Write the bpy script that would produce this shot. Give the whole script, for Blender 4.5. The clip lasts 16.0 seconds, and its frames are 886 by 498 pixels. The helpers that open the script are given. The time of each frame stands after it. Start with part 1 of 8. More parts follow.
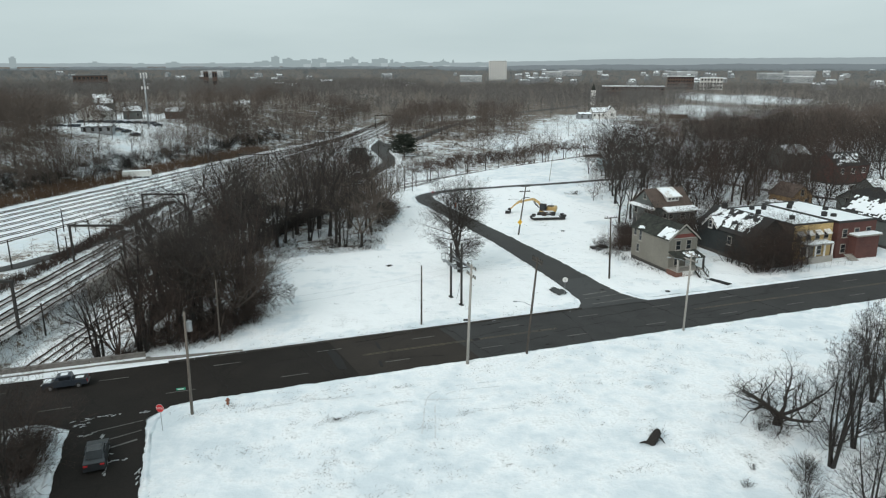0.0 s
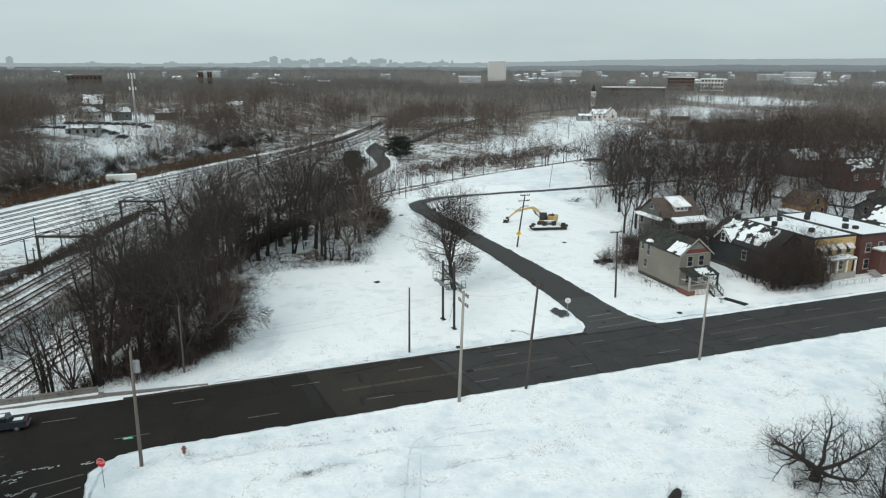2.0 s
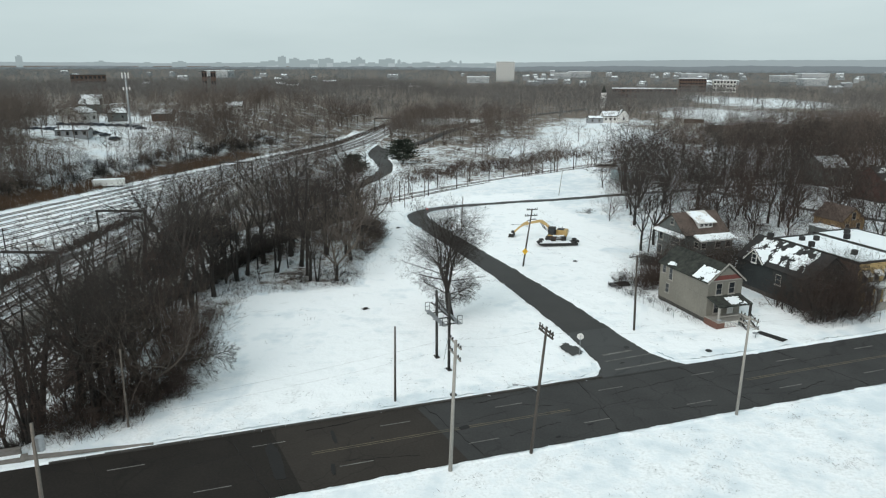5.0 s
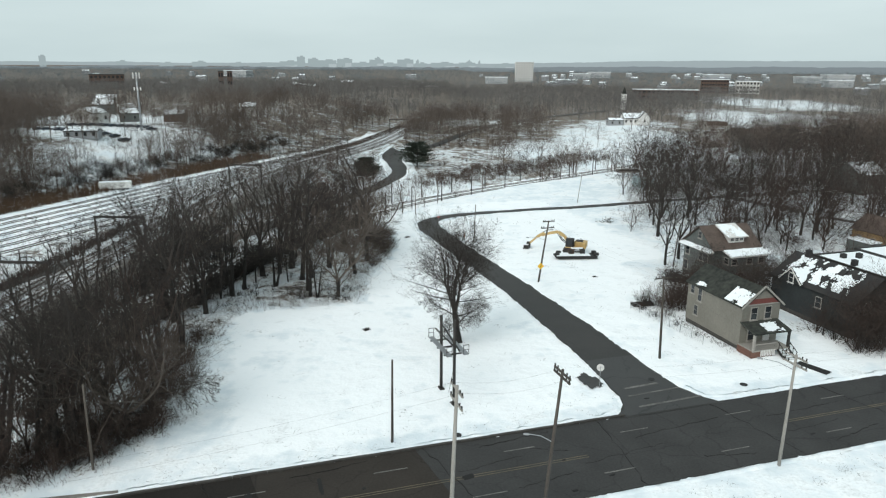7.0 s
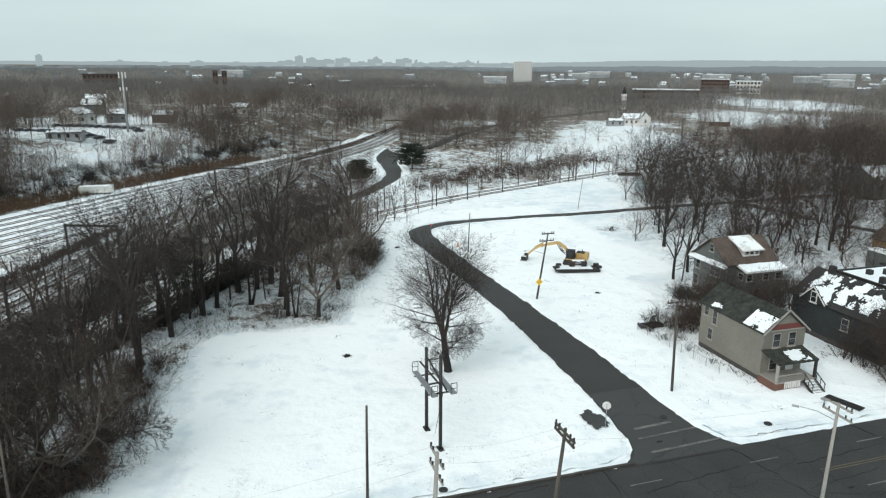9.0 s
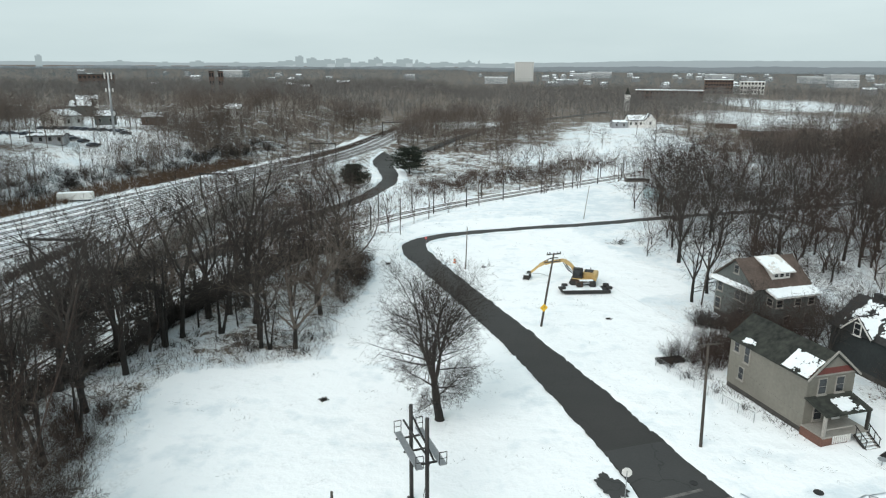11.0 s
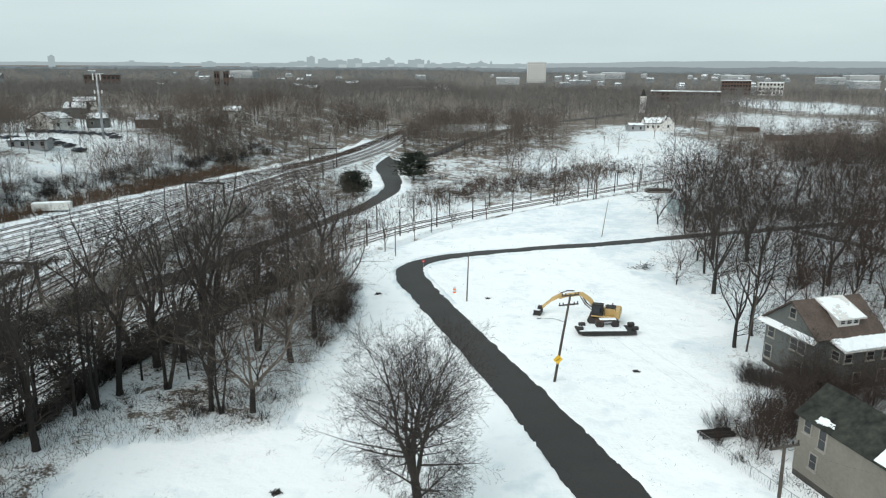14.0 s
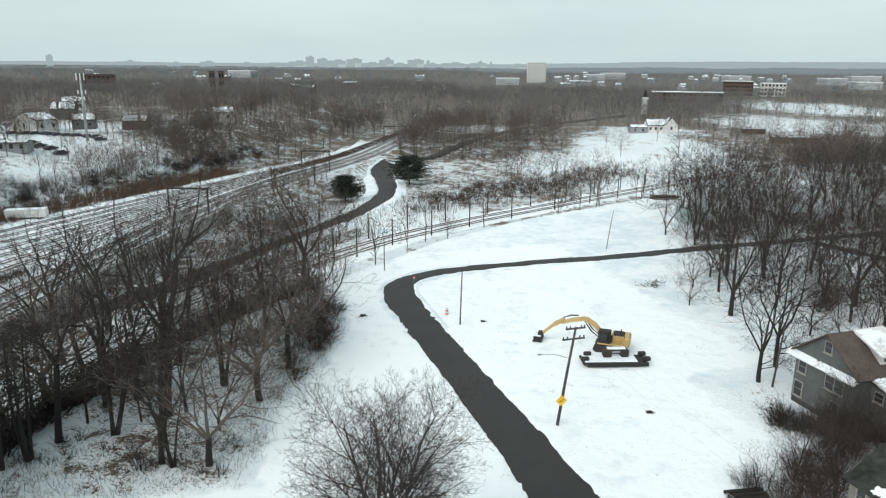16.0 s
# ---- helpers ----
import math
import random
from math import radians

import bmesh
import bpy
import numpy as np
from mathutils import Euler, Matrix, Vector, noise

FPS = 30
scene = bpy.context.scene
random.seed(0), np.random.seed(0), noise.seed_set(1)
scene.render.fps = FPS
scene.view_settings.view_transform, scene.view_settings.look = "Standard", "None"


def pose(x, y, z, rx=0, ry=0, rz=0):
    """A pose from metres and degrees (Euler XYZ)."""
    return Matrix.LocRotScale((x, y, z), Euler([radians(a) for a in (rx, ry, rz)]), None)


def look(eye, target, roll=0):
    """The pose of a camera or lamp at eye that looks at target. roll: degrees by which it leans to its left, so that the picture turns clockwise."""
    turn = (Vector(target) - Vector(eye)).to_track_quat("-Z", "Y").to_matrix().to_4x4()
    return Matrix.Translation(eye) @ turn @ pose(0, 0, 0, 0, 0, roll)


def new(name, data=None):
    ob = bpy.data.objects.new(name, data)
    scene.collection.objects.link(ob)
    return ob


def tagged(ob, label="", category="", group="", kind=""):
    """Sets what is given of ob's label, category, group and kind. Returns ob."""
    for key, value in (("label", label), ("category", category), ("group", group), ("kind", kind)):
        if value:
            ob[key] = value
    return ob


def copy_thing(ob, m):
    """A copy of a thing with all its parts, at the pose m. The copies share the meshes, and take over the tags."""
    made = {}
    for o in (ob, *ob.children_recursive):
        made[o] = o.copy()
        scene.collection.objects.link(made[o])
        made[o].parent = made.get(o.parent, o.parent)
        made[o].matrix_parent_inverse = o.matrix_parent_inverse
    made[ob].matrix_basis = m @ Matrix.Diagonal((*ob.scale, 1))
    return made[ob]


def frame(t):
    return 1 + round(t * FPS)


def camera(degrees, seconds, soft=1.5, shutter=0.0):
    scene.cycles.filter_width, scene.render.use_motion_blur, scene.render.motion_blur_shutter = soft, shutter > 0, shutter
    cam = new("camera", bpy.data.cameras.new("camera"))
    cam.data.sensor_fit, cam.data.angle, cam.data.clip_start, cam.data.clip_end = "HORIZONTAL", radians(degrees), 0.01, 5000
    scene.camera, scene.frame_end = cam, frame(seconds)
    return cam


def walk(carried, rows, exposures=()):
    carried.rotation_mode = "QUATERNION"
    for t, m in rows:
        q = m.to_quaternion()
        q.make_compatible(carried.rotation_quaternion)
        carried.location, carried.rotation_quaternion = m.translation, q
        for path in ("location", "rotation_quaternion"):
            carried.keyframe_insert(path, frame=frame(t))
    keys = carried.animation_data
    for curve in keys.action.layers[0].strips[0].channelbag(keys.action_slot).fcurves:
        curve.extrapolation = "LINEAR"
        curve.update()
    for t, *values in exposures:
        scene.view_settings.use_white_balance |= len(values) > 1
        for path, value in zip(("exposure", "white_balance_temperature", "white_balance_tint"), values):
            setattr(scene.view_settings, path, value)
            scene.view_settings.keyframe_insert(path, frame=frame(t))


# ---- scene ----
cam = camera(65.0, 16.0, soft=1.2)
PATH = [
    (0, (-2.03, -78.132, 33.644), (-2.05, -76.199, 33.132), -0.1),
    (0.5, (-1.782, -75.709, 33.652), (-1.801, -73.776, 33.139), -0.0),
    (1, (-1.529, -73.419, 33.652), (-1.547, -71.486, 33.139), -0.0),
    (1.5, (-1.335, -71.15, 33.664), (-1.351, -69.217, 33.151), 0.0),
    (2, (-1.079, -68.884, 33.655), (-1.096, -66.95, 33.144), -0.0),
    (2.5, (-0.824, -66.696, 33.645), (-0.84, -64.763, 33.133), 0.1),
    (3, (-0.577, -64.497, 33.625), (-0.591, -62.564, 33.113), 0.0),
    (3.5, (-0.355, -62.352, 33.611), (-0.368, -60.419, 33.098), 0.1),
    (4, (-0.112, -60.286, 33.602), (-0.124, -58.352, 33.09), 0.1),
    (6.5, (1.19, -50.192, 33.836), (1.1, -48.26, 33.326), 0.3),
    (7, (1.429, -48.184, 33.821), (1.34, -46.252, 33.311), 0.3),
    (7.5, (1.663, -46.13, 33.809), (1.575, -44.199, 33.298), 0.3),
    (8, (1.894, -44.016, 33.786), (1.807, -42.084, 33.276), 0.3),
    (8.5, (2.079, -41.677, 33.738), (1.992, -39.745, 33.227), 0.3),
    (9, (2.281, -39.145, 33.719), (2.195, -37.213, 33.208), 0.3),
    (11.5, (2.998, -24.981, 33.716), (2.906, -23.049, 33.206), 0.3),
    (12, (3.275, -22.12, 33.705), (3.15, -20.19, 33.195), 0.3),
    (12.5, (3.501, -19.332, 33.682), (3.377, -17.402, 33.173), 0.3),
    (13, (3.638, -16.545, 33.657), (3.515, -14.615, 33.148), 0.3),
    (13.5, (3.824, -13.868, 33.674), (3.701, -11.938, 33.165), 0.3),
    (14, (4.022, -11.28, 33.696), (3.9, -9.35, 33.187), 0.3),
    (14.5, (4.152, -8.776, 33.727), (4.03, -6.846, 33.217), 0.3),
    (15, (4.303, -6.307, 33.723), (4.181, -4.377, 33.214), 0.4),
    (15.5, (4.43, -3.899, 33.718), (4.308, -1.968, 33.209), 0.3),
    (16, (4.562, -1.584, 33.689), (4.441, 0.347, 33.18), 0.4),
]
walk(cam, [(t, look(eye, target, roll)) for t, eye, target, roll in PATH],
     exposures=[(0, -0.1), (4.2, -0.08), (7, 0.06), (11.5, 0.1), (16, 0.12)])

# ---- world, sun, exposure ----
SUN_EL, SUN_AZ = 38.0, 215.0
world = bpy.data.worlds.new("overcast_sky")
scene.world = world
world.use_nodes = True
wn, wl = world.node_tree.nodes, world.node_tree.links
wn.clear()
wout = wn.new("ShaderNodeOutputWorld")
sky = wn.new("ShaderNodeTexSky")
sky.sky_type = 'NISHITA'
sky.sun_disc = False
sky.sun_elevation, sky.sun_rotation = radians(SUN_EL), radians(SUN_AZ)
sky.dust_density, sky.air_density = 3.0, 1.0
bg_sky = wn.new("ShaderNodeBackground")
bg_sky.inputs[1].default_value = 0.06
wl.new(sky.outputs[0], bg_sky.inputs[0])
wcoord = wn.new("ShaderNodeTexCoord")
wmap = wn.new("ShaderNodeMapping")
wmap.inputs["Scale"].default_value = (1.2, 1.2, 6.0)
wl.new(wcoord.outputs["Generated"], wmap.inputs[0])
wnoise = wn.new("ShaderNodeTexNoise")
wnoise.inputs["Scale"].default_value, wnoise.inputs["Detail"].default_value = 1.6, 5.0
wl.new(wmap.outputs[0], wnoise.inputs[0])
wramp = wn.new("ShaderNodeValToRGB")
wramp.color_ramp.elements[0].position, wramp.color_ramp.elements[0].color = 0.3, (0.523, 0.635, 0.652, 1)
wramp.color_ramp.elements[1].position, wramp.color_ramp.elements[1].color = 0.7, (0.628, 0.74, 0.752, 1)
wl.new(wnoise.outputs[0], wramp.inputs[0])
bg_cloud = wn.new("ShaderNodeBackground")
bg_cloud.inputs[1].default_value = 1.16
wl.new(wramp.outputs[0], bg_cloud.inputs[0])
wmix = wn.new("ShaderNodeMixShader")
wmix.inputs[0].default_value = 0.85
wl.new(bg_sky.outputs[0], wmix.inputs[1])
wl.new(bg_cloud.outputs[0], wmix.inputs[2])
wl.new(wmix.outputs[0], wout.inputs[0])
sun = new("sun", bpy.data.lights.new("sun", 'SUN'))
sun.data.energy, sun.data.angle, sun.data.color = 1.9, radians(38), (1.0, 0.97, 0.93)
sun.matrix_basis = pose(0, 0, 200, 90 - SUN_EL, 0, 180 - SUN_AZ)

# ---- small tools ----
ANG = radians(20)
CA, SA = math.cos(ANG), math.sin(ANG)


def at_uv(u, v):
    """Along the avenue and across it, to x and y."""
    return u * CA - v * SA, u * SA + v * CA


def to_uv(x, y):
    return x * CA + y * SA, -x * SA + y * CA


class Build:
    """Collects vertices and faces of one mesh."""

    def __init__(self):
        self.v, self.f = [], []

    def add(self, verts, faces):
        n = len(self.v)
        self.v.extend(tuple(p) for p in verts)
        self.f.extend(tuple(n + k for k in f) for f in faces)
        return self

    def box(self, c, s, rz=0.0, m=None, bevel=0.0):
        """A box with centre c and full size s; with a bevel its edges are chamfered."""
        hx, hy, hz = s[0] / 2, s[1] / 2, s[2] / 2
        if bevel > 0:
            b = min(bevel, hx * .9, hy * .9, hz * .9)
            pts = []
            for z, k in ((-hz, 1), (-hz + b, 0), (hz - b, 0), (hz, 1)):
                e = b * k
                ring = [(-hx + e, -hy + b), (-hx + b, -hy + e), (hx - b, -hy + e), (hx - e, -hy + b),
                        (hx - e, hy - b), (hx - b, hy - e), (-hx + b, hy - e), (-hx + e, hy - b)]
                pts += [(x, y, z) for x, y in ring]
            fs = [tuple(range(7, -1, -1)), tuple(range(24, 32))]
            for r in range(3):
                fs += [(r * 8 + k, r * 8 + (k + 1) % 8, r * 8 + 8 + (k + 1) % 8, r * 8 + 8 + k) for k in range(8)]
        else:
            pts = [(x, y, z) for z in (-hz, hz) for x, y in ((-hx, -hy), (hx, -hy), (hx, hy), (-hx, hy))]
            fs = [(3, 2, 1, 0), (4, 5, 6, 7), (0, 1, 5, 4), (1, 2, 6, 5), (2, 3, 7, 6), (3, 0, 4, 7)]
        t = m if m is not None else pose(c[0], c[1], c[2], 0, 0, rz)
        return self.add([t @ Vector(p) for p in pts], fs)

    def bar(self, a, b, w, h=None):
        """A square bar from a to b."""
        a, b = Vector(a), Vector(b)
        d = b - a
        q = d.to_track_quat("X", "Z").to_matrix().to_4x4()
        return self.box(None, (d.length, w, h or w), m=Matrix.Translation((a + b) / 2) @ q)

    def tube(self, pts, radii, n=6, cap=True):
        """A tapered tube along points."""
        pts = [Vector(p) for p in pts]
        base = len(self.v)
        for k, p in enumerate(pts):
            d = (pts[min(k + 1, len(pts) - 1)] - pts[max(k - 1, 0)]).normalized()
            s = d.orthogonal().normalized() if abs(d.z) < 0.95 else Vector((1, 0, 0))
            s = (s - d * s.dot(d)).normalized()
            o = d.cross(s)
            for j in range(n):
                g = 2 * math.pi * j / n
                self.v.append(tuple(p + radii[k] * (math.cos(g) * s + math.sin(g) * o)))
        for k in range(len(pts) - 1):
            for j in range(n):
                a, b = base + k * n + j, base + k * n + (j + 1) % n
                self.f.append((a, b, b + n, a + n))
        if cap:
            self.f.append(tuple(base + j for j in range(n - 1, -1, -1)))
            self.f.append(tuple(base + (len(pts) - 1) * n + j for j in range(n)))
        return self

    def prism(self, poly, m, depth):
        """A flat polygon in m's xy plane, thickened along its z."""
        n = len(poly)
        pts = [m @ Vector((x, y, z)) for z in (0, depth) for x, y in poly]
        fs = [tuple(range(n - 1, -1, -1)), tuple(range(n, 2 * n))] + [(k, (k + 1) % n, n + (k + 1) % n, n + k) for k in range(n)]
        return self.add(pts, fs)

    def mesh(self, name):
        me = bpy.data.meshes.new(name)
        me.from_pydata(self.v, [], self.f)
        me.update()
        return me


def part(name, b, material, parent, label="", smooth=False):
    """One mesh object under a thing or a part (or at top level, with no parent)."""
    me = b.mesh(name) if isinstance(b, Build) else b
    if not me.materials:
        me.materials.append(material)
    if smooth:
        me.polygons.foreach_set("use_smooth", [True] * len(me.polygons))
    ob = new(name, me)
    if parent is not None:
        ob.parent = parent
    if label:
        tagged(ob, label)
    return ob


def thing(name, label, category, m, group="", kind=""):
    ob = new(name)
    ob.empty_display_size = 0.3
    ob.matrix_basis = m
    return tagged(ob, label, category, group, kind)


def tri_mesh(name, verts, faces, extra=None):
    """A mesh from numpy arrays of vertices and triangles or quads."""
    me = bpy.data.meshes.new(name)
    k = faces.shape[1]
    me.vertices.add(len(verts))
    me.vertices.foreach_set("co", np.asarray(verts, dtype=np.float32).ravel())
    me.loops.add(faces.size)
    me.loops.foreach_set("vertex_index", np.asarray(faces, dtype=np.int32).ravel())
    me.polygons.add(len(faces))
    me.polygons.foreach_set("loop_start", np.arange(0, faces.size, k, dtype=np.int32))
    me.polygons.foreach_set("loop_total", np.full(len(faces), k, dtype=np.int32))
    for key, values in (extra or {}).items():
        me.attributes.new(key, 'FLOAT', 'POINT').data.foreach_set("value", np.asarray(values, dtype=np.float32))
    me.update(calc_edges=True)
    me.validate()
    return me


# ---- materials ----
def material(name, dark, light, rough=0.85, metal=0.0, fine=6.0, coarse=0.6, bump=0.15, spread=0.5, per_piece=0.0, stretch=(1, 1, 1)):
    """A surface that varies between two colours at two scales, with fine relief."""
    m = bpy.data.materials.new(name)
    m.use_nodes = True
    n, l = m.node_tree.nodes, m.node_tree.links
    b = n["Principled BSDF"]
    b.inputs["Roughness"].default_value, b.inputs["Metallic"].default_value = rough, metal
    tc = n.new("ShaderNodeTexCoord")
    mp = n.new("ShaderNodeMapping")
    mp.inputs["Scale"].default_value = stretch
    l.new(tc.outputs["Object"], mp.inputs[0])
    n1 = n.new("ShaderNodeTexNoise")
    n1.inputs["Scale"].default_value, n1.inputs["Detail"].default_value = fine, 4.0
    n2 = n.new("ShaderNodeTexNoise")
    n2.inputs["Scale"].default_value, n2.inputs["Detail"].default_value = coarse, 3.0
    l.new(mp.outputs[0], n1.inputs[0])
    l.new(mp.outputs[0], n2.inputs[0])
    add = n.new("ShaderNodeMath")
    add.operation = 'ADD'
    l.new(n1.outputs[0], add.inputs[0])
    l.new(n2.outputs[0], add.inputs[1])
    if per_piece > 0:
        oi = n.new("ShaderNodeObjectInfo")
        mul = n.new("ShaderNodeMath")
        mul.operation = 'MULTIPLY_ADD'
        mul.inputs[1].default_value = per_piece
        l.new(oi.outputs["Random"], mul.inputs[0])
        l.new(add.outputs[0], mul.inputs[2])
        add = mul
    ramp = n.new("ShaderNodeValToRGB")
    c = 0.5
    ramp.color_ramp.elements[0].position, ramp.color_ramp.elements[0].color = max(0, c - spread / 2), (*dark, 1)
    ramp.color_ramp.elements[1].position, ramp.color_ramp.elements[1].color = min(1, c + spread / 2), (*light, 1)
    half = n.new("ShaderNodeMath")
    half.operation = 'MULTIPLY'
    half.inputs[1].default_value = 0.5
    l.new(add.outputs[0], half.inputs[0])
    l.new(half.outputs[0], ramp.inputs[0])
    l.new(ramp.outputs[0], b.inputs["Base Color"])
    if bump > 0:
        bp = n.new("ShaderNodeBump")
        bp.inputs["Strength"].default_value, bp.inputs["Distance"].default_value = bump, 0.05
        l.new(n1.outputs[0], bp.inputs["Height"])
        l.new(bp.outputs[0], b.inputs["Normal"])
    return m


def boards(m, per_metre=7.0, strength=0.5):
    """Adds the relief of horizontal boards to a wall's material."""
    n, l = m.node_tree.nodes, m.node_tree.links
    b = n["Principled BSDF"]
    tc = n.new("ShaderNodeTexCoord")
    sp = n.new("ShaderNodeSeparateXYZ")
    l.new(tc.outputs["Object"], sp.inputs[0])
    mu = n.new("ShaderNodeMath")
    mu.operation = 'MULTIPLY'
    mu.inputs[1].default_value = per_metre
    l.new(sp.outputs[2], mu.inputs[0])
    fr = n.new("ShaderNodeMath")
    fr.operation = 'FRACT'
    l.new(mu.outputs[0], fr.inputs[0])
    bp = n.new("ShaderNodeBump")
    bp.inputs["Strength"].default_value, bp.inputs["Distance"].default_value = strength, 0.03
    l.new(fr.outputs[0], bp.inputs["Height"])
    l.new(bp.outputs[0], b.inputs["Normal"])
    return m


def ground_material():
    """Snow with dead grass and leaf litter showing through; the litter attribute says where woods and brush stand."""
    m = bpy.data.materials.new("snow_ground")
    m.use_nodes = True
    n, l = m.node_tree.nodes, m.node_tree.links
    b = n["Principled BSDF"]
    b.inputs["Roughness"].default_value = 0.75
    ge = n.new("ShaderNodeNewGeometry")
    at = n.new("ShaderNodeAttribute")
    at.attribute_name = "litter"

    def noise_at(scale, detail, rough=0.55):
        t = n.new("ShaderNodeTexNoise")
        t.inputs["Scale"].default_value, t.inputs["Detail"].default_value, t.inputs["Roughness"].default_value = scale, detail, rough
        l.new(ge.outputs["Position"], t.inputs[0])
        return t.outputs[0]

    def math_node(op, a, c):
        t = n.new("ShaderNodeMath")
        t.operation = op
        for k, q in enumerate((a, c)):
            if isinstance(q, (int, float)):
                t.inputs[k].default_value = q
            else:
                l.new(q, t.inputs[k])
        return t.outputs[0]

    big, mid, fine, crust = noise_at(0.05, 4), noise_at(0.5, 5), noise_at(3.2, 6, 0.65), noise_at(0.16, 6, 0.6)
    # litter: 0 open snow, 1 bare floor
    lift = math_node('MULTIPLY', at.outputs["Fac"], 0.42)
    field = math_node('ADD', math_node('MULTIPLY', mid, 0.45), math_node('MULTIPLY', fine, 0.55))
    field = math_node('ADD', field, math_node('MULTIPLY', math_node('SUBTRACT', big, 0.5), 0.22))
    field = math_node('ADD', field, math_node('MULTIPLY', math_node('SUBTRACT', crust, 0.5), 0.42))
    field = math_node('ADD', field, lift)
    mask = n.new("ShaderNodeMapRange")
    mask.inputs["From Min"].default_value, mask.inputs["From Max"].default_value = 0.67, 0.73
    l.new(field, mask.inputs["Value"])
    snow = n.new("ShaderNodeValToRGB")
    snow.color_ramp.elements[0].position, snow.color_ramp.elements[0].color = 0.43, (0.68, 0.745, 0.785, 1)
    snow.color_ramp.elements[1].position, snow.color_ramp.elements[1].color = 0.56, (0.9, 0.925, 0.94, 1)
    l.new(math_node('ADD', math_node('MULTIPLY', big, 0.25), math_node('ADD', math_node('MULTIPLY', crust, 0.45), math_node('ADD', math_node('MULTIPLY', mid, 0.3), math_node('MULTIPLY', math_node('MAXIMUM', math_node('MULTIPLY', at.outputs["Fac"], -1.0), 0.0), 0.75)))), snow.inputs[0])
    dirt = n.new("ShaderNodeValToRGB")
    dirt.color_ramp.elements[0].position, dirt.color_ramp.elements[0].color = 0.35, (0.06, 0.048, 0.038, 1)
    dirt.color_ramp.elements[1].position, dirt.color_ramp.elements[1].color = 0.7, (0.2, 0.15, 0.11, 1)
    l.new(noise_at(1.3, 5), dirt.inputs[0])
    # thin snow, through which the grass shows grey
    thin = n.new("ShaderNodeMapRange")
    thin.inputs["From Min"].default_value, thin.inputs["From Max"].default_value = 0.53, 0.68
    thin.inputs["To Max"].default_value = 0.42
    l.new(field, thin.inputs["Value"])
    veil = n.new("ShaderNodeMixRGB")
    l.new(thin.outputs[0], veil.inputs[0])
    l.new(snow.outputs[0], veil.inputs[1])
    veil.inputs[2].default_value = (0.44, 0.46, 0.46, 1)
    mix = n.new("ShaderNodeMixRGB")
    l.new(mask.outputs[0], mix.inputs[0])
    l.new(veil.outputs[0], mix.inputs[1])
    l.new(dirt.outputs[0], mix.inputs[2])
    l.new(mix.outputs[0], b.inputs["Base Color"])
    bp = n.new("ShaderNodeBump")
    bp.inputs["Strength"].default_value, bp.inputs["Distance"].default_value = 0.6, 0.32
    l.new(math_node('ADD', math_node('MULTIPLY', crust, 1.6), math_node('ADD', mid, math_node('MULTIPLY', fine, 0.16))), bp.inputs["Height"])
    l.new(bp.outputs[0], b.inputs["Normal"])
    return m


def asphalt_material(name, dark, light, crack=0.5, rough=0.6):
    m = material(name, dark, light, rough=rough, fine=5.0, coarse=0.22, bump=0.2, spread=0.55)
    n, l = m.node_tree.nodes, m.node_tree.links
    b = n["Principled BSDF"]
    b.inputs["Specular IOR Level"].default_value = 0.5 if rough < 0.7 else 0.3
    src = b.inputs["Base Color"].links[0].from_socket
    ge = n.new("ShaderNodeNewGeometry")
    vo = n.new("ShaderNodeTexVoronoi")
    vo.feature = 'DISTANCE_TO_EDGE'
    vo.inputs["Scale"].default_value = 0.16
    wob = n.new("ShaderNodeTexNoise")
    wob.inputs["Scale"].default_value, wob.inputs["Detail"].default_value = 0.5, 4.0
    l.new(ge.outputs["Position"], wob.inputs[0])
    mixv = n.new("ShaderNodeMixRGB")
    mixv.blend_type = 'ADD'
    mixv.inputs[0].default_value = 1.0
    l.new(ge.outputs["Position"], mixv.inputs[1])
    sc = n.new("ShaderNodeMixRGB")
    sc.blend_type = 'MULTIPLY'
    sc.inputs[0].default_value = 1.0
    sc.inputs[2].default_value = (2.5, 2.5, 0, 1)
    l.new(wob.outputs[1], sc.inputs[1])
    l.new(sc.outputs[0], mixv.inputs[2])
    l.new(mixv.outputs[0], vo.inputs["Vector"])
    mr = n.new("ShaderNodeMapRange")
    mr.inputs["From Min"].default_value, mr.inputs["From Max"].default_value = 0.004, 0.012
    mr.inputs["To Min"].default_value, mr.inputs["To Max"].default_value = 1.0 - crack, 1.0
    l.new(vo.outputs["Distance"], mr.inputs["Value"])
    mu = n.new("ShaderNodeMixRGB")
    mu.blend_type = 'MULTIPLY'
    mu.inputs[0].default_value = 1.0
    l.new(src, mu.inputs[1])
    l.new(mr.outputs[0], mu.inputs[2])
    l.new(mu.outputs[0], b.inputs["Base Color"])
    return m


def glow_material(name, colour, strength=1.0):
    m = bpy.data.materials.new(name)
    m.use_nodes = True
    n, l = m.node_tree.nodes, m.node_tree.links
    n.clear()
    o = n.new("ShaderNodeOutputMaterial")
    e = n.new("ShaderNodeEmission")
    e.inputs[0].default_value, e.inputs[1].default_value = (*colour, 1), strength
    l.new(e.outputs[0], o.inputs[0])
    return m


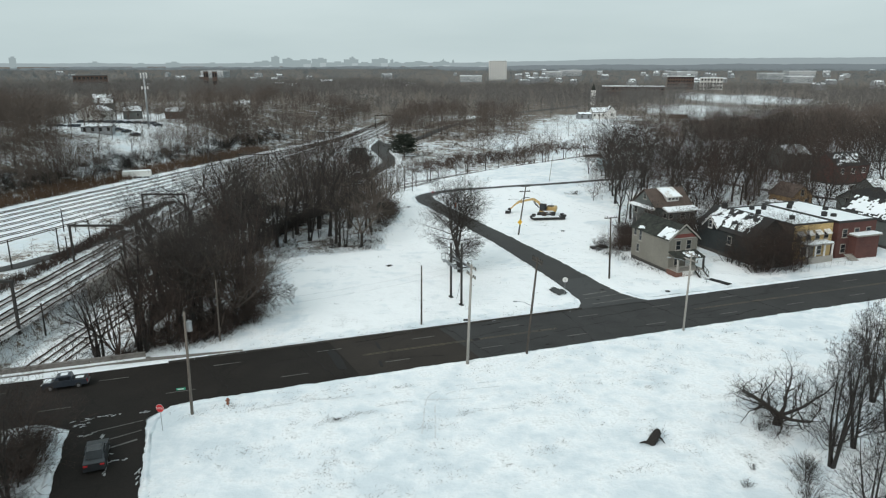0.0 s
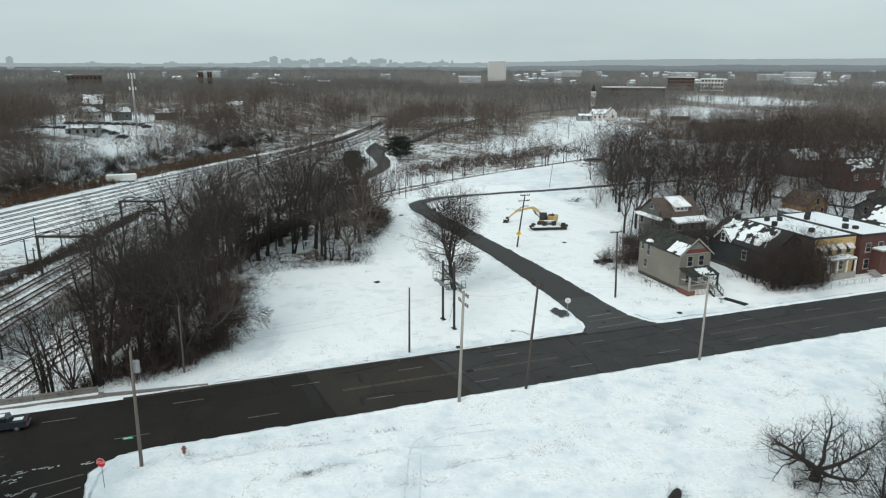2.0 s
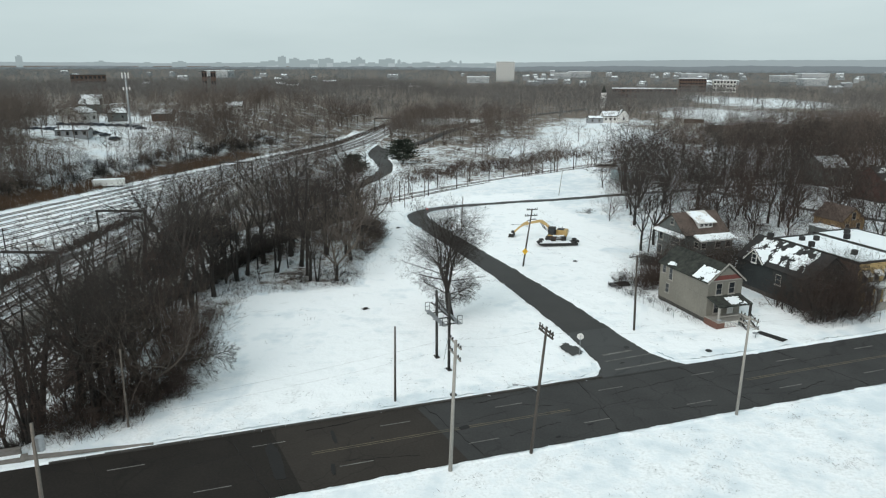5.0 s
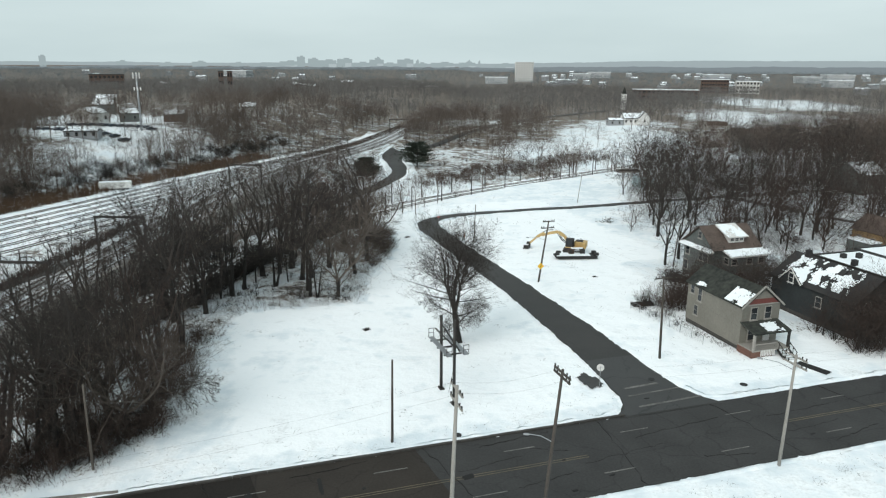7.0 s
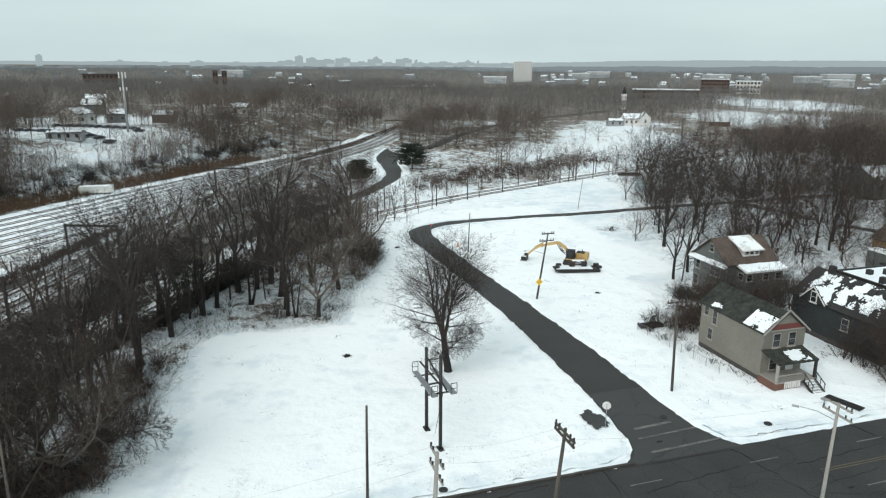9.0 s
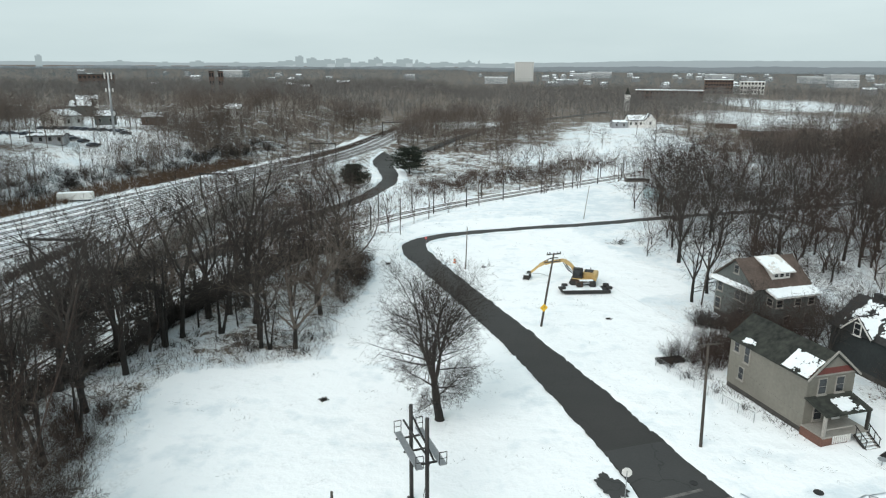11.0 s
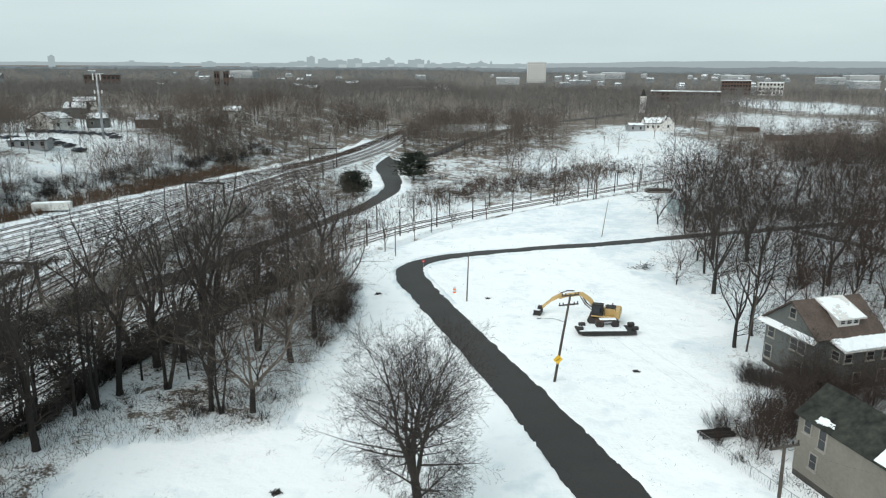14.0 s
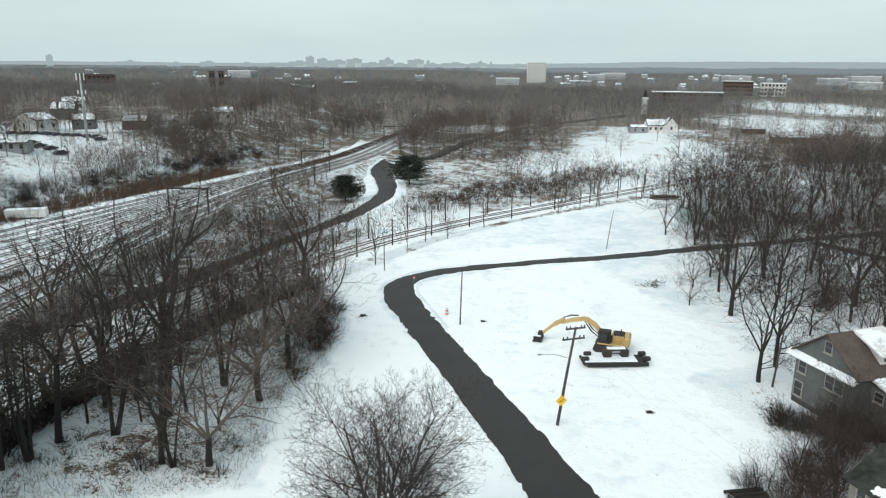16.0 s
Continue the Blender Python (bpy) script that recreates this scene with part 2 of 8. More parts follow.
LANE_OLD = asphalt_material("grey_worn_asphalt", (0.024, 0.0232, 0.0224), (0.045, 0.0438, 0.0425), 0.5, 0.6)
SNOW = material("snow", (0.76, 0.81, 0.84), (0.885, 0.92, 0.94), 0.75, fine=3, coarse=0.3, bump=0.3)
GROUND = ground_material()
ROAD = asphalt_material("worn_asphalt", (0.024, 0.0238, 0.0234), (0.056, 0.0555, 0.0545), 0.25, 0.85)
LANE = asphalt_material("wet_asphalt", (0.014, 0.0127, 0.0116), (0.037, 0.0338, 0.031), 0.2, 0.66)
WETROAD = asphalt_material("brown_wet_asphalt", (0.0075, 0.006, 0.0049), (0.023, 0.019, 0.0158), 0.25, 0.9)
BROWNROAD = asphalt_material("brown_worn_asphalt", (0.0175, 0.0145, 0.012), (0.044, 0.037, 0.031), 0.25, 0.9)
PATCH = material("asphalt_patch", (0.006, 0.0055, 0.005), (0.016, 0.015, 0.014), 0.9)
PAINT = material("worn_road_paint", (0.035, 0.033, 0.031), (0.2, 0.19, 0.178), 0.7, fine=9, spread=0.35)
YPAINT = material("worn_yellow_paint", (0.03, 0.028, 0.024), (0.16, 0.125, 0.07), 0.7, fine=9, spread=0.35)
CONC = material("weathered_concrete", (0.2, 0.19, 0.175), (0.42, 0.41, 0.38), 0.85, fine=4, coarse=0.4)
OLDCONC = material("stained_concrete", (0.1, 0.093, 0.084), (0.27, 0.25, 0.23), 0.85, fine=3, coarse=0.4)
KERB = material("kerb_concrete", (0.022, 0.02, 0.018), (0.075, 0.07, 0.064), 0.85, fine=3)
POLE = material("weathered_pole_wood", (0.075, 0.06, 0.05), (0.2, 0.175, 0.15), 0.85, fine=8, stretch=(3, 3, 0.5))
DARKPOLE = material("dark_pole_wood", (0.03, 0.025, 0.021), (0.1, 0.085, 0.072), 0.85, fine=8, stretch=(3, 3, 0.5))
PALE_POLE = material("silvered_pole_wood", (0.2, 0.19, 0.17), (0.38, 0.36, 0.33), 0.85, fine=8, stretch=(3, 3, 0.5))
DARKSTEEL = material("dark_steel", (0.02, 0.02, 0.02), (0.06, 0.055, 0.05), 0.6, 0.5)
STEEL = material("galvanised_steel", (0.25, 0.26, 0.27), (0.42, 0.43, 0.44), 0.45, 0.7)
RUST = material("rusted_steel", (0.035, 0.025, 0.02), (0.1, 0.06, 0.04), 0.8, 0.2)
WIRE = material("wire", (0.02, 0.02, 0.02), (0.03, 0.03, 0.03), 0.6)
BARK = material("bark", (0.0068, 0.0059, 0.0053), (0.026, 0.0222, 0.0194), 0.9, fine=10, bump=0.5, per_piece=0.4)
TWIG = material("twigs", (0.0098, 0.0082, 0.0071), (0.041, 0.0336, 0.0286), 0.9, fine=2, coarse=0.2, bump=0, per_piece=0.5)
CREEPER = material("dark_creeper", (0.011, 0.0095, 0.0085), (0.036, 0.031, 0.027), 0.95, fine=2, coarse=0.2, bump=0)
TWIG_RED = material("reddish_twigs", (0.0165, 0.0112, 0.0092), (0.06, 0.0395, 0.031), 0.9, fine=2, coarse=0.2, bump=0, per_piece=0.5)
GREY_TWIG = material("greyish_twigs", (0.035, 0.031, 0.028), (0.1, 0.088, 0.078), 0.9, fine=2, coarse=0.2, bump=0, per_piece=0.5)
PALE_TWIG = material("pale_twigs", (0.045, 0.037, 0.03), (0.14, 0.115, 0.096), 0.9, fine=2, coarse=0.2, bump=0, per_piece=0.5)
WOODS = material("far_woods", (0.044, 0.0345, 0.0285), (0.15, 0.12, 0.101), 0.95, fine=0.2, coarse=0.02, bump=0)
# aerial haze is put into the next two colours: greyer, then bluer
GREYWOODS = material("haze_greyed_woods", (0.072, 0.068, 0.066), (0.19, 0.18, 0.172), 0.95, fine=0.15, coarse=0.012, bump=0)
HAZEWOODS = material("haze_tinted_blue_woods", (0.1, 0.12, 0.13), (0.18, 0.207, 0.22), 0.95, fine=0.1, coarse=0.006, bump=0)
GRASS = material("dead_grass", (0.06, 0.036, 0.023), (0.145, 0.09, 0.054), 0.95, fine=1, coarse=0.1, bump=0)
NEEDLE = material("pine_needles", (0.012, 0.018, 0.013), (0.035, 0.045, 0.03), 0.9, fine=3, bump=0)
BALLAST = material("track_ballast", (0.055, 0.046, 0.04), (0.66, 0.67, 0.68), 0.95, fine=2.2, coarse=0.2, spread=0.4)
SIDING = boards(material("beige_siding", (0.135, 0.127, 0.107), (0.22, 0.208, 0.176), 0.7, fine=3, coarse=0.35), 6.0)
GREYSIDE = boards(material("grey_green_siding", (0.068, 0.077, 0.074), (0.125, 0.136, 0.13), 0.75, fine=3, coarse=0.35), 6.0)
TEALSIDE = boards(material("sooty_teal_siding", (0.009, 0.012, 0.0125), (0.03, 0.036, 0.037), 0.85, fine=3, coarse=0.4), 6.0)
DARKSIDE = boards(material("charred_dark_siding", (0.008, 0.008, 0.009), (0.028, 0.027, 0.027), 0.85, fine=3), 6.0)
TANSIDE = boards(material("tan_siding", (0.17, 0.105, 0.047), (0.27, 0.18, 0.09), 0.8, fine=3), 6.0)
WHITESIDE = boards(material("white_siding", (0.55, 0.54, 0.52), (0.78, 0.77, 0.75), 0.7, fine=3), 6.0)
REDSIDE = material("dark_red_brick", (0.05, 0.02, 0.018), (0.12, 0.05, 0.04), 0.9, fine=9)
YELLOWBRICK = material("yellow_brick", (0.4, 0.27, 0.11), (0.58, 0.42, 0.2), 0.85, fine=9, coarse=0.5)
SHINGLE = material("green_grey_shingles", (0.006, 0.0072, 0.0062), (0.046, 0.05, 0.041), 0.95, fine=2.2, coarse=0.7, bump=0.4, spread=0.32)
BROWNSH = material("brown_shingles", (0.04, 0.03, 0.025), (0.13, 0.096, 0.08), 0.95, fine=4, coarse=0.5, bump=0.4)
DARKSH = material("dark_shingles", (0.012, 0.012, 0.013), (0.04, 0.039, 0.038), 0.95, fine=4, bump=0.4)
TRIM = material("white_trim_paint", (0.5, 0.49, 0.47), (0.78, 0.77, 0.75), 0.6, fine=5)
OLDTRIM = material("dull_trim_paint", (0.2, 0.19, 0.17), (0.36, 0.34, 0.31), 0.7, fine=5)
REDTRIM = material("brick_red_paint", (0.1, 0.026, 0.021), (0.18, 0.05, 0.04), 0.7, fine=5)
REDBRICK = material("porch_brick", (0.08, 0.04, 0.03), (0.19, 0.095, 0.07), 0.9, fine=9)
GLASS = material("dark_window_glass", (0.01, 0.012, 0.014), (0.03, 0.034, 0.038), 0.08, fine=2, bump=0)
YELLOW = material("excavator_yellow", (0.36, 0.235, 0.08), (0.6, 0.43, 0.19), 0.5, fine=5, coarse=0.8)
BLACK = material("black_rubber", (0.012, 0.012, 0.012), (0.035, 0.034, 0.033), 0.75, fine=8)
CARGREY = material("grey_car_paint", (0.045, 0.05, 0.055), (0.075, 0.08, 0.085), 0.3, 0.5, fine=3, bump=0)
CARBLUE = material("dark_blue_car_paint", (0.03, 0.04, 0.055), (0.055, 0.065, 0.08), 0.3, 0.4, fine=3, bump=0)
SIGNRED = material("sign_red", (0.5, 0.02, 0.025), (0.62, 0.035, 0.04), 0.5, bump=0)
SIGNGREEN = material("sign_green", (0.02, 0.22, 0.13), (0.03, 0.3, 0.18), 0.5, bump=0)
SIGNYELLOW = material("sign_yellow", (0.75, 0.42, 0.02), (0.9, 0.55, 0.04), 0.5, bump=0)
HYDRANT = material("hydrant_red", (0.14, 0.05, 0.03), (0.28, 0.1, 0.05), 0.6)
ORANGE = material("cone_orange", (0.7, 0.12, 0.02), (0.85, 0.2, 0.04), 0.6)
PALEWALL = material("pale_concrete_panels", (0.5, 0.5, 0.48), (0.72, 0.72, 0.69), 0.8, fine=0.5, coarse=0.05)
BRICKWALL = material("brown_brick", (0.07, 0.045, 0.036), (0.14, 0.094, 0.075), 0.9, fine=2)
GREYWALL = material("grey_render", (0.2, 0.21, 0.22), (0.34, 0.35, 0.36), 0.85, fine=0.6, coarse=0.06)

# ---- the lie of the land ----
EDGE = [(-44, -500), (-44, -14), (-37, 1), (-41, 30), (-39, 60), (-30, 84), (-22, 100), (-13, 115), (-3, 133), (15, 155),
        (40, 177), (57, 192), (120, 245), (260, 330), (900, 520), (3000, 900)]
TWIN_Y = [-60, 15, 52, 93, 130, 165, 200, 235, 272, 310, 350, 430, 700]
TWIN_X = [-74, -72.5, -73, -73.5, -73.3, -73.2, -71.3, -65.5, -55.5, -46.5, -41, -32, 2]
FAR_Y = [-80, 72, 112, 150, 183, 226, 303, 388, 470, 700]
FAR_X = [-170, -137, -126, -115.5, -105.5, -92, -66, -49, -37, -5]


def smooth(a, b, x):
    t = np.clip((x - a) / (b - a), 0, 1)
    return t * t * (3 - 2 * t)


def beyond_edge(x, y):
    """How far a place lies past the edge of the upper ground (negative: on it)."""
    best, side = np.full(np.shape(x), 1e9), np.zeros(np.shape(x))
    for (ax, ay), (bx, by) in zip(EDGE, EDGE[1:]):
        dx, dy = bx - ax, by - ay
        t = np.clip(((x - ax) * dx + (y - ay) * dy) / (dx * dx + dy * dy), 0, 1)
        d = np.hypot(x - ax - t * dx, y - ay - t * dy)
        s = np.sign(dx * (y - ay) - dy * (x - ax))
        side = np.where(d < best, s, side)
        best = np.minimum(d, best)
    return best * side


def wave(x, y, k, s):
    return np.sin(x * k + 1.3 * s) * np.cos(y * k * 1.13 + s) + 0.5 * np.sin((x + y) * k * 1.9 + 2.1 * s)


def lane_left(v):
    return np.interp(v, [9, 10, 12, 20, 28, 46, 66, 81, 95, 100], [20.0, 21.6, 22.7, 23.5, 24.0, 24.6, 24.2, 23.5, 22.5, 22.8])


def lane_right(v):
    return np.interp(v, [8, 10, 14, 19, 26, 35, 48, 62, 80, 97], [33.6, 31.3, 30.3, 30.1, 30.2, 30.2, 29.8, 29.1, 28.5, 28.6])


def in_road(x, y):
    u, v = to_uv(x, y)
    a = np.maximum(np.abs(v - 3.42) - 5.62, -30 - x * 0)
    b = np.maximum(np.maximum(lane_left(v) - u, u - lane_right(v)), np.maximum(8 - v, v - 100))
    c = np.maximum(np.abs(v - np.interp(u, [24, 32, 45, 60, 82, 120, 160], [101.0, 103.0, 104.6, 106.3, 107.5, 108.4, 110])) - 1.8, np.maximum(24.5 - u, u - 220))
    d = np.maximum(np.maximum(-42.5 - u, u + 35.4), np.maximum(v + 2, -60 - v))
    return np.minimum(np.minimum(a, b), np.minimum(c, d))


def land(x, y):
    """The height of the ground."""
    x, y = np.asarray(x, dtype=float), np.asarray(y, dtype=float)
    d = beyond_edge(x, y)
    z = -8 * smooth(0, 13, d)
    back = smooth(255, 420, y + 0.15 * x) * (d > 0)
    z = z + back * (-1.5 - z)
    xt, xf = np.interp(y, TWIN_Y, TWIN_X), np.interp(y, FAR_Y, FAR_X)
    bank = np.where(y < 185, (x < xt + 5.2) * 1.0, smooth(-12, 0, xt + 5 - x)) * (d > 0)
    z = z + bank * (np.minimum(-5 + back * 3.5, 0) - z)
    hill = smooth(3, 62, xf - x) * (d > 0)
    z = z + hill * np.interp(y, [0, 150, 350, 800], [9, 13, 11, 6])
    r = in_road(x, y)
    rough = 0.05 * wave(x, y, 0.35, 0.4) + 0.03 * wave(x, y, 0.9, 2.0)
    z = z + (rough - 0.0) * smooth(0.5, 4, r) * smooth(-2, -1, -np.abs(d) * 0 + 0)
    z = np.where(r < -0.1, z - 0.14, z)
    far = np.hypot(x, y)
    return z + smooth(900, 4200, far) * 22


def ground_z(x, y):
    return float(land(np.array([x]), np.array([y]))[0])


# ground: one sheet, fine near the lots and coarse towards the horizon
def steps(fine_from, fine_to, fine, out_to):
    mid = np.arange(fine_from, fine_to + 0.01, fine)
    grow, s, a = [], fine, fine_to
    while a < out_to:
        s = min(s * 1.16, 160)
        a += s
        grow.append(a)
    low, s, a = [], fine, fine_from
    while a > -out_to:
        s = min(s * 1.16, 160)
        a -= s
        low.append(a)
    return np.array(low[::-1] + list(mid) + grow)


OPEN_SNOW = [(75, 262, 40, 26), (80, 330, 34, 60), (45, 300, 34, 26), (98, 408, 26, 26), (300, 690, 62, 130), (-128, 185, 22, 26), (-150, 235, 45, 28),
             (-190, 300, 50, 30), (-20, 190, 24, 22), (205, 468, 55, 74), (0, 420, 30, 14), (95, 75, 20, 10), (75, 82, 16, 12), (58, 140, 30, 9), (100, 118, 34, 9)]


YARD_EDGE = [(-119, 38), (-103, 72), (-98.5, 88), (-93, 105), (-87.5, 122), (-83.5, 150), (-80.5, 195), (-72.5, 245), (-56.5, 300), (-42, 380)]


def litter(x, y):
    """1 in the woods and brush, 0 on open snow."""
    d = beyond_edge(x, y)
    u, v = to_uv(x, y)
    low = smooth(2, 9, d)
    xt, xf = np.interp(y, TWIN_Y, TWIN_X), np.interp(y, FAR_Y, FAR_X)
    xn = np.interp(y, [p[1] for p in YARD_EDGE], [p[0] for p in YARD_EDGE])
    rail = (x > xf - 1) * (x < xn + 2.5) * (d > 0) * (y < 350)
    verge = (x >= xn + 2.5) * (x < xt + 6) * (d > 0) * (y < 400)
    k = low * np.where(d < 26, 0.3, np.where(y < 300, 0.46, np.where(y < 420, 0.62, np.where(y < 620, 0.74, 0.85))))
    k = np.where(verge, np.minimum(k, 0.34), k)
    k = np.where(rail > 0, -0.3, k)
    k = np.maximum(k, 0.56 * (x < xf - 2) * (d > 0))
    k = np.maximum(k, 0.33 * smooth(-0.3, 1.2, depth_in(WEEDY, x, y) + 0.5 * wave(x, y, 0.9, 1.0)))
    k = np.maximum(k, 0.36 * smooth(0.0, 3.0, copse_depth(x, y)))
    k = np.maximum(k, 0.32 * smooth(106, 114, v) * smooth(0, 8, u - 76 - 0.66 * (v - 92)))
    k = np.maximum(k, 0.2 * smooth(49, 54, u) * smooth(20, 26, v) * smooth(60, 54, v))
    k = np.where((v < -3) & (u > -34) & (u < 60), 0.03 * np.sin(u * 0.11 + 1.0) - 0.03, k)
    k = np.maximum(k, 0.8 * (x < -40) * (v < -6))
    tx = np.interp(y, [-60, 20, 60, 103, 129, 141, 165, 188, 216, 238, 259, 310], [-61, -60, -57, -50, -40, -33, -19, 1, 29.5, 52, 75, 140])
    k = np.where((np.abs(x - tx) < np.where(y > 100, 8, 4)) & (y < 300), -0.12, k)
    clean = (u > -16) * (u < 62) * (v > 12) * (v < 118) * (d < 0)
    k = np.where((clean > 0) & (k < 0.01), -0.12, k)
    for cx, cy, rx, ry in OPEN_SNOW:
        k = k * (1 - 0.62 * smooth(1.25, 0.8, np.hypot((x - cx) / rx, (y - cy) / ry)))
    return k


COPSE = [(-38, -0.5), (-32, 4.5), (-28.4, 13), (-30.4, 24), (-32.6, 33), (-35, 40), (-35, 48), (-26, 51.5), (-18, 50.5), (-17.5, 66), (-15.5, 78), (-19, 91), (-22, 103), (-40, 96),
         (-53, 74), (-50, 48), (-49.5, 30), (-49, -3)]
# the weedy ground round the copse, up to the clean snow of the lot
WEEDY = [(-37, -2), (-30.7, 2.5), (-26.6, 12.5), (-28.6, 23.5), (-30.4, 33), (-31.6, 39.5), (-30.6, 42.8), (-27.5, 44.2), (-23, 45.2), (-14.4, 47.8), (-15.4, 57), (-15.2, 64), (-13.6, 74),
         (-13.4, 84), (-17, 97), (-21, 105), (-42, 98), (-62, 74), (-66, 30), (-58, -8)]


def depth_in(shape, x, y):
    """How deep a place lies inside a closed outline (negative: outside)."""
    best, inside = np.full(np.shape(x), 1e9), np.zeros(np.shape(x), dtype=bool)
    n = len(shape)
    for k in range(n):
        (ax, ay), (bx, by) = shape[k], shape[(k + 1) % n]
        dx, dy = bx - ax, by - ay
        t = np.clip(((x - ax) * dx + (y - ay) * dy) / (dx * dx + dy * dy), 0, 1)
        best = np.minimum(best, np.hypot(x - ax - t * dx, y - ay - t * dy))
        cross = ((ay > y) != (by > y)) & (x < (bx - ax) * (y - ay) / ((by - ay) or 1e-9) + ax)
        inside = inside ^ cross
    return np.where(inside, best, -best)


def copse_depth(x, y):
    return depth_in(COPSE, x, y)


gx, gy = steps(-130, 100, 1.0, 4700), steps(-40, 200, 1.0, 4700)
mx, my = np.meshgrid(gx, gy)
gz = land(mx.ravel(), my.ravel())
verts = np.column_stack([mx.ravel(), my.ravel(), gz])
w, h = len(gx), len(gy)
ii = (np.arange(h - 1)[:, None] * w + np.arange(w - 1)[None, :]).ravel()
quads = np.column_stack([ii, ii + 1, ii + w + 1, ii + w])
me = tri_mesh("ground", verts, quads, {"litter": litter(mx.ravel(), my.ravel())})
ground = part("ground", me, GROUND, None, smooth=True)
tagged(ground, "snow-covered ground with dead grass and leaf litter", "ground", kind="structure")


# ---- roads ----
def resample(pts, step):
    pts = [Vector(p) for p in pts]
    out = [pts[0]]
    for a, b in zip(pts, pts[1:]):
        n = max(1, int((b - a).length / step))
        out += [a.lerp(b, (k + 1) / n) for k in range(n)]
    return out


def ragged(p, amount, seed):
    return amount * (noise.noise(Vector((p[0] * 0.35, p[1] * 0.35, seed))) + 0.7 * noise.noise(Vector((p[0] * 1.3, p[1] * 1.3, seed + 5))))


def sheet(name, left, right, material_, z, label, category, jag=0.0, across=4):
    """A road surface between two edges of as many points."""
    b = Build()
    rows = []
    for k, (p, q) in enumerate(zip(left, right)):
        p, q = Vector((p[0], p[1], 0)), Vector((q[0], q[1], 0))
        d = (q - p).normalized()
        p, q = p + d * ragged(p, jag, 3.1), q - d * ragged(q, jag, 8.7)
        row = []
        for j in range(across + 1):
            c = p.lerp(q, j / across)
            row.append((c.x, c.y, (z(c.x, c.y) if callable(z) else z) + 0.05 * (1 - (2 * j / across - 1) ** 2)))
        rows.append(row)
    for r in rows:
        b.v.extend(r)
    n = across + 1
    for k in range(len(rows) - 1):
        for j in range(across):
            b.f.append((k * n + j, k * n + j + 1, (k + 1) * n + j + 1, (k + 1) * n + j))
    ob = part(name, b, material_, None, smooth=True)
    return tagged(ob, label, category, kind="structure")


def uv_line(pts):
    return [at_uv(u, v) for u, v in pts]


us = np.arange(-160, 231, 1.5)
sheet("road_avenue", [at_uv(u, 9.02) for u in us], [at_uv(u, -2.15) for u in us], ROAD, -0.02,
      "worn dark asphalt avenue with faded lane lines", "road", 0.12, 8)
us = np.arange(-160, -13.2, 1.5)
sheet("road_avenue_west", [at_uv(u - 0.6, 8.95) for u in us], [at_uv(u + 1.0, -2.3) for u in us], WETROAD, -0.008,
      "dark brown asphalt of the western half of the avenue", "road", 0.12, 8)
us = np.arange(-18, 1.2, 1.2)
sheet("road_avenue_middle", [at_uv(u - 0.6, 8.97) for u in us], [at_uv(u + 1.0, -2.25) for u in us], BROWNROAD, -0.014,
      "brown worn asphalt of the middle of the avenue", "road", 0.12, 8)
vo = np.arange(8.8, 22.5, 0.7)
sheet("road_lane_mouth", [at_uv(float(lane_left(v)) + 0.15, v) for v in vo], [at_uv(float(lane_right(v)) - 0.15, v) for v in vo], LANE_OLD, 0.0,
      "older grey asphalt at the mouth of the side street", "road", 0.2, 5)
alley_mid = [(26.2, 122.4), (37.5, 127.4), (49.5, 132.6), (62, 137.3), (75.6, 142.8), (89.7, 148.4), (120, 160), (165, 178)]
ends_l = [(-6.6, 87), (-9.3, 92.6), (-11.0, 98.4), (-11.2, 102.8), (-9.6, 107.2), (-6.8, 110.4), (-2.6, 113.4), (6.7, 117.4), (15.0, 120.9)]
ends_r = [(-1.0, 86.4), (-3.6, 92.8), (-5.8, 98.8), (-6.5, 102.0), (-6.0, 105.4), (-3.6, 108.7), (0.3, 111.0), (7.4, 114.3), (15.6, 117.8)]
for k, p in enumerate(alley_mid):
    a, c = Vector(alley_mid[max(k - 1, 0)]), Vector(alley_mid[min(k + 1, len(alley_mid) - 1)])
    d = (c - a).normalized() * 1.65
    ends_l.append((p[0] - d.y, p[1] + d.x))
    ends_r.append((p[0] + d.y, p[1] - d.x))
left, right = [], []
for v in np.concatenate([np.arange(8.6, 24, 0.45), np.arange(24, 83, 0.5)]):
    left.append(Vector(at_uv(float(lane_left(v)), v)))
    right.append(Vector(at_uv(float(lane_right(v)), v)))
n_lane = len(left)
for a, b_, c, d in zip(ends_l, ends_l[1:], ends_r, ends_r[1:]):
    n = max(3, int(math.dist(a, b_) / 0.6))
    for k in range(n):
        left.append(Vector(a).lerp(Vector(b_), k / n))
        right.append(Vector(c).lerp(Vector(d), k / n))
for _ in range(6):
    for line in (left, right):
        line[1:-1] = [(line[k - 1] + 2 * line[k] + line[k + 1]) / 4 for k in range(1, len(line) - 1)]
sheet("road_lane", left, right, LANE, -0.014, "narrow dark asphalt side street bending into an alley, ragged snow edges", "road", 0.28, 5)
br = resample([Vector((70, 139, 0)), Vector((75.2, 130, 0)), Vector((80.8, 119, 0)), Vector((90.5, 106, 0)), Vector((112, 84, 0))], 1.5)
sheet("road_branch", [p + Vector((1.4, 0.8, 0)) for p in br], [p - Vector((1.4, 0.8, 0)) for p in br], LANE, 0.004,
      "dark asphalt alley branching off between the trees", "road", 0.25, 3)
vs = np.arange(-60, 0.6, 0.5)
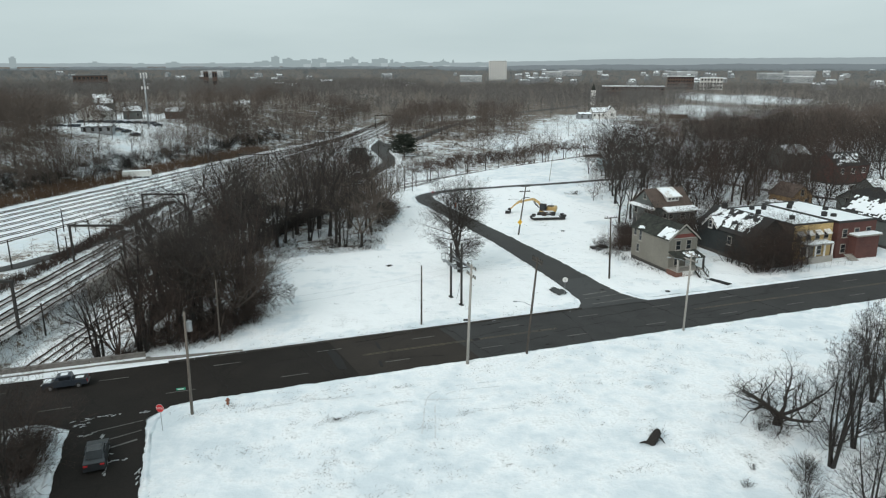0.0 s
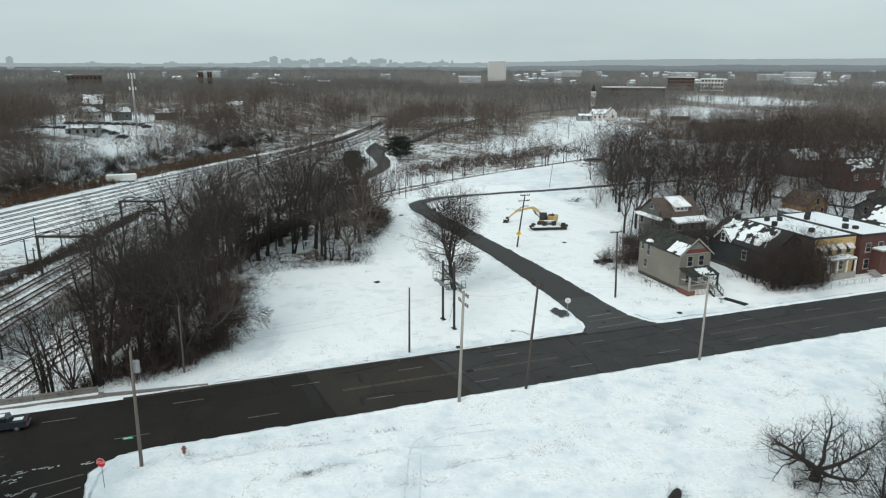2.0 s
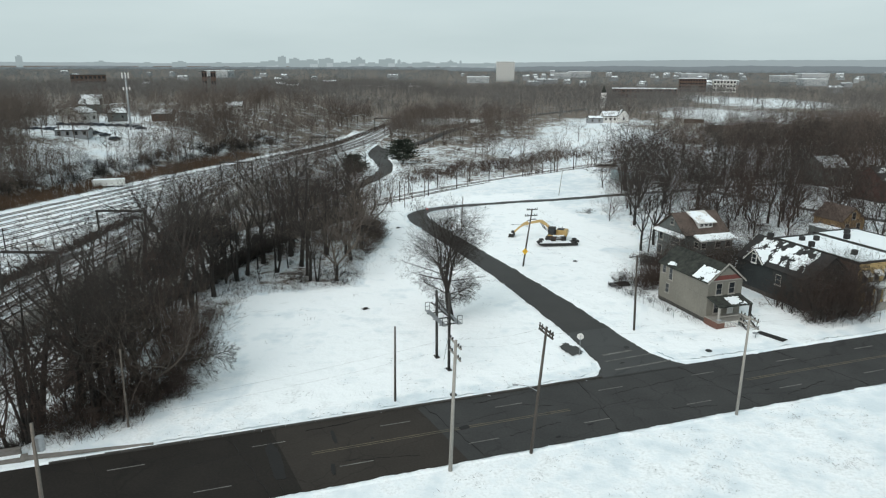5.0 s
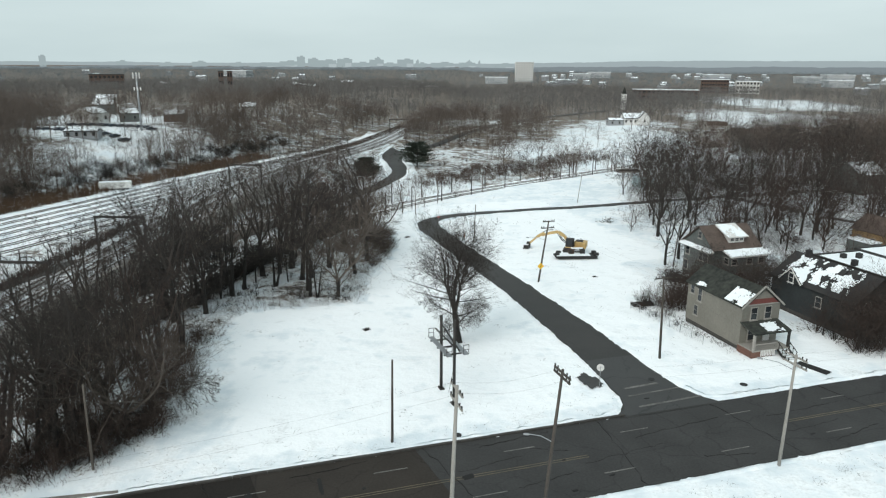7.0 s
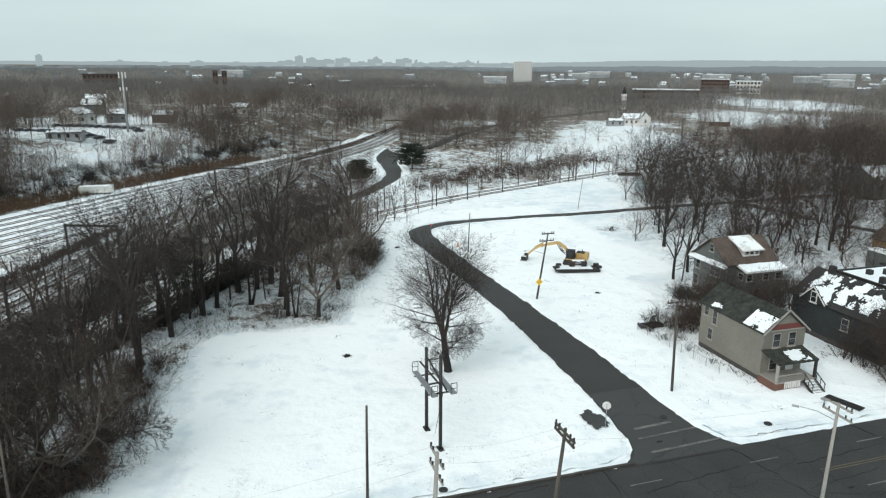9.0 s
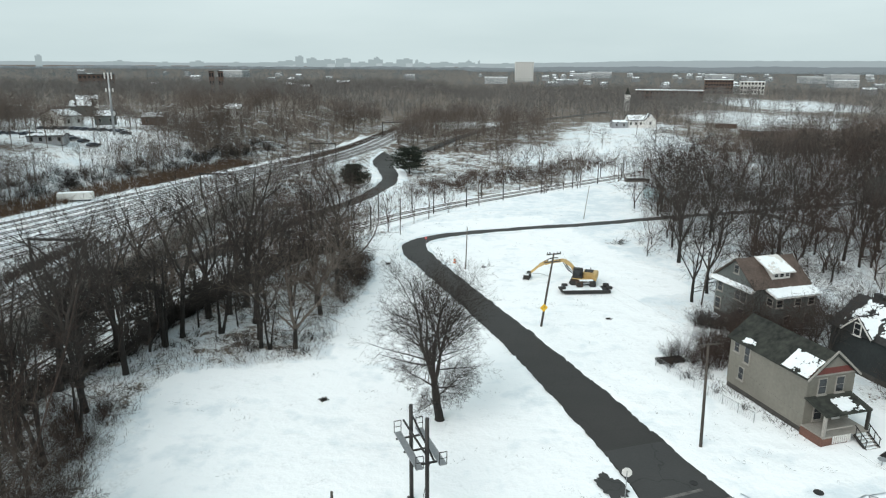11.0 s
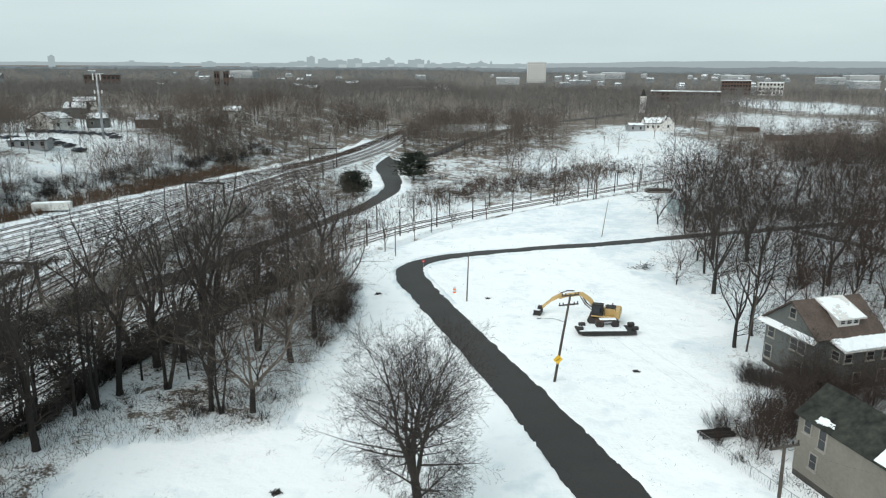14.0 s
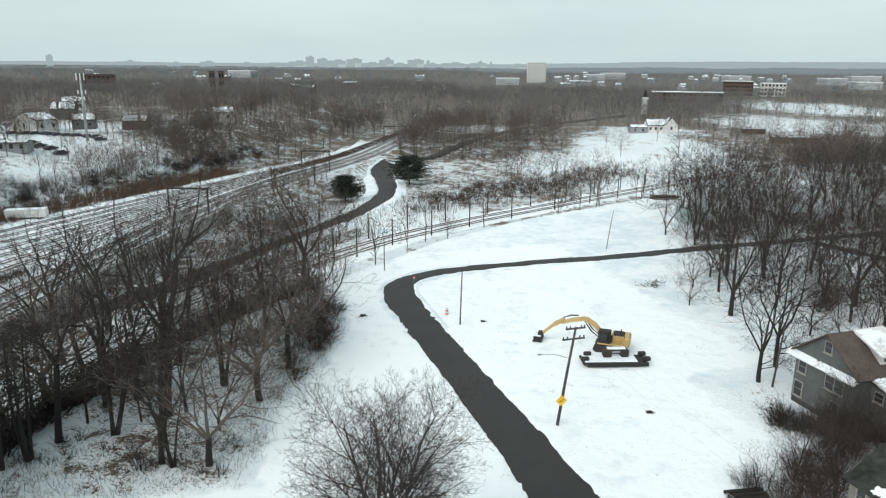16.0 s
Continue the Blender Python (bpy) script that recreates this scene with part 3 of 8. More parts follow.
sheet("road_side", [at_uv(-42.4 - 2.5 * min(1.3, max(0, 1 + (v + 2.5) / 2)), v) for v in vs], [at_uv(-35.5 + 2.5 * min(1.3, max(0, 1 + (v + 2.5) / 2)), v) for v in vs], WETROAD, -0.002,
      "dark asphalt side street meeting the avenue", "road", 0.3, 4)
CURVE_L = [(-70, 100), (-58, 128), (-51.4, 146), (-42.2, 174), (-34.5, 199), (-31.7, 229), (-37.1, 254), (-43, 275), (-40, 298)]
CURVE_R = [(-66, 96), (-53.5, 121), (-48.3, 138.7), (-40.1, 165.6), (-31.5, 187), (-25.4, 219), (-27, 243), (-32.5, 268), (-30, 292)]
cl, cr = [], []
for a, b_, c, d in zip(CURVE_L, CURVE_L[1:], CURVE_R, CURVE_R[1:]):
    for k in range(12):
        cl.append(Vector(a).lerp(Vector(b_), k / 12))
        cr.append(Vector(c).lerp(Vector(d), k / 12))
for _ in range(10):
    for line in (cl, cr):
        line[1:-1] = [(line[k - 1] + 2 * line[k] + line[k + 1]) / 4 for k in range(1, len(line) - 1)]
sheet("road_curve", cl, cr, LANE, lambda x, y: ground_z(x, y) + 0.12, "winding dark asphalt road below the rail bank", "road", 0.15, 3)
pt = resample([(-34, 296, 0), (-20, 312, 0), (-5.6, 352, 0), (26.5, 414, 0), (55, 463, 0), (110, 540, 0)], 4)
sheet("road_far", [(p.x - 2.2, p.y + 1.6) for p in pt], [(p.x + 2.2, p.y - 1.6) for p in pt], LANE, lambda x, y: ground_z(x, y) + 0.35,
      "distant straight road through the bare woods", "road", 0.2, 2)


def bank(name, line, side, seed, height=0.14, width=1.0, base=None, rag=1.0):
    """A low irregular bank of ploughed snow along an edge; side: +1 leaves the road to the left of the line."""
    pts = resample([Vector((p[0], p[1], 0)) for p in line], 0.35)
    b = Build()
    n = 5
    for k, p in enumerate(pts):
        d = (pts[min(k + 1, len(pts) - 1)] - pts[max(k - 1, 0)]).normalized()
        nrm = Vector((-d.y, d.x, 0)) * side
        wob = rag * ragged(p, 0.5, seed) + rag * 0.26 * noise.noise(Vector((p.x * 2.3, p.y * 2.3, seed))) + 0.14 * noise.noise(Vector((p.x * 5.3, p.y * 5.3, seed)))
        hh = height * (1 + 0.8 * noise.noise(Vector((p.x * 0.8, p.y * 0.8, seed))))
        z0 = base(p.x, p.y) if base else 0.0
        for o, z in ((0.12 + wob, -0.08), (0.02 + wob, 0.45 * hh), (-0.35 + wob * 0.6, hh), (-0.8 * width, 0.55 * hh), (-1.7 * width, -0.1)):
            q = p + nrm * o
            b.v.append((q.x, q.y, z0 + z))
    for k in range(len(pts) - 1):
        for j in range(n - 1):
            b.f.append((k * n + j, k * n + j + 1, (k + 1) * n + j + 1, (k + 1) * n + j))
    ob = part(name, b, GROUND, None, smooth=True)
    return tagged(ob, "low bank of ploughed snow along the road edge", "snow bank", kind="structure")


bank("snow_bank_north_1", uv_line([(-38, 9.5), (-10, 9.5), (19.2, 9.5), (21.2, 10.4), (22.3, 12.6)]), -1, 1.0, 0.06, 0.4)
bank("snow_bank_north_2", uv_line([(30.9, 13), (31.7, 10.4), (34.5, 9.5), (60, 9.5), (230, 9.5)]), -1, 2.0, 0.06, 0.4)
bank("snow_bank_south_1", uv_line([(-35.3, -20), (-35.5, -8), (-35, -5), (-33.4, -2.8), (-31, -2.35), (0, -2.3), (30, -2.3), (230, -2.3)]), 1, 3.0, 0.08, 0.5, rag=0.45)
bank("snow_bank_south_2", uv_line([(-110, -2.7), (-46.5, -2.8), (-44, -4), (-42.6, -7), (-42.5, -20), (-42.5, -60)]), 1, 4.0, 0.1, 0.6)
bank("snow_bank_alley_1", [(p.x, p.y) for p in left[n_lane - 6:]], -1, 5.0, 0.08, 0.6)
bank("snow_bank_alley_2", [(p.x, p.y) for p in right[n_lane - 6:]], 1, 6.0, 0.08, 0.6)
cz = lambda x, y: ground_z(x, y) + 0.1
bank("snow_bank_curve_1", [tuple(p) for p in cl[20:]], -1, 7.0, 0.35, 2.4, cz)
bank("snow_bank_curve_2", [tuple(p) for p in cr[20:]], 1, 8.0, 0.35, 2.0, cz)

# wheel tracks pressed into the snow of the near field
# packed snow; its greyer tone also stands in for shading in the ruts
PACKED = material("packed_snow", (0.5, 0.54, 0.56), (0.78, 0.81, 0.83), 0.7, fine=4, coarse=0.8, bump=0.4)
wt_ob = thing("wheel_tracks", "curved wheel tracks of packed grey snow on the near field", "wheel tracks", Matrix.Identity(4), kind="structure")
for line in ([(-4.7, -20), (-4.6, -16.8), (-4.6, -13.2), (-4.3, -11.3), (-2.9, -9.8), (-0.3, -8.6), (3.5, -7.6)], [(-3.4, -20), (-3.4, -17.2), (-3.6, -13.2), (-3.2, -11.7), (-1.8, -10.3), (-0.1, -9.9), (3.8, -8.9)],
             [(-9.5, -13.9), (-6, -12.6), (-1, -12.0), (4, -11.4)], [(-1.4, -15.8), (1.5, -14.3), (6, -13.6)], [(-24, -15.6), (-19, -13.3), (-13, -11.9), (-8, -10.4)]):
    pts = resample([Vector((*p, 0)) for p in line], 0.4)
    for _ in range(8):
        pts[1:-1] = [(pts[k - 1] + 2 * pts[k] + pts[k + 1]) / 4 for k in range(1, len(pts) - 1)]
    b = Build()
    for k, p in enumerate(pts):
        d = (pts[min(k + 1, len(pts) - 1)] - pts[max(k - 1, 0)]).normalized()
        w_ = 0.07 + 0.06 * noise.noise(Vector((p.x * 1.7, p.y * 1.7, 3)))
        for o in (-1, 1):
            q = p + Vector((-d.y, d.x, 0)) * o * max(0.02, w_)
            b.v.append((q.x, q.y, ground_z(q.x, q.y) + 0.03))
        if k and noise.noise(Vector((p.x * 0.9, p.y * 0.9, 7))) > -0.12:
            b.f.append((2 * k - 2, 2 * k - 1, 2 * k + 1, 2 * k))
    part("rut", b, PACKED, wt_ob)

# kerb along the north side of the avenue
kerb = thing("kerb", "weathered concrete kerb half buried in snow", "kerb", Matrix.Identity(4), kind="structure")
for k in range(19):
    u = -33.9 + 2.9 * k
    b = Build()
    b.box((*at_uv(u + 1.4, 9.06 + 0.02 * math.sin(k * 2.3)), 0.05), (2.88, 0.26, 0.24), rz=20, bevel=0.02)
    part("kerb_stone", b, KERB, kerb)

# lane marks
marks = thing("lane_marks", "faded white and yellow lane lines on the asphalt", "road marking", Matrix.Identity(4), kind="structure")
for line_v, mat_, dash, gap, start in ((0.55, PAINT, 3.0, 9.0, -118), (6.25, PAINT, 3.0, 9.0, -113)):
    u = start
    while u < 120:
        b = Build()
        x, y = at_uv(u + dash / 2, line_v)
        b.box((x, y, 0.028), (dash, 0.13, 0.012), rz=20)
        part("dash_line", b, mat_, marks)
        u += dash + gap
for line_v in (3.25, 3.55):
    for u0, u1 in ((-110, -52), (-12, 14), (36, 120)):
        b = Build()
        b.box((*at_uv((u0 + u1) / 2, line_v), 0.032), (u1 - u0, 0.09, 0.01), rz=20)
        part("centre_line", b, YPAINT, marks)
for (u0, v0), (u1, v1), wd in (((23.6, 10.2), (31.3, 10.5), 0.28), ((23.8, 12.6), (30.2, 12.9), 0.22), ((24.4, 14.3), (28.6, 14.5), 0.34),
                               ((-40.4, -5.8), (-35.9, -4.9), 0.14), ((-39.2, -7.9), (-35.9, -6.9), 0.14), ((-38.5, -9.4), (-36.2, -8.6), 0.24)):
    b = Build()
    p, q = at_uv(u0, v0), at_uv(u1, v1)
    b.bar((*p, 0.045), (*q, 0.045), wd, 0.012)
    part("crossing_line", b, PAINT, marks)

# repairs in the asphalt
rng = random.Random(4)
patches = thing("road_patches", "dark tar patches and sealed cracks in the asphalt", "road repair", Matrix.Identity(4), kind="structure")
CRACKS = ((0.2, 9.0, 2.6, -2.0), (-19, 9.0, -16, -2.2), (-14.6, 9.0, -15.2, -2.2), (18, 9, 16.5, -2.3), (-31, 8.8, -27, -2.2), (31, 8.6, 33, -2), (45, 9, 48, -2),
          (5, 7.6, 12.5, 8.4), (9.5, 6.0, 13, 4.6), (6, 0.6, 12, 1.4), (13, 2.4, 22, 3.3), (19.5, 5.0, 30, 6.2), (24, 0.4, 29, -0.6), (33, 1.6, 41, 2.2), (35, 4.8, 52, 5.6),
          (-12, 7.6, -5, 8.3), (-10, 1.4, -3, 0.2), (-24, 4.6, -18, 5.2), (2.2, 4.2, 8.4, 5.2), (38, -0.8, 44, 0.4))
for u0, v0, u1, v1 in CRACKS:
    b = Build()
    pts = []
    for k in range(15):
        t = k / 14
        x, y = at_uv(u0 + (u1 - u0) * t + rng.uniform(-.2, .2), v0 + (v1 - v0) * t + rng.uniform(-.16, .16))
        pts.append((x, y, 0.026 if u0 > 1 else 0.036))
    b.tube(pts, [rng.uniform(0.008, 0.042) for _ in pts], 4)
    part("sealed_crack", b, PATCH, patches)


def tar_patch(u, v, a, c, turn, seed, material_=PATCH, parent=patches, name="tar_patch"):
    """A thin ragged sheet lying on the road."""
    x, y = at_uv(u, v)
    b, n_ = Build(), 26
    ring = []
    for k in range(n_):
        g = 2 * math.pi * k / n_
        q = max(abs(math.cos(g)) ** 0.5, abs(math.sin(g)) ** 0.5)
        rr = (1 / q) * (0.62 + 0.2 * noise.noise(Vector((math.cos(g) * 2.1, math.sin(g) * 2.1, seed))))
        px, py = rr * a * math.cos(g), rr * c * math.sin(g)
        w_ = radians(20 + turn)
        ring.append((x + px * math.cos(w_) - py * math.sin(w_), y + px * math.sin(w_) + py * math.cos(w_)))
    b.add([(px, py, 0.03) for px, py in ring] + [(px, py, 0.05) for px, py in ring],
          [tuple(range(n_, 2 * n_))] + [(k, (k + 1) % n_, n_ + (k + 1) % n_, n_ + k) for k in range(n_)])
    part(name, b, material_, parent)


WETTAR = material("wet_tar", (0.003, 0.0028, 0.0026), (0.009, 0.008, 0.0074), 0.85, fine=4)
for u, v, a, c, turn, seed in ((2.6, 3.4, 0.9, 0.5, 12, 1), (-15.2, 3.2, 0.9, 5.0, 4, 3), (11.6, 3.4, 0.3, 0.2, 0, 4), (14.5, 0.1, 0.5, 0.16, 10, 6), (10.4, -1.0, 0.4, 0.2, 0, 7), (36.5, 0.7, 0.5, 0.16, 5, 8), (-6.2, 4.3, 0.25, 0.25, 0, 10), (25.4, 11.6, 0.5, 0.2, 0, 11), (-9.6, 5.6, 0.3, 2.0, 0, 12), (-10.6, 0.3, 0.3, 1.4, -6, 13)):
    tar_patch(u, v, a, c, turn, seed, WETTAR)

# slush left on the side street
DIRTSNOW = material("grey_slush", (0.2, 0.2, 0.2), (0.62, 0.64, 0.65), 0.6, fine=6)
slush = thing("slush_patches", "thin ragged patches of slush on the side street", "slush", Matrix.Identity(4), kind="structure")
r_sl = random.Random(17)
for u, v, a, c in ((-41.3, -2.9, 1.1, .35), (-41.6, -3.8, .8, .5), (-39.0, -2.8, .7, .2), (-35.8, -3.1, .5, .25), (-40.9, -6.2, .8, .5), (-39.3, -7.1, .3, .8), (-38.4, -13.6, .25, 1.2), (-37.8, -11.8, 1.0, .25), (-35.7, -15.0, .4, 1.3), (-38.6, -10.6, .7, .3)):
    for k in range(7):
        tar_patch(u + r_sl.gauss(0, .55) * a, v + r_sl.gauss(0, .55) * c, r_sl.uniform(.12, .45), r_sl.uniform(.05, .14), r_sl.uniform(-20, 40) + (70 if c > a else 0), 20 + 3.1 * k + u, DIRTSNOW, slush, "slush_patch")

# bridge parapet and pavement over the railway
bridge = thing("bridge_1", "weathered concrete bridge parapet with a snowy pavement", "bridge", Matrix.Identity(4), kind="structure")
for k in range(14):
    b = Build()
    b.box((*at_uv(-39.5 - 6.0 * k, 11.5), 0.2), (5.94, 0.34, 0.8), rz=20, bevel=0.04)
    b.box((*at_uv(-39.5 - 6.0 * k, 11.5), 0.65), (5.98, 0.46, 0.12), rz=20, bevel=0.03)
    part("parapet_panel", b, OLDCONC, bridge)
b = Build()
b.box((*at_uv(-81, 10.3), -0.12), (90, 2.1, 0.5), rz=20)
part("pavement_slab", b, OLDCONC, bridge)
b = Build()
b.box((*at_uv(-81, 11.0), 0.16), (89, 0.55, 0.07), rz=20, bevel=0.03)
part("snow", b, SNOW, bridge)
b = Build()
for k in range(61):
    u = -29.5 - 1.5 * k
    wd = min(1.0, 0.15 + 0.1 * k) * (1 + 0.25 * noise.noise(Vector((k * 0.6, 0, 4))))
    b.v += [(*at_uv(u, 8.95), 0.02), (*at_uv(u, 9.1), 0.2), (*at_uv(u, 9.1 + wd), 0.2)]
    if k:
        b.f += [(3 * k - 3, 3 * k - 2, 3 * k + 1, 3 * k), (3 * k - 2, 3 * k - 1, 3 * k + 2, 3 * k + 1)]
part("gutter_snow", b, SNOW, bridge, "strip of ploughed snow along the pavement")
b = Build()
b.prism([(-36, 10.2), (-36, 10.95), (-25.5, 9.75), (-25.5, 9.5)], Matrix(((CA, -SA, 0, 0), (SA, CA, 0, 0), (0, 0, 1, -0.1), (0, 0, 0, 1))), 0.24)
part("pavement_end", b, OLDCONC, bridge)
b = Build()
b.box((*at_uv(-75, 3.4), -0.72), (90, 16, 1.1), rz=20)
part("deck", b, CONC, bridge)
for u in (-35.5, -62, -88):
    b = Build()
    b.box((*at_uv(u, 3.4), -5.2), (1.6, 15.5, 8.0), rz=20)
    part("pier", b, CONC, bridge)


# ---- railway ----
def track(name, pts, lift, label, ballast=2.6, rail=0.1, ties=True):
    """One track: ballast, sleepers and two rails along points."""
    line = resample([Vector((p[0], p[1], 0)) for p in pts], 2.0)
    for _ in range(25):
        line[1:-1] = [(line[k - 1] + 2 * line[k] + line[k + 1]) / 4 for k in range(1, len(line) - 1)]
    t = thing(name, label, "railway track", Matrix.Identity(4), kind="structure")
    rails = [Build(), Build()]
    bed, sl = Build(), Build()
    for k, p in enumerate(line):
        d = (line[min(k + 1, len(line) - 1)] - line[max(k - 1, 0)]).normalized()
        nrm = Vector((-d.y, d.x, 0))
        z = ground_z(p.x, p.y) + lift
        for o, dz in ((-ballast / 2, -0.25), (-ballast * 0.36, 0.0), (ballast * 0.36, 0.0), (ballast / 2, -0.25)):
            q = p + nrm * (o + 0.25 * noise.noise(Vector((p.x * 0.3, p.y * 0.3, o))))
            bed.v.append((q.x, q.y, z + dz))
        for r, s in zip(rails, (-0.72, 0.72)):
            for o, dz in ((-rail / 2, 0.05), (-rail / 2, 0.22), (rail / 2, 0.22), (rail / 2, 0.05)):
                q = p + nrm * (s + o)
                r.v.append((q.x, q.y, z + dz))
        if k < len(line) - 1:
            for b in (bed, *rails):
                for j in range(3):
                    b.f.append((k * 4 + j, k * 4 + j + 1, (k + 1) * 4 + j + 1, (k + 1) * 4 + j))
        if ties and p.y < 230:
            for e in range(2):
                c = p + d * e
                sl.box((c.x, c.y, z + 0.02), (0.24, 2.4, 0.12), rz=math.degrees(math.atan2(d.y, d.x)))
    if ballast > 0:
        part("ballast", bed, BALLAST, t)
    for r in rails:
        part("rail", r, RUST, t)
    if sl.v:
        tagged(part("sleepers", sl, RUST, t), kind="stuff")
    return t


TWIN = list(zip(TWIN_X, TWIN_Y))[:-1]
for o in (-4.1, 0.0, 4.0):
    track("railway_main", [(x + o, y) for x, y in TWIN], 0.22, "electrified main-line track on brown snow-flecked ballast", 3.0, 0.13, False)
NEAR = YARD_EDGE
FARL = [(-137, 78), (-123, 104), (-118.5, 124), (-111.5, 145), (-105, 169), (-99, 188), (-88, 222), (-77, 255), (-61, 305), (-45, 385)]
for k in range(7):
    t = k / 6
    track("railway_siding", [(a[0] + (c[0] - a[0]) * t, a[1] + (c[1] - a[1]) * t) for a, c in zip(NEAR, FARL)], 0.0,
          "snow-covered siding with two dark rails showing", 0.0, 0.15 if k in (0, 6) else 0.07, False)
TRANSIT = [(-61, -60), (-60, 20), (-57, 60), (-50, 103), (-40, 129), (-33, 141), (-19, 165), (1, 188), (29.5, 216), (52, 238), (75, 259), (140, 310)]
for o in (-1.8, 2.2):
    track("railway_transit", [(x - 0.75 * o, y + 0.66 * o) for x, y in TRANSIT], 0.05, "transit track half hidden by snow in the cutting", 0.0, 0.16, False)
wall = thing("retaining_wall", "stained grey concrete retaining wall below the rail bank", "retaining wall", Matrix.Identity(4), kind="structure")
ys = np.arange(40, 184, 6.0)
for y0 in ys:
    y1 = y0 + 5.95
    p, q = (float(np.interp(y0, TWIN_Y, TWIN_X)) + 5.9, y0), (float(np.interp(y1, TWIN_Y, TWIN_X)) + 5.9, y1)
    b = Build()
    b.bar((*p, -6.6), (*q, -6.6), 0.5, 4.6)
    b.bar((*p, -4.25), (*q, -4.25), 0.7, 0.25)
    part("wall_panel", b, CONC, wall)

# ---- trees ----
def cone_dir(rng, d, lo, hi):
    """A direction that leans away from d by lo to hi degrees."""
    d = d.normalized()
    s = d.orthogonal().normalized()
    o = d.cross(s)
    a, g = radians(rng.uniform(lo, hi)), rng.uniform(0, 2 * math.pi)
    return (d * math.cos(a) + (s * math.cos(g) + o * math.sin(g)) * math.sin(a)).normalized()


def sliver(b, p, q, w, rng):
    """A twig: one thin tapering blade."""
    d = q - p
    s = d.cross(Vector((rng.uniform(-1, 1), rng.uniform(-1, 1), rng.uniform(-1, 1))))
    if s.length < 1e-6:
        return
    s = s.normalized() * w / 2
    b.add((p - s, p + s, q), ((0, 1, 2),))


def limb(b, rng, p, d, length, r, level, kids, up, spread, thick, crook=0.2):
    """A branch and all that grows from it: kids says how many side shoots each order bears."""
    if level >= len(kids):
        sliver(b, p, p + d * length * rng.uniform(1.0, 1.5), max(thick, 1.6 * r), rng)
        return
    n = (5, 4, 3, 2)[min(level, 3)]
    pts, radii = [p], [r]
    dd = d
    for k in range(n):
        dd = (dd + Vector((rng.uniform(-crook, crook), rng.uniform(-crook, crook), rng.uniform(-.6, .6) * crook + up * 0.12))).normalized()
        pts.append(pts[-1] + dd * (length / n))
        radii.append(r * (1 - 0.85 * (k + 1) / n))
    if level <= 1:
        b.tube(pts, radii, 5 if level == 0 else 3, False)
    else:
        for q0, q1, w in zip(pts, pts[1:], radii):
            s = (q1 - q0).cross(Vector((rng.uniform(-1, 1), rng.uniform(-1, 1), rng.uniform(-1, 1)))).normalized() * max(w, thick * 0.6)
            b.add((q0 - s, q0 + s, q1 + s * 0.7, q1 - s * 0.7), ((0, 1, 2, 3),))
    m_ = kids[level]
    g = rng.uniform(0, 6.283)
    for k in range(m_):
        t = 0.16 + 0.84 * (k + rng.uniform(0.2, 0.8)) / m_
        f = min(t * n, n - 1e-3)
        i = int(f)
        q = pts[i].lerp(pts[i + 1], f - i)
        ax = (pts[i + 1] - pts[i]).normalized()
        sx = ax.orthogonal().normalized()
        sy = ax.cross(sx)
        g += 2.4 + rng.uniform(-.5, .5)
        a = radians(spread * rng.uniform(0.75, 1.25) * (1.1 - 0.35 * t))
        nd = ax * math.cos(a) + (sx * math.cos(g) + sy * math.sin(g)) * math.sin(a)
        nd = (nd + Vector((0, 0, up * 0.14))).normalized()
        ln = length * rng.uniform(0.42, 0.64) * (1.2 - 0.62 * t)
        limb(b, rng, q, nd, ln, radii[i] * 0.5, level + 1, kids, up, spread, thick, crook)
    sliver(b, pts[-1], pts[-1] + dd * length * 0.16, thick, rng)


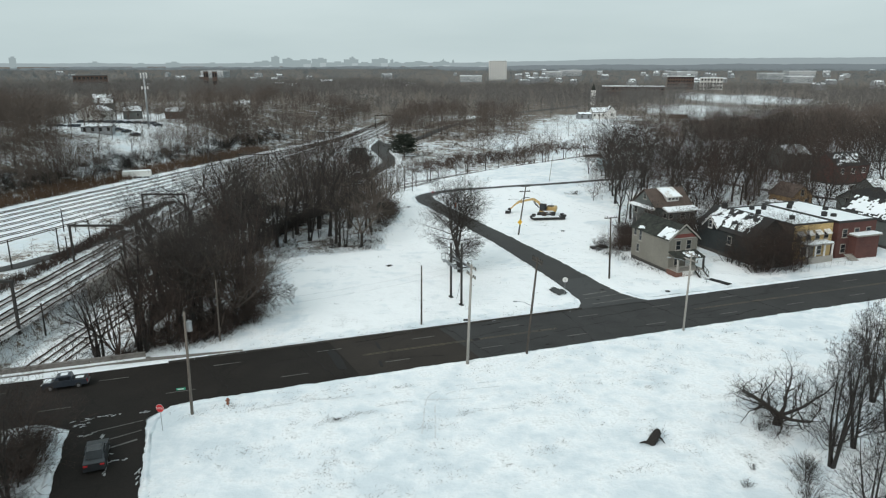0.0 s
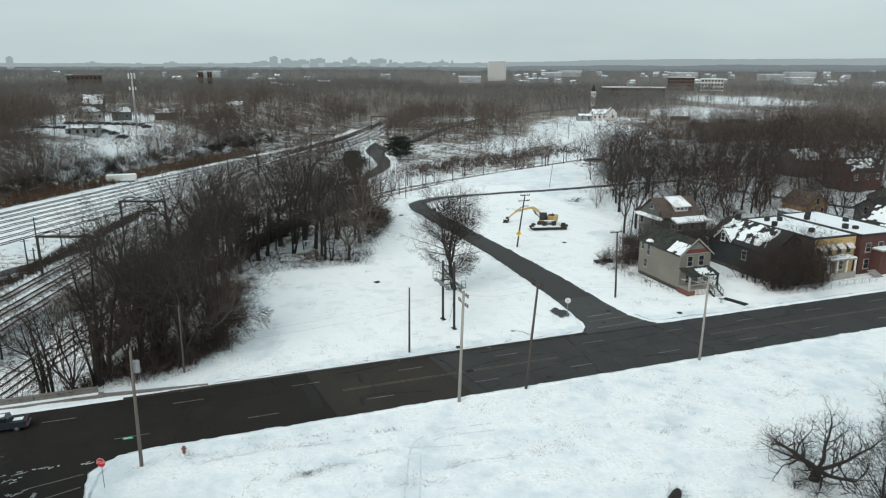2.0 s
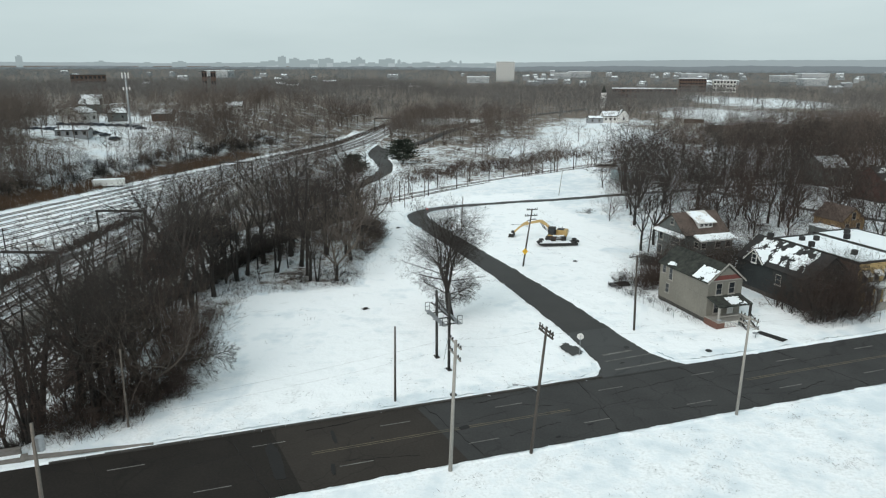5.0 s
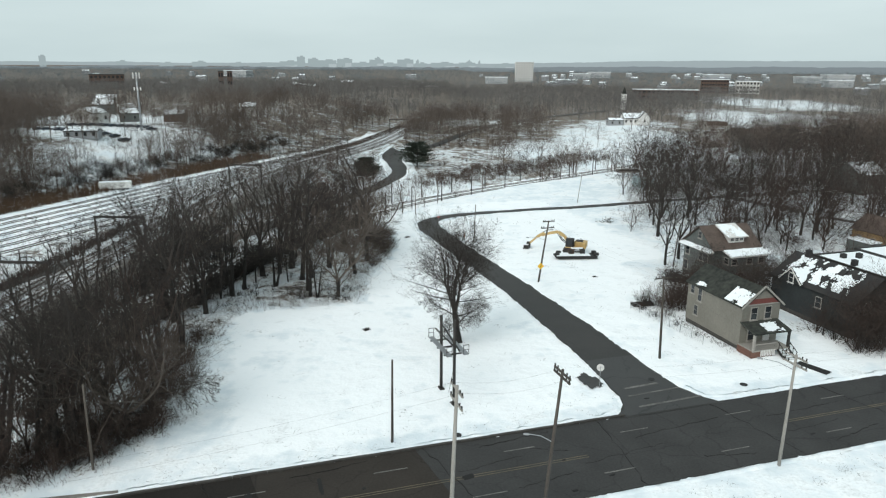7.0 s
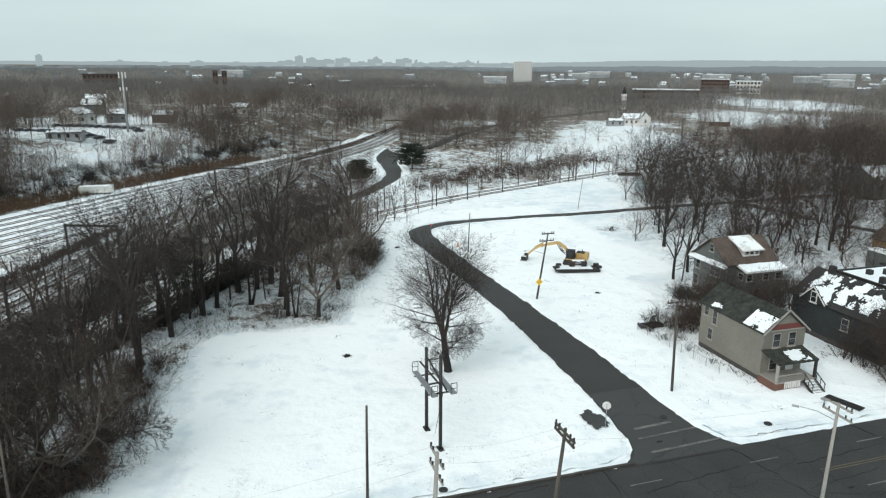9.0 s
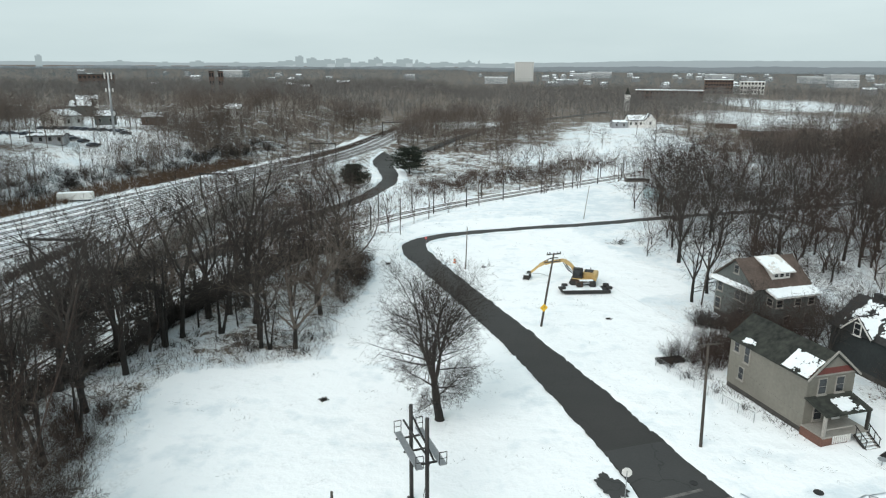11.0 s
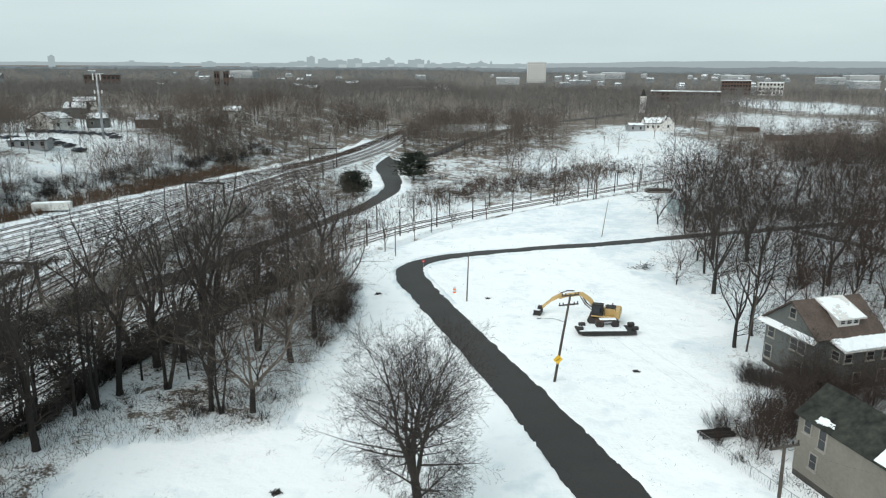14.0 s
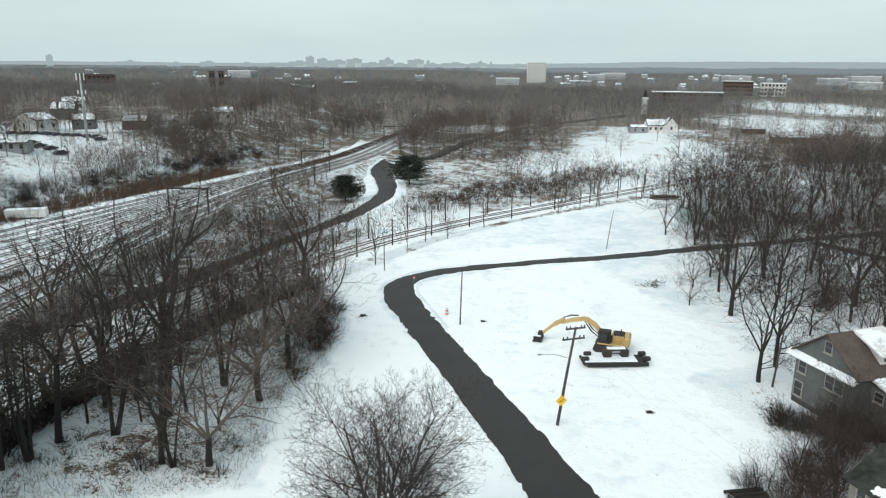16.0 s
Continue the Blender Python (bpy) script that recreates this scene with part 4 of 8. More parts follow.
def bare_tree(name, label, seed, height, bole, girth, limbs, kids, spread=46, up=0.5, thick=0.03, crown_mat=None, stems=1, lean=0.0, reach=0.5, group="", fork=0, crook=0.2, open_=None):
    """A leafless tree: trunk and crown under an empty at its foot. fork: so many leaders part at the bole; else the trunk runs on with side limbs."""
    rng = random.Random(seed)
    root = thing(name, label, "tree", Matrix.Identity(4), group)
    tb, cb = Build(), Build()
    for s in range(stems):
        a = 2 * math.pi * s / stems + rng.random()
        tilt = (0.0 if stems == 1 else rng.uniform(0.1, 0.26))
        d = Vector((math.cos(a) * tilt + lean, math.sin(a) * tilt, 1)).normalized()
        pts, radii = [Vector((0.1 * math.cos(a) * (stems > 1), 0.1 * math.sin(a) * (stems > 1), -0.4))], [girth * 1.4]
        h = height * rng.uniform(0.82, 1.0) if stems > 1 else height
        n = 8
        top_ = bole * 1.1 if fork else 0.84
        for k in range(n):
            d = (d + Vector((rng.uniform(-.07, .07), rng.uniform(-.07, .07), 0.12))).normalized()
            pts.append(pts[-1] + d * (h * top_ / n))
            radii.append(girth * (1 - (0.3 if fork else 0.88) * ((k + 1) / n) ** 0.9))
        tb.tube(pts, radii, 8)
        if fork:
            g = rng.uniform(0, 6.283)
            for k in range(fork):
                g += 6.283 / fork + rng.uniform(-.25, .25)
                a = radians(rng.uniform(0.35, 1.0) * (open_ or spread * 0.72))
                nd = Vector((math.cos(g) * math.sin(a), math.sin(g) * math.sin(a), math.cos(a)))
                q = pts[-1].lerp(pts[-2], rng.uniform(0, 1.0))
                limb(cb, rng, q, nd, (height - q.z) * rng.uniform(0.82, 1.02) / max(0.8, math.cos(a * 0.6)), girth * rng.uniform(0.36, 0.52), 0, kids, up, spread, thick, crook)
            for k in range(limbs):
                g = rng.uniform(0, 6.283)
                q = pts[rng.randrange(4, 8)]
                nd = Vector((math.cos(g), math.sin(g), rng.uniform(0.15, 0.5))).normalized()
                limb(cb, rng, q, nd, height * reach * rng.uniform(0.7, 1.0), girth * 0.22, 0, kids, up, spread, thick, crook)
        else:
            g = rng.uniform(0, 6.283)
            for k in range(limbs):
                t = bole + (1 - bole) * (k + rng.random()) / limbs
                f = min(t * n, n - 1e-3)
                i = int(f)
                q = pts[i].lerp(pts[i + 1], f - i)
                g += 2.4 + rng.uniform(-.4, .4)
                rel = (t - bole) / (1 - bole)
                a = radians(spread * rng.uniform(0.8, 1.25) * (1.2 - 0.6 * rel))
                nd = Vector((math.cos(g) * math.sin(a), math.sin(g) * math.sin(a), math.cos(a)))
                ln = height * reach * rng.uniform(0.75, 1.05) * (1.0 - 0.55 * rel)
                limb(cb, rng, q, nd, ln, max(0.02, radii[i] * 0.45), 0, kids, up, spread, thick, crook)
    part("trunk", tb, BARK, root, smooth=True)
    part("crown", cb, crown_mat or TWIG, root)
    return root


def shrub_mesh(b, rng, at, height, width, stems, twigs, thick):
    for _ in range(stems):
        a, q = rng.uniform(0, 6.283), rng.random()
        d = Vector((math.cos(a) * q * width / height, math.sin(a) * q * width / height, 1)).normalized()
        p = Vector(at) + Vector((math.cos(a), math.sin(a), 0)) * width * 0.18 * q
        ln = height * rng.uniform(0.6, 1.1)
        m_ = p + d * ln * 0.5
        e = m_ + (d + Vector((rng.uniform(-.4, .4), rng.uniform(-.4, .4), 0))).normalized() * ln * 0.5
        sliver(b, p - Vector((0, 0, .2)), e, thick * 1.6, rng)
        for _ in range(twigs):
            t = rng.uniform(0.25, 1)
            s = p.lerp(e, t)
            sliver(b, s, s + cone_dir(rng, d, 15, 65) * ln * rng.uniform(0.2, 0.45), thick, rng)


def shrub(name, label, seed, height, width, stems, twigs, material_, thick=0.03, group=""):
    rng = random.Random(seed)
    b = Build()
    shrub_mesh(b, rng, (0, 0, 0), height, width, stems, twigs, thick)
    ob = part(name, b, material_, None)
    return tagged(ob, label, "shrub", group)


def brush_mass(name, label, places, seed, material_, thick=0.03):
    r_ = random.Random(seed)
    b = Build()
    for x, y, s in places:
        shrub_mesh(b, r_, (x, y, ground_z(x, y)), 3.2 * s * r_.uniform(0.7, 1.2), 3.8 * s, max(12, int(46 * s)), 7, thick)
    return tagged(part(name, b, material_, None), label, "brush", kind="stuff")


def foot(x, y, turn=0.0, s=1.0, sink=0.0, lean=0.0):
    return pose(x, y, ground_z(x, y) - sink, lean, 0, turn) @ Matrix.Diagonal((s, s, s, 1))


def place(ob, x, y, turn=0.0, s=1.0, lean=0.0):
    return copy_thing(ob, foot(x, y, turn, s, 0, lean))


# the single big tree on the lot
hero = bare_tree("street_tree", "large bare spreading tree standing alone on the snowy lot", 15, 17.0, 0.27, 0.54, 4, (13, 9, 7, 4), 56, 0.28, 0.016, TWIG, reach=0.34, fork=6, crook=0.19, open_=33)
hero.matrix_basis = foot(-0.3, 34.0, 40, 0.87)

# the copse beside the railway: five kinds, then copies
kinds = [bare_tree("copse_tree", "tall bare tree with rising limbs in the copse by the railway", 20, 17.5, 0.42, 0.34, 5, (7, 6, 4), 48, 0.34, 0.022, TWIG, reach=0.22, fork=4, open_=26, group="copse by the railway", crook=0.3),
         bare_tree("copse_tree", "bare many-branched spreading tree in the copse by the railway", 21, 16, 0.3, 0.38, 4, (7, 6, 4), 60, 0.26, 0.022, TWIG, reach=0.32, fork=4, open_=36, group="copse by the railway", crook=0.4),
         bare_tree("copse_tree", "bare reddish-twigged tree in the copse by the railway", 22, 14, 0.12, 0.2, 2, (7, 5, 4), 52, 0.38, 0.024, TWIG_RED, reach=0.34, fork=5, group="copse by the railway", crook=0.3),
         bare_tree("copse_tree", "bare multi-stemmed leaning tree in the copse by the railway", 23, 15.5, 0.36, 0.23, 6, (6, 5, 4), 54, 0.4, 0.027, TWIG, stems=3, reach=0.32, group="copse by the railway", crook=0.3),
         bare_tree("copse_tree", "young bushy bare tree in the copse by the railway", 24, 9.5, 0.12, 0.12, 3, (7, 6, 4), 56, 0.36, 0.027, TWIG_RED, reach=0.42, fork=5, group="copse by the railway", crook=0.3),
         bare_tree("copse_tree", "pale grey-barked spreading bare tree in the copse by the railway", 25, 12.5, 0.22, 0.34, 2, (8, 6, 5), 60, 0.2, 0.024, PALE_TWIG, reach=0.36, fork=5, group="copse by the railway", crook=0.36)]
bushes = [shrub("shrub", "tangled leafless brown shrub", 31, 2.6, 3.2, 46, 10, TWIG, group="undergrowth"),
          shrub("shrub", "dense reddish leafless thicket", 32, 3.4, 4.2, 64, 10, TWIG_RED, group="undergrowth"),
          shrub("shrub", "low dry tuft of dead stalks", 33, 1.0, 1.3, 40, 5, TWIG, 0.025, group="undergrowth")]

rng = random.Random(77)
spots = []


def clear(x, y, gap):
    for a, c, g in spots:
        if (a - x) ** 2 + (c - y) ** 2 < (0.5 * (gap + g)) ** 2:
            return False
    spots.append((x, y, gap))
    return True


place(kinds[5], -18.9, 50.6, 30, 1.0)
spots.append((-18.4, 50.2, 3.0))
for x, y, k, s, g in ((-23.2, 50.7, 1, 0.72, -3), (-21.9, 50.2, 3, 0.62, 4), (-24.2, 53.2, 0, 0.8, 2), (-29.8, 55.2, 3, 0.95, -3), (-34.2, 53.5, 0, 1.0, 3), (-35.0, 50.5, 3, 1.0, 2),
                      (-36.0, 42.3, 1, 1.0, -2), (-35.8, 33.5, 0, 1.1, 3), (-34.2, 24, 3, 1.0, -4), (-38.4, 46, 0, 1.1, 2)):
    place(kinds[k], x, y, rng.uniform(0, 360), s, g)
    spots.append((x, y, 3.4))
tries = 0
count = 0
while count < 190 and tries < 14000:
    tries += 1
    x, y = rng.uniform(-62, -13), rng.uniform(-6, 104)
    dep = float(copse_depth(np.array([x]), np.array([y]))[0])
    if dep < 0.8 or abs(x - float(np.interp(y, [p[1] for p in TRANSIT[:6]], [p[0] for p in TRANSIT[:6]]))) < 3.5:
        continue
    if not clear(x, y, 4.2 if y < 36 else 5.9):
        continue
    k = rng.choices(range(6), (4, 3, 3, 3, 2, 2))[0] if dep > 3 else rng.choices(range(6), (2, 3, 2, 2, 3, 3))[0]
    place(kinds[k], x, y, rng.uniform(0, 360), rng.choice((0.6, 0.8, 0.95, 1.1, 1.2)) * rng.uniform(0.92, 1.08) * (0.85 if dep < 3 else 1.0) * (1.1 if y > 44 else 1.0) * (1.2 if float(beyond_edge(np.array([x]), np.array([y]))[0]) > 3 else 1.0), rng.uniform(-8, 8))
    count += 1
base_count = count
for k in range(64):
    for _ in range(40):
        x, y = rng.uniform(-62, -13), rng.uniform(0, 106)
        dep = float(copse_depth(np.array([x]), np.array([y]))[0])
        if -0.3 < dep < (4.5 if k % 3 == 0 else 24) and (y < 36 or dep > 6):
            break
    else:
        continue
    place(bushes[rng.choices((0, 1, 2), (4, 4, 2))[0]], x, y, rng.uniform(0, 360), rng.uniform(0.35, 0.75))
for ob, (x, y) in zip(kinds, ((-41, 38), (-31, 62), (-25, 60), (-38, 20), (-24, 75), (-20, 67))):
    ob.matrix_basis = foot(x, y, 33)
for ob, (x, y) in zip(bushes, ((-24.5, 49.6), (-15.8, 77), (-19, 49.3))):
    ob.matrix_basis = foot(x, y, 70)

# tall trees on the slope beside the transit line
for _ in range(400):
    y = rng.uniform(52, 112)
    x = float(np.interp(y, [p[1] for p in TRANSIT[:6]], [p[0] for p in TRANSIT[:6]])) + rng.choice((rng.uniform(2.6, 12), rng.uniform(2.6, 12), rng.uniform(-7, -2.6)))
    if count < 9 + base_count and x < float(np.interp(y, TWIN_Y, TWIN_X)) + 22 and x > float(np.interp(y, TWIN_Y, TWIN_X)) + 7.2 and clear(x, y, 4.0):
        place(kinds[rng.choice((0, 1, 3, 2))], x, y, rng.uniform(0, 360), rng.uniform(1.05, 1.3), rng.uniform(-4, 4))
        count += 1
# dense dark hedge along the brink of the cutting
line = resample([Vector((-47, 20, 0)), Vector((-43.5, 36, 0)), Vector((-38.6, 48, 0)), Vector((-37.6, 58, 0)), Vector((-36.2, 66, 0)), Vector((-34.8, 73, 0)), Vector((-31.5, 83, 0)), Vector((-27.6, 93, 0)), Vector((-21.5, 100, 0))], 0.62)
brush_mass("hedge_brush", "dense dark leafless brush along the brink of the cutting", [(p.x + rng.uniform(-0.8, 0.8), p.y + rng.uniform(-.6, .6), rng.uniform(0.65, 1.0)) for p in line], 35, CREEPER, 0.07)
# trees smothered in dark creeper
def creeper_tree(name, label, seed, height, width):
    r_ = random.Random(seed)
    root = thing(name, label, "tree", Matrix.Identity(4), "creeper-covered trees")
    part("trunk", Build().tube([(0, 0, -0.5), (0.3, 0.1, height * 0.4), (0.1, 0.4, height * 0.8)], [0.24, 0.17, 0.06], 7), BARK, root)
    b = Build()
    for _ in range(74):
        z = height * r_.uniform(0.48, 0.98)
        rad = width * 0.5 * math.sqrt(max(0.05, 1 - ((z / height - 0.66) / 0.36) ** 2)) * r_.random() ** 0.5
        g = r_.uniform(0, 6.283)
        p = Vector((math.cos(g) * rad, math.sin(g) * rad, z))
        for _ in range(34):
            q = p + Vector((r_.gauss(0, .48), r_.gauss(0, .48), r_.gauss(0, .32)))
            sliver(b, q, q + Vector((r_.uniform(-.6, .6), r_.uniform(-.6, .6), r_.uniform(-.4, .5))), 0.12, r_)
    part("creeper", b, CREEPER, root)
    return root


cr_ = creeper_tree("creeper_tree", "tree smothered in dark leafless creeper by the cutting", 91, 10.5, 7.5)
cr_.matrix_basis = foot(-40, 40.5, 0)
for x, y, s in ((-36.2, 48.6, 0.82), (-41.5, 50.5, 1.0), (-41.5, 60.5, 0.9), (-39, 26, 0.95), (-44, 26, 0.9), (-40.5, 17, 0.88), (-33.5, 57, 0.6), (-28.4, 57.6, 0.5), (-46, 50, 0.85), (-44, 43.5, 0.8)):
    place(cr_, x, y, rng.uniform(0, 360), s)
for x, y, k, s in ((-35, 5, 1, .9), (-37, 2.5, 4, 1.0), (-39.5, 1.5, 3, .85), (-33, 8, 4, 1), (-42, -.6, 2, .9), (-36, 8.5, 0, .85), (-32, 4.5, 4, .8), (-44.5, -1.5, 1, .8), (-38.5, 6, 2, .9), (-41.5, 4, 3, .9), (-47.5, -1, 4, 1),
                   (-34.2, 6.4, 1, .85), (-31.2, 8.2, 2, .8), (-29.6, 10.4, 4, .95), (-36.6, 4.6, 0, .75), (-33, 10.5, 1, .9), (-30.2, 12.6, 2, .85), (-35.6, 10, 3, .9), (-38, 8.4, 1, .9)):
    place(kinds[k], x, y, rng.uniform(0, 360), s, rng.uniform(-4, 4))
pts = [(rng.uniform(-46, -30), 0, rng.uniform(0.35, 0.8)) for _ in range(46)]
brush_mass("verge_brush", "dark leafless brush along the verge of the avenue by the copse", [(x, (x + 30) * 0.37 + rng.uniform(3.0, 9.5), s) for x, _, s in pts], 38, TWIG)
brush_mass("copse_brush", "low leafless brush along the southern edge of the copse", [(rng.uniform(-37, -17), rng.uniform(49, 55), rng.uniform(0.18, 0.4)) for _ in range(34)], 39, TWIG)
brush_mass("corner_brush", "dark tangled brush at the corner of the copse by the avenue", [(-38.5 + 10 * t + rng.uniform(-.8, .8), 6.2 + 4.6 * t + rng.uniform(-1.2, 2.4), rng.uniform(0.4, 0.8)) for t in [rng.random() for _ in range(26)]], 54, TWIG_RED, 0.036)
edge = resample([Vector((-34, 2.2, 0)), Vector((-29.6, 6, 0)), Vector((-28.2, 11, 0)), Vector((-29.4, 19, 0)), Vector((-31, 27, 0)), Vector((-33, 34, 0))], 0.9)
brush_mass("edge_brush", "dark leafless brush crowding the edge of the copse", [(p.x - rng.uniform(-.4, 5.0), p.y + rng.uniform(-.8, .8), rng.uniform(0.4, 0.95)) for p in edge + edge], 45, TWIG_RED)
pts = []
while len(pts) < 95:
    t = rng.random()
    x, y = -18 + 78 * t + rng.uniform(-8, 8), 190 + 80 * t + rng.uniform(6, 34)
    if abs(x - float(np.interp(y, [p[1] for p in CURVE_L], [0.5 * (p[0] + q[0]) for p, q in zip(CURVE_L, CURVE_R)]))) > 8:
        pts.append((x, y, rng.uniform(0.4, 0.9)))
brush_mass("cutting_brush", "reddish leafless brush on the slope above the transit line", pts, 40, TWIG_RED)
pts = []
while len(pts) < 150:
    x, y = rng.uniform(-60, 40), rng.uniform(215, 400)
    cx = float(np.interp(y, [p[1] for p in CURVE_L], [0.5 * (p[0] + q[0]) for p, q in zip(CURVE_L, CURVE_R)]))
    if (abs(x - cx) > 8 or y > 310) and x > float(np.interp(y, TWIN_Y, TWIN_X)) + 8 and abs(x - float(np.interp(y, [296, 352, 414], [-34, -5.6, 26.5]))) > 5 and math.hypot((x - 45) / 34, (y - 300) / 26) > 1:
        pts.append((x, y, rng.uniform(0.35, 0.8)))
brush_mass("flats_brush", "brown leafless brush on the flats by the winding road", pts, 41, TWIG_RED)
brush_mass("point_brush", "dense red-brown thicket at the point of the copse", [(-19.5 + rng.uniform(-5, 4.5), 83 + rng.uniform(-6, 9), rng.uniform(0.45, 0.85)) for _ in range(34)], 53, TWIG_RED, 0.045)
# reddish trees between the main line and the transit line
for _ in range(300):
    y = rng.uniform(116, 172)
    x0, x1 = float(np.interp(y, TWIN_Y, TWIN_X)) + 6.5, float(np.interp(y, [p[1] for p in TRANSIT], [p[0] for p in TRANSIT])) - 6.5
    x = rng.uniform(-53, -27)
    if x0 < x < x1 and clear(x, y, 4.2):
        place(kinds[rng.choice((2, 2, 4))], x, y, rng.uniform(0, 360), rng.uniform(0.6, 0.9))
# brown thicket at the copse's point
for x, y, s in ((-17, 84, 1.0), (-16, 80, 1.1), (-18.5, 88, 1.0), (-15.5, 76, 0.9), (-17.5, 72, 0.9), (-20, 94, 0.9), (-16.2, 68, 0.8)):
    place(bushes[1], x, y, rng.uniform(0, 360), s)
fallen = bare_tree("fallen_tree", "pale fallen bare tree lying out of the copse onto the snow", 52, 8.5, 0.5, 0.13, 10, (6, 5, 3), 38, 0.0, 0.03, GREY_TWIG, reach=0.36)
fallen.matrix_basis = pose(-32.2, 13.2, 1.7, 0, 85, 4) @ Matrix.Diagonal((1.12, 1.12, 1.12, 1))

# trees about the houses and along the alley
rt = [bare_tree("tree", "tall bare tree at the back of the snowy lot", 61, 16.5, 0.22, 0.38, 3, (8, 6, 5), 50, 0.42, 0.03, TWIG, reach=0.36, fork=5, group="trees round the houses", crook=0.26),
      bare_tree("tree", "bare dark tree between the houses and the alley", 62, 14.5, 0.24, 0.27, 3, (7, 6, 4), 56, 0.36, 0.034, TWIG, reach=0.38, fork=5, group="trees round the houses", crook=0.32),
      bare_tree("tree", "bare reddish tree between the houses and the alley", 63, 13.5, 0.16, 0.22, 2, (7, 6, 4), 54, 0.36, 0.034, TWIG_RED, reach=0.38, fork=5, group="trees round the houses", crook=0.3)]
wt_ = [bare_tree("tree", "tall bare brown tree in the wood behind the alley", 64, 16, 0.2, 0.28, 2, (6, 5, 4), 54, 0.36, 0.04, TWIG, reach=0.36, fork=5, group="wood behind the alley", crook=0.3),
       bare_tree("tree", "bare red-brown tree in the wood behind the alley", 65, 14, 0.12, 0.2, 1, (6, 5, 4), 56, 0.34, 0.044, TWIG_RED, reach=0.4, fork=5, group="wood behind the alley", crook=0.32)]
wt_[0].matrix_basis = foot(*at_uv(92, 114), 30)
wt_[1].matrix_basis = foot(*at_uv(88, 119), 70)
rt[0].matrix_basis = foot(39.2, 93, 0, 1.0)
rt[2].matrix_basis = foot(66, 104, 20, 1.0)
place(rt[2], 34.6, 97, 20, 0.5)
rt[1].matrix_basis = foot(35.2, 71.5, 50, 1.0)
for k, x, y, s in ((0, 45, 113, 1.05), (1, 41, 104, 0.9), (1, 50, 104, 1.0), (2, 47, 97, .8), (0, 53, 118, 1), (2, 47, 86, .7), (1, 55, 92, .85), (0, 59, 99, 1), (2, 62, 88, .9),
                   (2, 66, 100, 1), (1, 70, 92, .9), (0, 74, 99, 1), (1, 79, 89, 1), (2, 84, 97, 1), (1, 44, 49, .55), (2, 49.5, 52, .6), (1, 52, 56, .5),
                   (1, 57, 41, .6), (2, 60, 38.5, .55), (2, 54.5, 38, .6), (1, 51.5, 36.5, .5)):
    place(rt[k], x, y, rng.uniform(0, 360), s * 0.98, rng.uniform(-3, 3))
n = 0
BUILT = [(56.5, 40.5, 67, 54), (57.5, 13, 67, 34), (69, 15, 90, 38), (96, 42, 112, 60), (140, 66, 160, 96), (118, 42, 132, 60), (42, 14, 50, 34)]
tries = 0
while n < 150 and tries < 20000:
    tries += 1
    belt = rng.random() < 0.84
    u, v = (rng.uniform(66, 215), rng.uniform(109.5, 150)) if belt else (rng.uniform(54, 200), rng.uniform(54, 101))
    x, y = at_uv(u, v)
    if u < 74 + 0.66 * (v - 92) and v > 102 or (not belt and (60 < v < 84 and u < 84 or v > 84 and u < 73 + 0.66 * (v - 90))):
        continue
    if 101.5 < v < 109 or any(a - 2 < u < c + 2 and b_ - 2 < v < d + 2 for a, b_, c, d in BUILT):
        continue
    if float(beyond_edge(np.array([x]), np.array([y]))[0]) > -2 or not clear(x, y, 5.6 if belt else 7.5):
        continue
    k = rng.choices((0, 1), (3, 6))[0]
    place(wt_[k] if belt or u > 100 else rt[k + 1], x, y, rng.uniform(0, 360), rng.uniform(0.55, 1.15), rng.uniform(-4, 4))
    n += 1
for u, v, k, s in ((47, 38, 1, .9), (54, 40, 1, 1), (58, 39, 1, 1), 
                   (84, 73, 1, 1.3), (86, 74.5, 1, 1.2), (82, 72, 0, 1.2), (67.5, 46, 0, 1), (69, 40, 0, 1), (70, 44, 1, .8), (41.3, 29, 2, .8), (41.5, 25, 2, .7), (40.8, 33, 2, .9)):
    x, y = at_uv(u, v)
    place(bushes[k], x, y, rng.uniform(0, 360), s)

for u, v, k, s in (
                   (57.2, 33, 1, .5), (60, 35, 2, .5), (66, 36, 1, .6), (54.8, 39.5, 2, .45), (68, 44, 1, .55), (70, 50, 2, .6)):
    x, y = at_uv(u, v)
    place(rt[k], x, y, rng.uniform(0, 360), s, rng.uniform(-5, 5))
for u, v, s in ((42.5, 38.6, .6), (43.8, 36.4, .7), (40.6, 36, .45), (45, 35.5, 1), (48, 36.5, 1.1), (53.5, 42, 1), (57, 37.5, 1.1), (60.5, 38, 1.1), (64, 38.5, 1.1)):
    x, y = at_uv(u, v)
    place(bushes[0 if s > 1.15 else 1], x, y, rng.uniform(0, 360), s)
pts = []
while len(pts) < 80:
    u, v = rng.uniform(76, 190), rng.uniform(111, 128)
    if u > 76 + 0.66 * (v - 92):
        pts.append((*at_uv(u, v), rng.uniform(0.6, 1.3)))
brush_mass("alley_brush", "tangled leafless brush under the trees behind the alley", pts, 36, TWIG)
for u, v, k, s in ((58, 15.5, 1, .5), (60.4, 16.4, 2, .55), (62.8, 15.2, 1, .6), (65.4, 16.6, 2, .5), (57.6, 20.5, 1, .45), (66.9, 14.4, 1, .5)):
    place(rt[k], *at_uv(u, v), rng.uniform(0, 360), s, rng.uniform(-6, 6))
